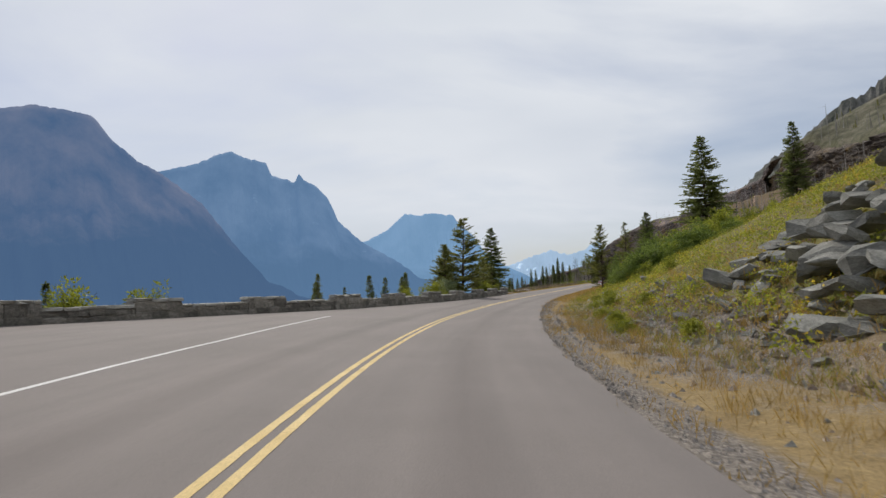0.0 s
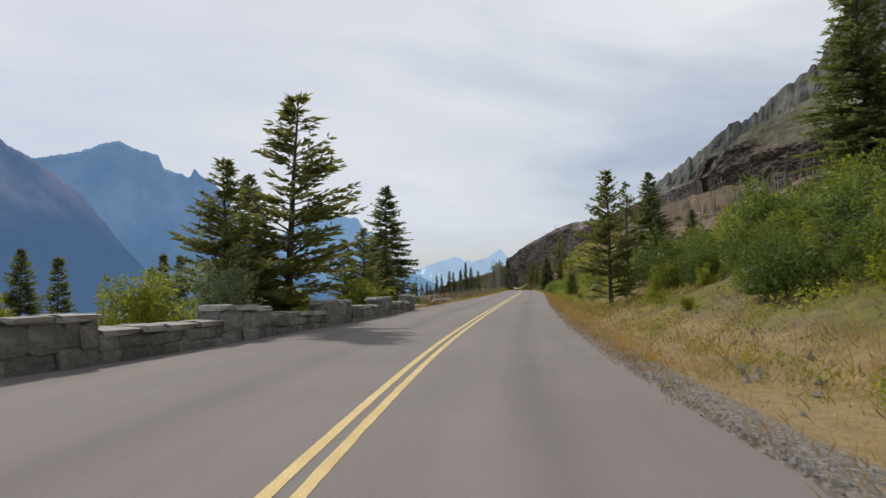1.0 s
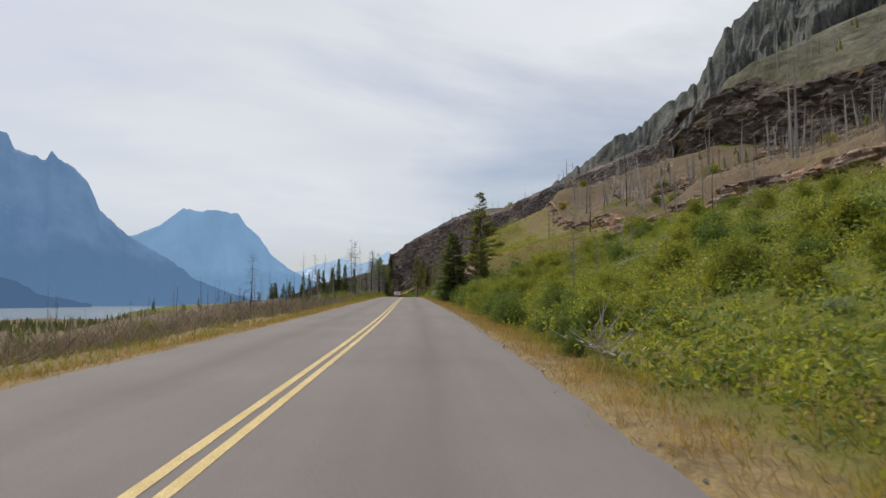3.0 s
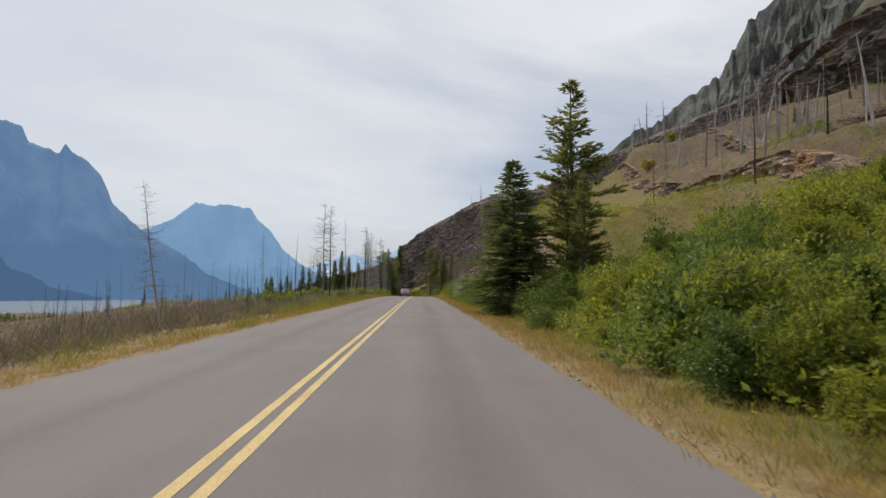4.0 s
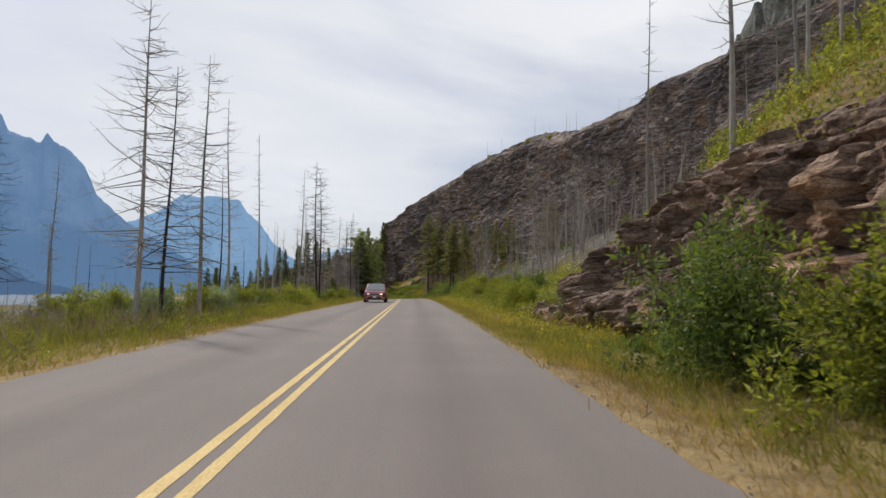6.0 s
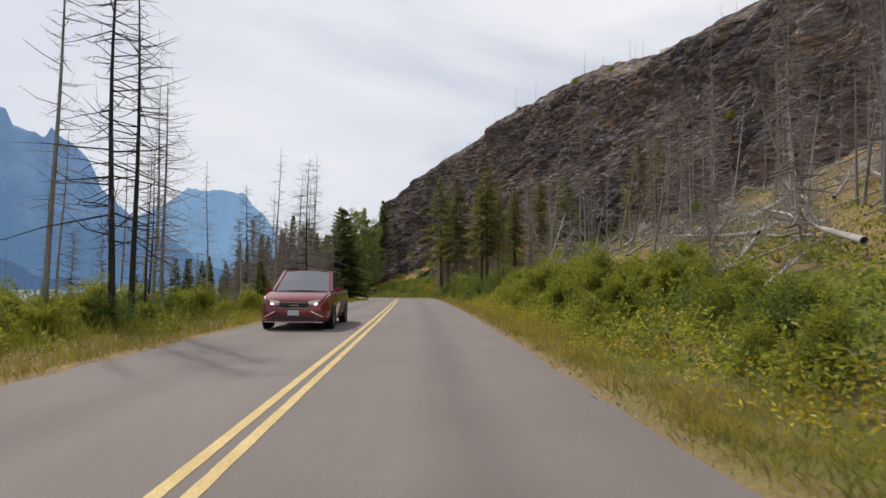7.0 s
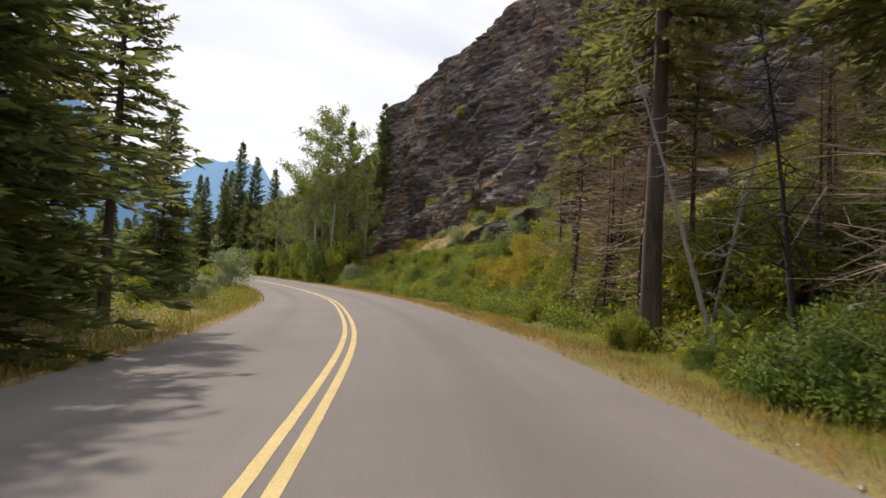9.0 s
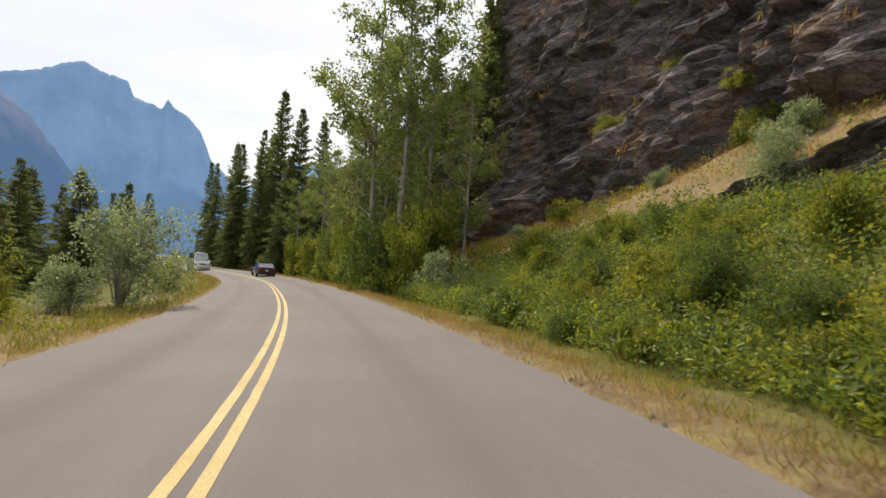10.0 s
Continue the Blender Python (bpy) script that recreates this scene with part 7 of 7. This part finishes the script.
d = CLIFF_D(u) - rg.uniform(0.0, 4.4, m)
strewn("ledge_grass", "tan grass along the foot of the cliff", "grass", u, d, rg.uniform(0.25, 0.55, m), np.full(m, 0.022), DRY_GRASS, rg, 0.5, 7, 0.2)
for mat, share, lab in ((LEAF_GREEN, 900, "dense green undergrowth beside the bend"), (LEAF_DARK, 1700, "dense dark undergrowth beside the bend"), (LEAF_LIME, 300, "bright undergrowth beside the bend")):
    u = rg.uniform(206, 250, share)
    d = 5.3 + np.minimum(rg.exponential(3.2, share), CLIFF_D(u) - 12.6)
    leafy("undergrowth", lab, u, d, 0.085, rg.uniform(0.3, 0.95, share), rg.uniform(0.25, 0.5, share), 44, mat, rg)
fw = FACES["cliff_wall"]
du, dv = np.diff(fw, axis=0)[:, :-1], np.diff(fw, axis=1)[:-1]
nrm = np.cross(dv, du)
flat_bits = np.argwhere((np.abs(nrm[..., 2]) / (np.linalg.norm(nrm, axis=-1) + 1e-9) > 0.62))
flat_bits = flat_bits[(flat_bits[:, 0] > 0.12 * fw.shape[0]) & (flat_bits[:, 1] > 4)]
pick = fw[tuple(flat_bits[rg.integers(len(flat_bits), size=1500)].T)]
root = np.repeat(pick, 8, 0) + rg.normal(0, 0.12, (12000, 3)) * (1, 1, 0.3)
al = np.stack([rg.normal(0, 0.5, 12000), rg.normal(0, 0.5, 12000), np.ones(12000)], 1) * rg.uniform(0.15, 0.5, 12000)[:, None]
V, F = blades(root, al, np.full(12000, 0.035), rg, 0.06)
tagged(new("ledge_grass", mesh_of("ledge_grass", V, F, DRY_GRASS)), "tufts of tan grass on ledges of the cliff", "grass", kind="stuff")
share = 900
u = rg.uniform(100, 162, share)
d = rg.uniform(4.3, 6.8, share)
leafy("wild_flowers", "yellow wild flowers along the verge", u, d, 0.06, rg.uniform(0.35, 0.7, share), rg.uniform(0.15, 0.3, share), 12, FLOWER, rg)


# ---- gravel and scree ----
def gravel(name, label, u, d, sizes, material, rng_s):
    n = len(u)
    x, y = place(u, d)
    z = ground_z(u, d)
    base = np.array([(1, 0, -0.25), (-0.4, 0.85, -0.3), (-0.5, -0.8, -0.2), (0.1, 0.05, 0.65), (0.0, 0.1, -0.5)])
    tri = np.array([(0, 1, 3), (1, 2, 3), (2, 0, 3), (1, 0, 4), (2, 1, 4), (0, 2, 4)])
    pts = base[None] * (1 + rng_s.normal(0, 0.25, (n, 5, 3)))
    a = rng_s.uniform(0, 6.283, n)
    ca, sa = np.cos(a)[:, None], np.sin(a)[:, None]
    X = pts[:, :, 0] * ca - pts[:, :, 1] * sa
    Y = pts[:, :, 0] * sa + pts[:, :, 1] * ca
    P = np.stack([X, Y, pts[:, :, 2]], 2) * np.asarray(sizes)[:, None, None] + np.stack([x, y, z], 1)[:, None, :]
    F = (tri[None] + 5 * np.arange(n)[:, None, None]).reshape(-1, 3)
    return tagged(new(name, mesh_of(name, P.reshape(-1, 3), F, material)), label, "gravel", kind="stuff")


m = 12000
u = np.concatenate([rg.uniform(-130, -30, 10600), rg.uniform(-30, 250, 1400)])
d = pave_right(u) + 0.04 + np.abs(rg.normal(0, 0.22, m)) * (1.5 - 0.9 * ease(-60, -20, u))
gravel("gravel", "loose grey gravel on the shoulder", u, d, 0.008 + 0.03 * rg.random(m) ** 2, GRAVEL, rg)
m = 5000
u = np.concatenate([rg.normal(-104, 12, 3000), rg.normal(-33, 8, 1200), rg.normal(-66, 10, 800)])
d = np.concatenate([rg.normal(6.6, 1.7, 3000), rg.normal(8.5, 2.2, 1200), rg.normal(7.6, 1.0, 800)])
big_u, big_d = rg.normal(-105, 11, 900), 4.6 + np.abs(rg.normal(2.0, 1.6, 900))
gravel("scree", "fist-sized broken stones on the bank", big_u, big_d, 0.04 + 0.14 * rg.random(900) ** 2, GREEN_ROCK, rg)
chips = 1700
gravel("scree", "flat pale chips of rock on the bank", rg.uniform(-126, -96, chips), 4.9 + 4.4 * rg.random(chips) ** 1.1, 0.03 + 0.12 * rg.random(chips) ** 2.2, TAN_ROCK, rg)
gravel("scree", "broken grey scree on the bank", u, np.maximum(d, 4.4), 0.02 + 0.09 * rg.random(m) ** 2, GRAVEL, rg)



# ---- far woods ----
def woods(name, label, u, d, heights, rng_s, material, slim=0.20):
    """Small far conifers: ragged tiers round a stem."""
    n = len(u)
    x, y = place(u, d)
    z = np.maximum(ground_z(u, d), -27.0 + 14 * ease(190, 260, u))
    root = np.stack([x, y, z], 1)
    V, F = [], []
    for tier in range(5):
        lo, hi = 0.06 + 0.18 * tier, min(1.0, 0.40 + 0.18 * tier)
        rad = slim * (1 - 0.19 * tier) * heights
        for k in range(6):
            a = 2 * math.pi * (k + 0.5 * (tier % 2)) / 6 + rng_s.normal(0, 0.2, n)
            b = a + 0.9
            drop = rng_s.uniform(-0.05, 0.05, n)
            p = root + np.stack([np.cos(a) * rad, np.sin(a) * rad, (lo + drop) * heights], 1)
            q = root + np.stack([np.cos(b) * rad * 0.8, np.sin(b) * rad * 0.8, (lo + 0.04) * heights], 1)
            t = root + np.stack([0 * a, 0 * a, hi * heights], 1)
            base = sum(len(v) for v in V)
            V.append(np.stack([p, q, t], 1).reshape(-1, 3))
            F.append(np.arange(3 * n).reshape(n, 3) + base)
    return tagged(new(name, mesh_of(name, np.concatenate(V), np.concatenate(F), material)), label, "woods", kind="stuff")


m = 1000
woods("far_woods", "dark conifer woods on the far valley floor", rg.uniform(215, 418, m), -45 - 210 * rg.random(m), rg.uniform(2.5, 5.5, m), rg, NEEDLES)
m = 70
woods("far_woods", "scattered young conifers down the valley side", rg.uniform(-190, -50, m), -34 - 70 * rg.random(m), rg.uniform(2, 5, m), rg, NEEDLES)
m = 260
u, d = rg.uniform(-160, 120, m), 45 + 60 * rg.random(m)
woods("far_woods", "scattered conifers high on the slope", u, d, rg.uniform(1.0, 2.6, m), rg, NEEDLES_OLIVE)
# ---- vehicles ----
GLASS = plain("car_glass", (0.03, 0.036, 0.038), 0.05, 0.0, 0.8)
GLASS.node_tree.nodes["Principled BSDF"].inputs["IOR"].default_value = 2.4
TYRE = plain("tyre_rubber", (0.018, 0.018, 0.019), 0.85)
RIM = plain("alloy_rim", (0.45, 0.45, 0.46), 0.3, 0.9)
CHROME = plain("chrome_trim", (0.7, 0.7, 0.72), 0.15, 1.0)
BLACK_TRIM = plain("black_trim", (0.02, 0.02, 0.02), 0.5)
LAMP = plain("lamp_lens", (0.6, 0.6, 0.58), 0.1, 0.0, 0.8)
LIT = glowing("lit_headlamp", (1.0, 0.72, 0.5), 3.0)
TAIL = plain("tail_lamp", (0.35, 0.015, 0.012), 0.2)
PLATE = plain("number_plate", (0.55, 0.58, 0.60), 0.5)


def loft(sections):
    """A skin through cross-sections (y, [(x, z) from the sill up to the middle of the top]); mirrored, closed at both ends."""
    bm = bmesh.new()
    rings = []
    for y, half in sections:
        ring = [bm.verts.new((x, y, z)) for x, z in half] + [bm.verts.new((-x, y, z)) for x, z in reversed(half) if x > 1e-4]
        rings.append(ring)
    for a, b in zip(rings, rings[1:]):
        n = len(a)
        for k in range(n):
            bm.faces.new((a[k], b[k], b[(k + 1) % n], a[(k + 1) % n]))
    bm.faces.new(rings[0])
    bm.faces.new(list(reversed(rings[-1])))
    bmesh.ops.recalc_face_normals(bm, faces=bm.faces[:])
    bmesh.ops.bevel(bm, geom=[e for e in bm.edges if e.is_manifold and e.calc_face_angle() > 0.5], offset=0.07, segments=3, affect="EDGES", clamp_overlap=True)
    for f in bm.faces:
        f.smooth = True
    for e in bm.edges:
        e.smooth = len(e.link_faces) < 2 or e.calc_face_angle(0) < 0.6
    return bm


def box(x0, x1, y0, y1, z0, z1, bev=0.02):
    bm = bmesh.new()
    bmesh.ops.create_cube(bm, size=1.0)
    for v in bm.verts:
        v.co = Vector(((x0 + x1) / 2 + v.co.x * (x1 - x0), (y0 + y1) / 2 + v.co.y * (y1 - y0), (z0 + z1) / 2 + v.co.z * (z1 - z0)))
    if bev:
        bmesh.ops.bevel(bm, geom=bm.edges[:], offset=bev, segments=2, affect="EDGES")
    return bm


def quad_panel(corners, thick=0.012):
    """A pane through four corners, with thickness along its normal."""
    bm = bmesh.new()
    a = [Vector(c) for c in corners]
    nrm = (a[1] - a[0]).cross(a[3] - a[0]).normalized() * thick
    lo, hi = [bm.verts.new(c) for c in a], [bm.verts.new(c + nrm) for c in a]
    bm.faces.new(hi)
    bm.faces.new(list(reversed(lo)))
    for k in range(4):
        bm.faces.new((lo[k], lo[(k + 1) % 4], hi[(k + 1) % 4], hi[k]))
    bmesh.ops.recalc_face_normals(bm, faces=bm.faces[:])
    return bm


def bowed_panel(corners, bow, thick=0.012, n=8):
    """A pane between a lower and an upper edge (a-b, d-c) that bulges outward in the middle of its width."""
    bm = bmesh.new()
    a, b, c, d = [Vector(p) for p in corners]
    out = (b - a).cross(d - a).normalized()
    rows = []
    for lift in (0.0, thick):
        for v in (0.0, 0.5, 1.0):
            row = []
            for k in range(n + 1):
                u = k / n
                p = (a.lerp(b, u)).lerp(d.lerp(c, u), v) + out * (lift + bow * (1 - (2 * u - 1) ** 2) + 0.25 * bow * (1 - (2 * v - 1) ** 2))
                row.append(bm.verts.new(p))
            rows.append(row)
    for r0, r1, flip in ((0, 1, True), (1, 2, True), (3, 4, False), (4, 5, False)):
        for k in range(n):
            q = (rows[r0][k], rows[r0][k + 1], rows[r1][k + 1], rows[r1][k])
            bm.faces.new(q[::-1] if flip else q)
    rim_lo = rows[0] + [rows[1][n]] + rows[2][::-1] + [rows[1][0]]
    rim_hi = rows[3] + [rows[4][n]] + rows[5][::-1] + [rows[4][0]]
    for k in range(len(rim_lo)):
        j = (k + 1) % len(rim_lo)
        bm.faces.new((rim_lo[k], rim_lo[j], rim_hi[j], rim_hi[k]))
    bmesh.ops.recalc_face_normals(bm, faces=bm.faces[:])
    return bm


def ring_mesh(r0, r1, w, n=28):
    """A wheel ring or disc round the x axis."""
    bm = bmesh.new()
    prof = [(-w / 2, r0), (-w / 2, r1 - 0.02), (-w / 2 + 0.03, r1), (w / 2 - 0.03, r1), (w / 2, r1 - 0.02), (w / 2, r0)]
    rows = [[bm.verts.new((x, r * math.cos(2 * math.pi * k / n), r * math.sin(2 * math.pi * k / n))) for x, r in prof] for k in range(n)]
    for k in range(n):
        a, b = rows[k], rows[(k + 1) % n]
        for j in range(len(prof)):
            j2 = (j + 1) % len(prof)
            bm.faces.new((a[j], a[j2], b[j2], b[j]))
    bmesh.ops.recalc_face_normals(bm, faces=bm.faces[:])
    return bm


def spoked_rim(r, w, spokes=5):
    bm = ring_mesh(r * 0.86, r, w)
    for k in range(spokes):
        ang = 2 * math.pi * k / spokes
        res = bmesh.ops.create_cube(bm, size=1.0)
        for v in res["verts"]:
            y, z = v.co.y * r * 0.22, (v.co.z + 0.5) * r * 0.92
            v.co = Vector((v.co.x * w * 0.5, y * math.cos(ang) - z * math.sin(ang), y * math.sin(ang) + z * math.cos(ang)))
    return bm


def wheel_at(car, x, y, r, w):
    wheel = new("wheel")
    wheel.parent = car
    wheel.location = (x, y, r)
    part("tyre", ring_mesh(r * 0.66, r, w), TYRE, wheel, smooth=True)
    part("rim", spoked_rim(r * 0.68, w * 0.9), RIM, wheel, "spoked alloy rim")


def place_car(name, label, u, d, turn, size, build):
    car = new(name)
    build(car)
    p = at(u, d)
    car.matrix_basis = pose(p.x, p.y, float(tab(GRADE, u)) - d * math.tan(radians(float(tab(BANK, u)))) + 0.004, 0, 0, heading(u) + turn) @ Matrix.Diagonal((size, size, size, 1))
    return tagged(car, label, "vehicle")


def side_half(hw, sill, belt, tuck=0.06):
    return [(0.0, sill), (hw - 0.10, sill), (hw - 0.02, sill + 0.12), (hw, (sill + belt) / 2), (hw - tuck, belt), (0.0, belt)]


def loft_lamp(sg, hw, L, hood_z):
    """A headlamp that sweeps back round the wing."""
    bm = bmesh.new()
    rows = [(0.40, L - 0.03, 0.05), (0.60, L - 0.06, 0.08), (0.78, L - 0.17, 0.10), (0.93, L - 0.42, 0.07)]
    a = [[bm.verts.new((sg * hw * x, y + dy, hood_z - 0.22 + dz + 0.04 * (x - 0.4))) for dz, dy in ((-h, 0.03), (0, 0.055), (h, 0.0), (0, -0.12))] for x, y, h in rows]
    for p, q in zip(a, a[1:]):
        for k in range(4):
            bm.faces.new((p[k], p[(k + 1) % 4], q[(k + 1) % 4], q[k]))
    bm.faces.new(a[0])
    bm.faces.new(a[-1])
    bmesh.ops.recalc_face_normals(bm, faces=bm.faces[:])
    bmesh.ops.bevel(bm, geom=bm.edges[:], offset=0.012, segments=1, affect="EDGES")
    return bm


def lofted_car(car, paint, length, hw, belt, roof_z, hood_y, screen_y, roof_y0, roof_y1, tail_y, hood_z, tail_z, lit, rails):
    """Body, glazed cabin, roof, wheels, lamps, grille, bumper, mirrors, plate. The nose is at +y."""
    L = length / 2
    wb = length * 0.30
    secs = [(-L, side_half(hw * 0.86, 0.36, tail_z - 0.08)), (-L + 0.12, side_half(hw * 0.96, 0.24, tail_z)), (tail_y, side_half(hw, 0.20, belt)), (screen_y, side_half(hw, 0.20, belt)),
            (hood_y, side_half(hw * 0.985, 0.20, (belt + hood_z) / 2 + 0.02)), (L - 0.30, side_half(hw * 0.95, 0.20, hood_z)), (L - 0.08, side_half(hw * 0.86, 0.22, hood_z - 0.16)), (L, side_half(hw * 0.74, 0.28, hood_z - 0.30))]
    part("body", loft(secs), paint, car, smooth=False)
    ri = hw * 0.73
    base = hw - 0.12
    part("roof", loft([(roof_y1 - 0.05, [(0, roof_z - 0.10), (ri - 0.04, roof_z - 0.10), (ri, roof_z - 0.07), (ri - 0.12, roof_z - 0.02), (0, roof_z - 0.005)]), ((roof_y0 + roof_y1) / 2, [(0, roof_z - 0.08), (ri + 0.0, roof_z - 0.08), (ri + 0.04, roof_z - 0.05), (ri - 0.10, roof_z + 0.01), (0, roof_z + 0.03)]), (roof_y0 + 0.05, [(0, roof_z - 0.10), (ri - 0.04, roof_z - 0.10), (ri, roof_z - 0.07), (ri - 0.12, roof_z - 0.02), (0, roof_z - 0.005)])]), paint, car)
    zt = roof_z - 0.085
    part("windscreen", bowed_panel([(base, screen_y, belt - 0.01), (-base, screen_y, belt - 0.01), (-ri, roof_y0, zt + 0.03), (ri, roof_y0, zt + 0.03)], 0.035), GLASS, car, "sloping windscreen")
    part("rear_window", quad_panel([(base, tail_y, belt - 0.01), (-base, tail_y, belt - 0.01), (-ri + 0.02, roof_y1, zt), (ri - 0.02, roof_y1, zt)]), GLASS, car, "tinted rear window")
    for sg in (-1, 1):
        part("side_window", quad_panel([(sg * base, tail_y, belt - 0.01), (sg * base, screen_y, belt - 0.01), (sg * ri, roof_y0, zt), (sg * ri, roof_y1, zt)][::sg]), GLASS, car, "dark side window")
        for y in (-0.05, -0.32):
            yy = y * length * 0.8 + 0.3
            part("pillar", quad_panel([(sg * (base + 0.006), yy - 0.05, belt), (sg * (base + 0.006), yy + 0.05, belt), (sg * (ri + 0.006), yy + 0.02, zt), (sg * (ri + 0.006), yy - 0.06, zt)][::sg], 0.016), BLACK_TRIM, car)
        part("front_pillar", quad_panel([(sg * (base + 0.02), screen_y - 0.06, belt - 0.02), (sg * (base - 0.08), screen_y + 0.07, belt - 0.02), (sg * (ri - 0.08), roof_y0 + 0.06, zt + 0.02), (sg * (ri + 0.02), roof_y0 - 0.06, zt + 0.02)][::sg], 0.035), paint, car)
        mirror = part("mirror", box(sg * (hw + 0.06) - 0.11, sg * (hw + 0.06) + 0.11, screen_y - 0.28, screen_y - 0.14, belt - 0.02, belt + 0.13, 0.03), paint, car)
        lamp = part("headlight", loft_lamp(sg, hw, L, hood_z), LAMP, car, "clear swept headlamp")
        if lit:
            part("bulb", box(sg * hw * 0.60 - 0.05, sg * hw * 0.60 + 0.05, L - 0.10, L + 0.006, hood_z - 0.27, hood_z - 0.20, 0.02), LIT, lamp, "lit bulb")
        part("fog_trim", quad_panel([(sg * hw * 0.80, L + 0.00, 0.36), (sg * hw * 0.50, L + 0.05, 0.52), (sg * hw * 0.48, L + 0.05, 0.56), (sg * hw * 0.82, L + 0.00, 0.40)][::sg], 0.02), CHROME, car, "chrome strip of the bumper")
        part("tail_light", box(sg * hw * 0.74 - 0.13, sg * hw * 0.74 + 0.13, -L - 0.015, -L + 0.10, tail_z - 0.32, tail_z - 0.12, 0.03), TAIL, car, "red tail lamp")
        for y in (-wb, wb):
            wheel_at(car, sg * (hw - 0.10), y + 0.03, 0.34, 0.23)
            part("wheel_arch", ring_mesh(0.345, 0.41, 0.05, 24), BLACK_TRIM, car).location = (sg * (hw - 0.008), y + 0.03, 0.34)
        if rails:
            part("roof_rail", box(sg * (ri - 0.08) - 0.02, sg * (ri - 0.08) + 0.02, roof_y1 + 0.25, roof_y0 - 0.25, roof_z + 0.01, roof_z + 0.06, 0.01), BLACK_TRIM, car)
    part("grille", box(-hw * 0.42, hw * 0.42, L - 0.06, L + 0.02, hood_z - 0.36, hood_z - 0.20, 0.03), BLACK_TRIM, car, "dark grille")
    for z in (0.355, 0.205):
        part("grille_bar", box(-hw * 0.40, hw * 0.40, L + 0.01, L + 0.03, hood_z - z - 0.01, hood_z - z + 0.01, 0.005), CHROME, car, "chrome bar round the grille")
    part("badge", box(-hw * 0.14, hw * 0.14, L + 0.01, L + 0.035, hood_z - 0.285, hood_z - 0.265, 0.005), CHROME, car, "plain chrome badge")
    part("bumper", box(-hw * 0.66, hw * 0.66, L - 0.20, L + 0.03, 0.25, 0.46, 0.07), BLACK_TRIM, car, "dark lower bumper")
    part("bumper_trim", box(-hw * 0.84, hw * 0.84, L - 0.10, L + 0.045, 0.225, 0.25, 0.008), CHROME, car, "chrome bumper trim")
    part("rear_bumper", box(-hw * 0.84, hw * 0.84, -L - 0.03, -L + 0.12, 0.30, 0.46, 0.04), BLACK_TRIM, car)
    part("number_plate", box(-0.16, 0.16, L + 0.03, L + 0.055, 0.42, 0.56, 0.006), PLATE, car, "pale number plate without characters")
    part("rear_plate", box(-0.16, 0.16, -L - 0.045, -L - 0.01, tail_z - 0.42, tail_z - 0.28, 0.006), PLATE, car, "pale number plate without characters")


RED = plain("dark_red_paint", (0.20, 0.018, 0.03), 0.28, 0.25, 0.5, 0.8)
MAROON = plain("dark_maroon_paint", (0.045, 0.014, 0.02), 0.3, 0.3, 0.5, 0.8)
CREAM = plain("white_van_paint", (0.62, 0.62, 0.60), 0.35, 0.0, 0.5, 0.5)
place_car("minivan", "dark red minivan with lit headlamps in the opposite lane", 140.7, -1.72, 180, 0.88,
          lambda c: lofted_car(c, RED, 5.15, 1.0, 1.08, 1.74, 1.75, 1.30, 0.35, -2.15, -2.38, 0.98, 1.12, True, True))
place_car("sedan", "dark maroon sedan driving away beyond the bend", 279.0, 1.6, 0, 0.88,
          lambda c: lofted_car(c, MAROON, 4.8, 0.92, 0.95, 1.46, 1.45, 0.95, 0.15, -1.15, -1.85, 0.88, 0.98, False, False))
place_car("camper_van", "white camper van coming round the bend", 297, -1.65, 180, 0.95,
          lambda c: lofted_car(c, CREAM, 5.2, 1.0, 1.25, 2.25, 2.1, 1.75, 1.35, -2.40, -2.52, 1.12, 1.25, False, True))
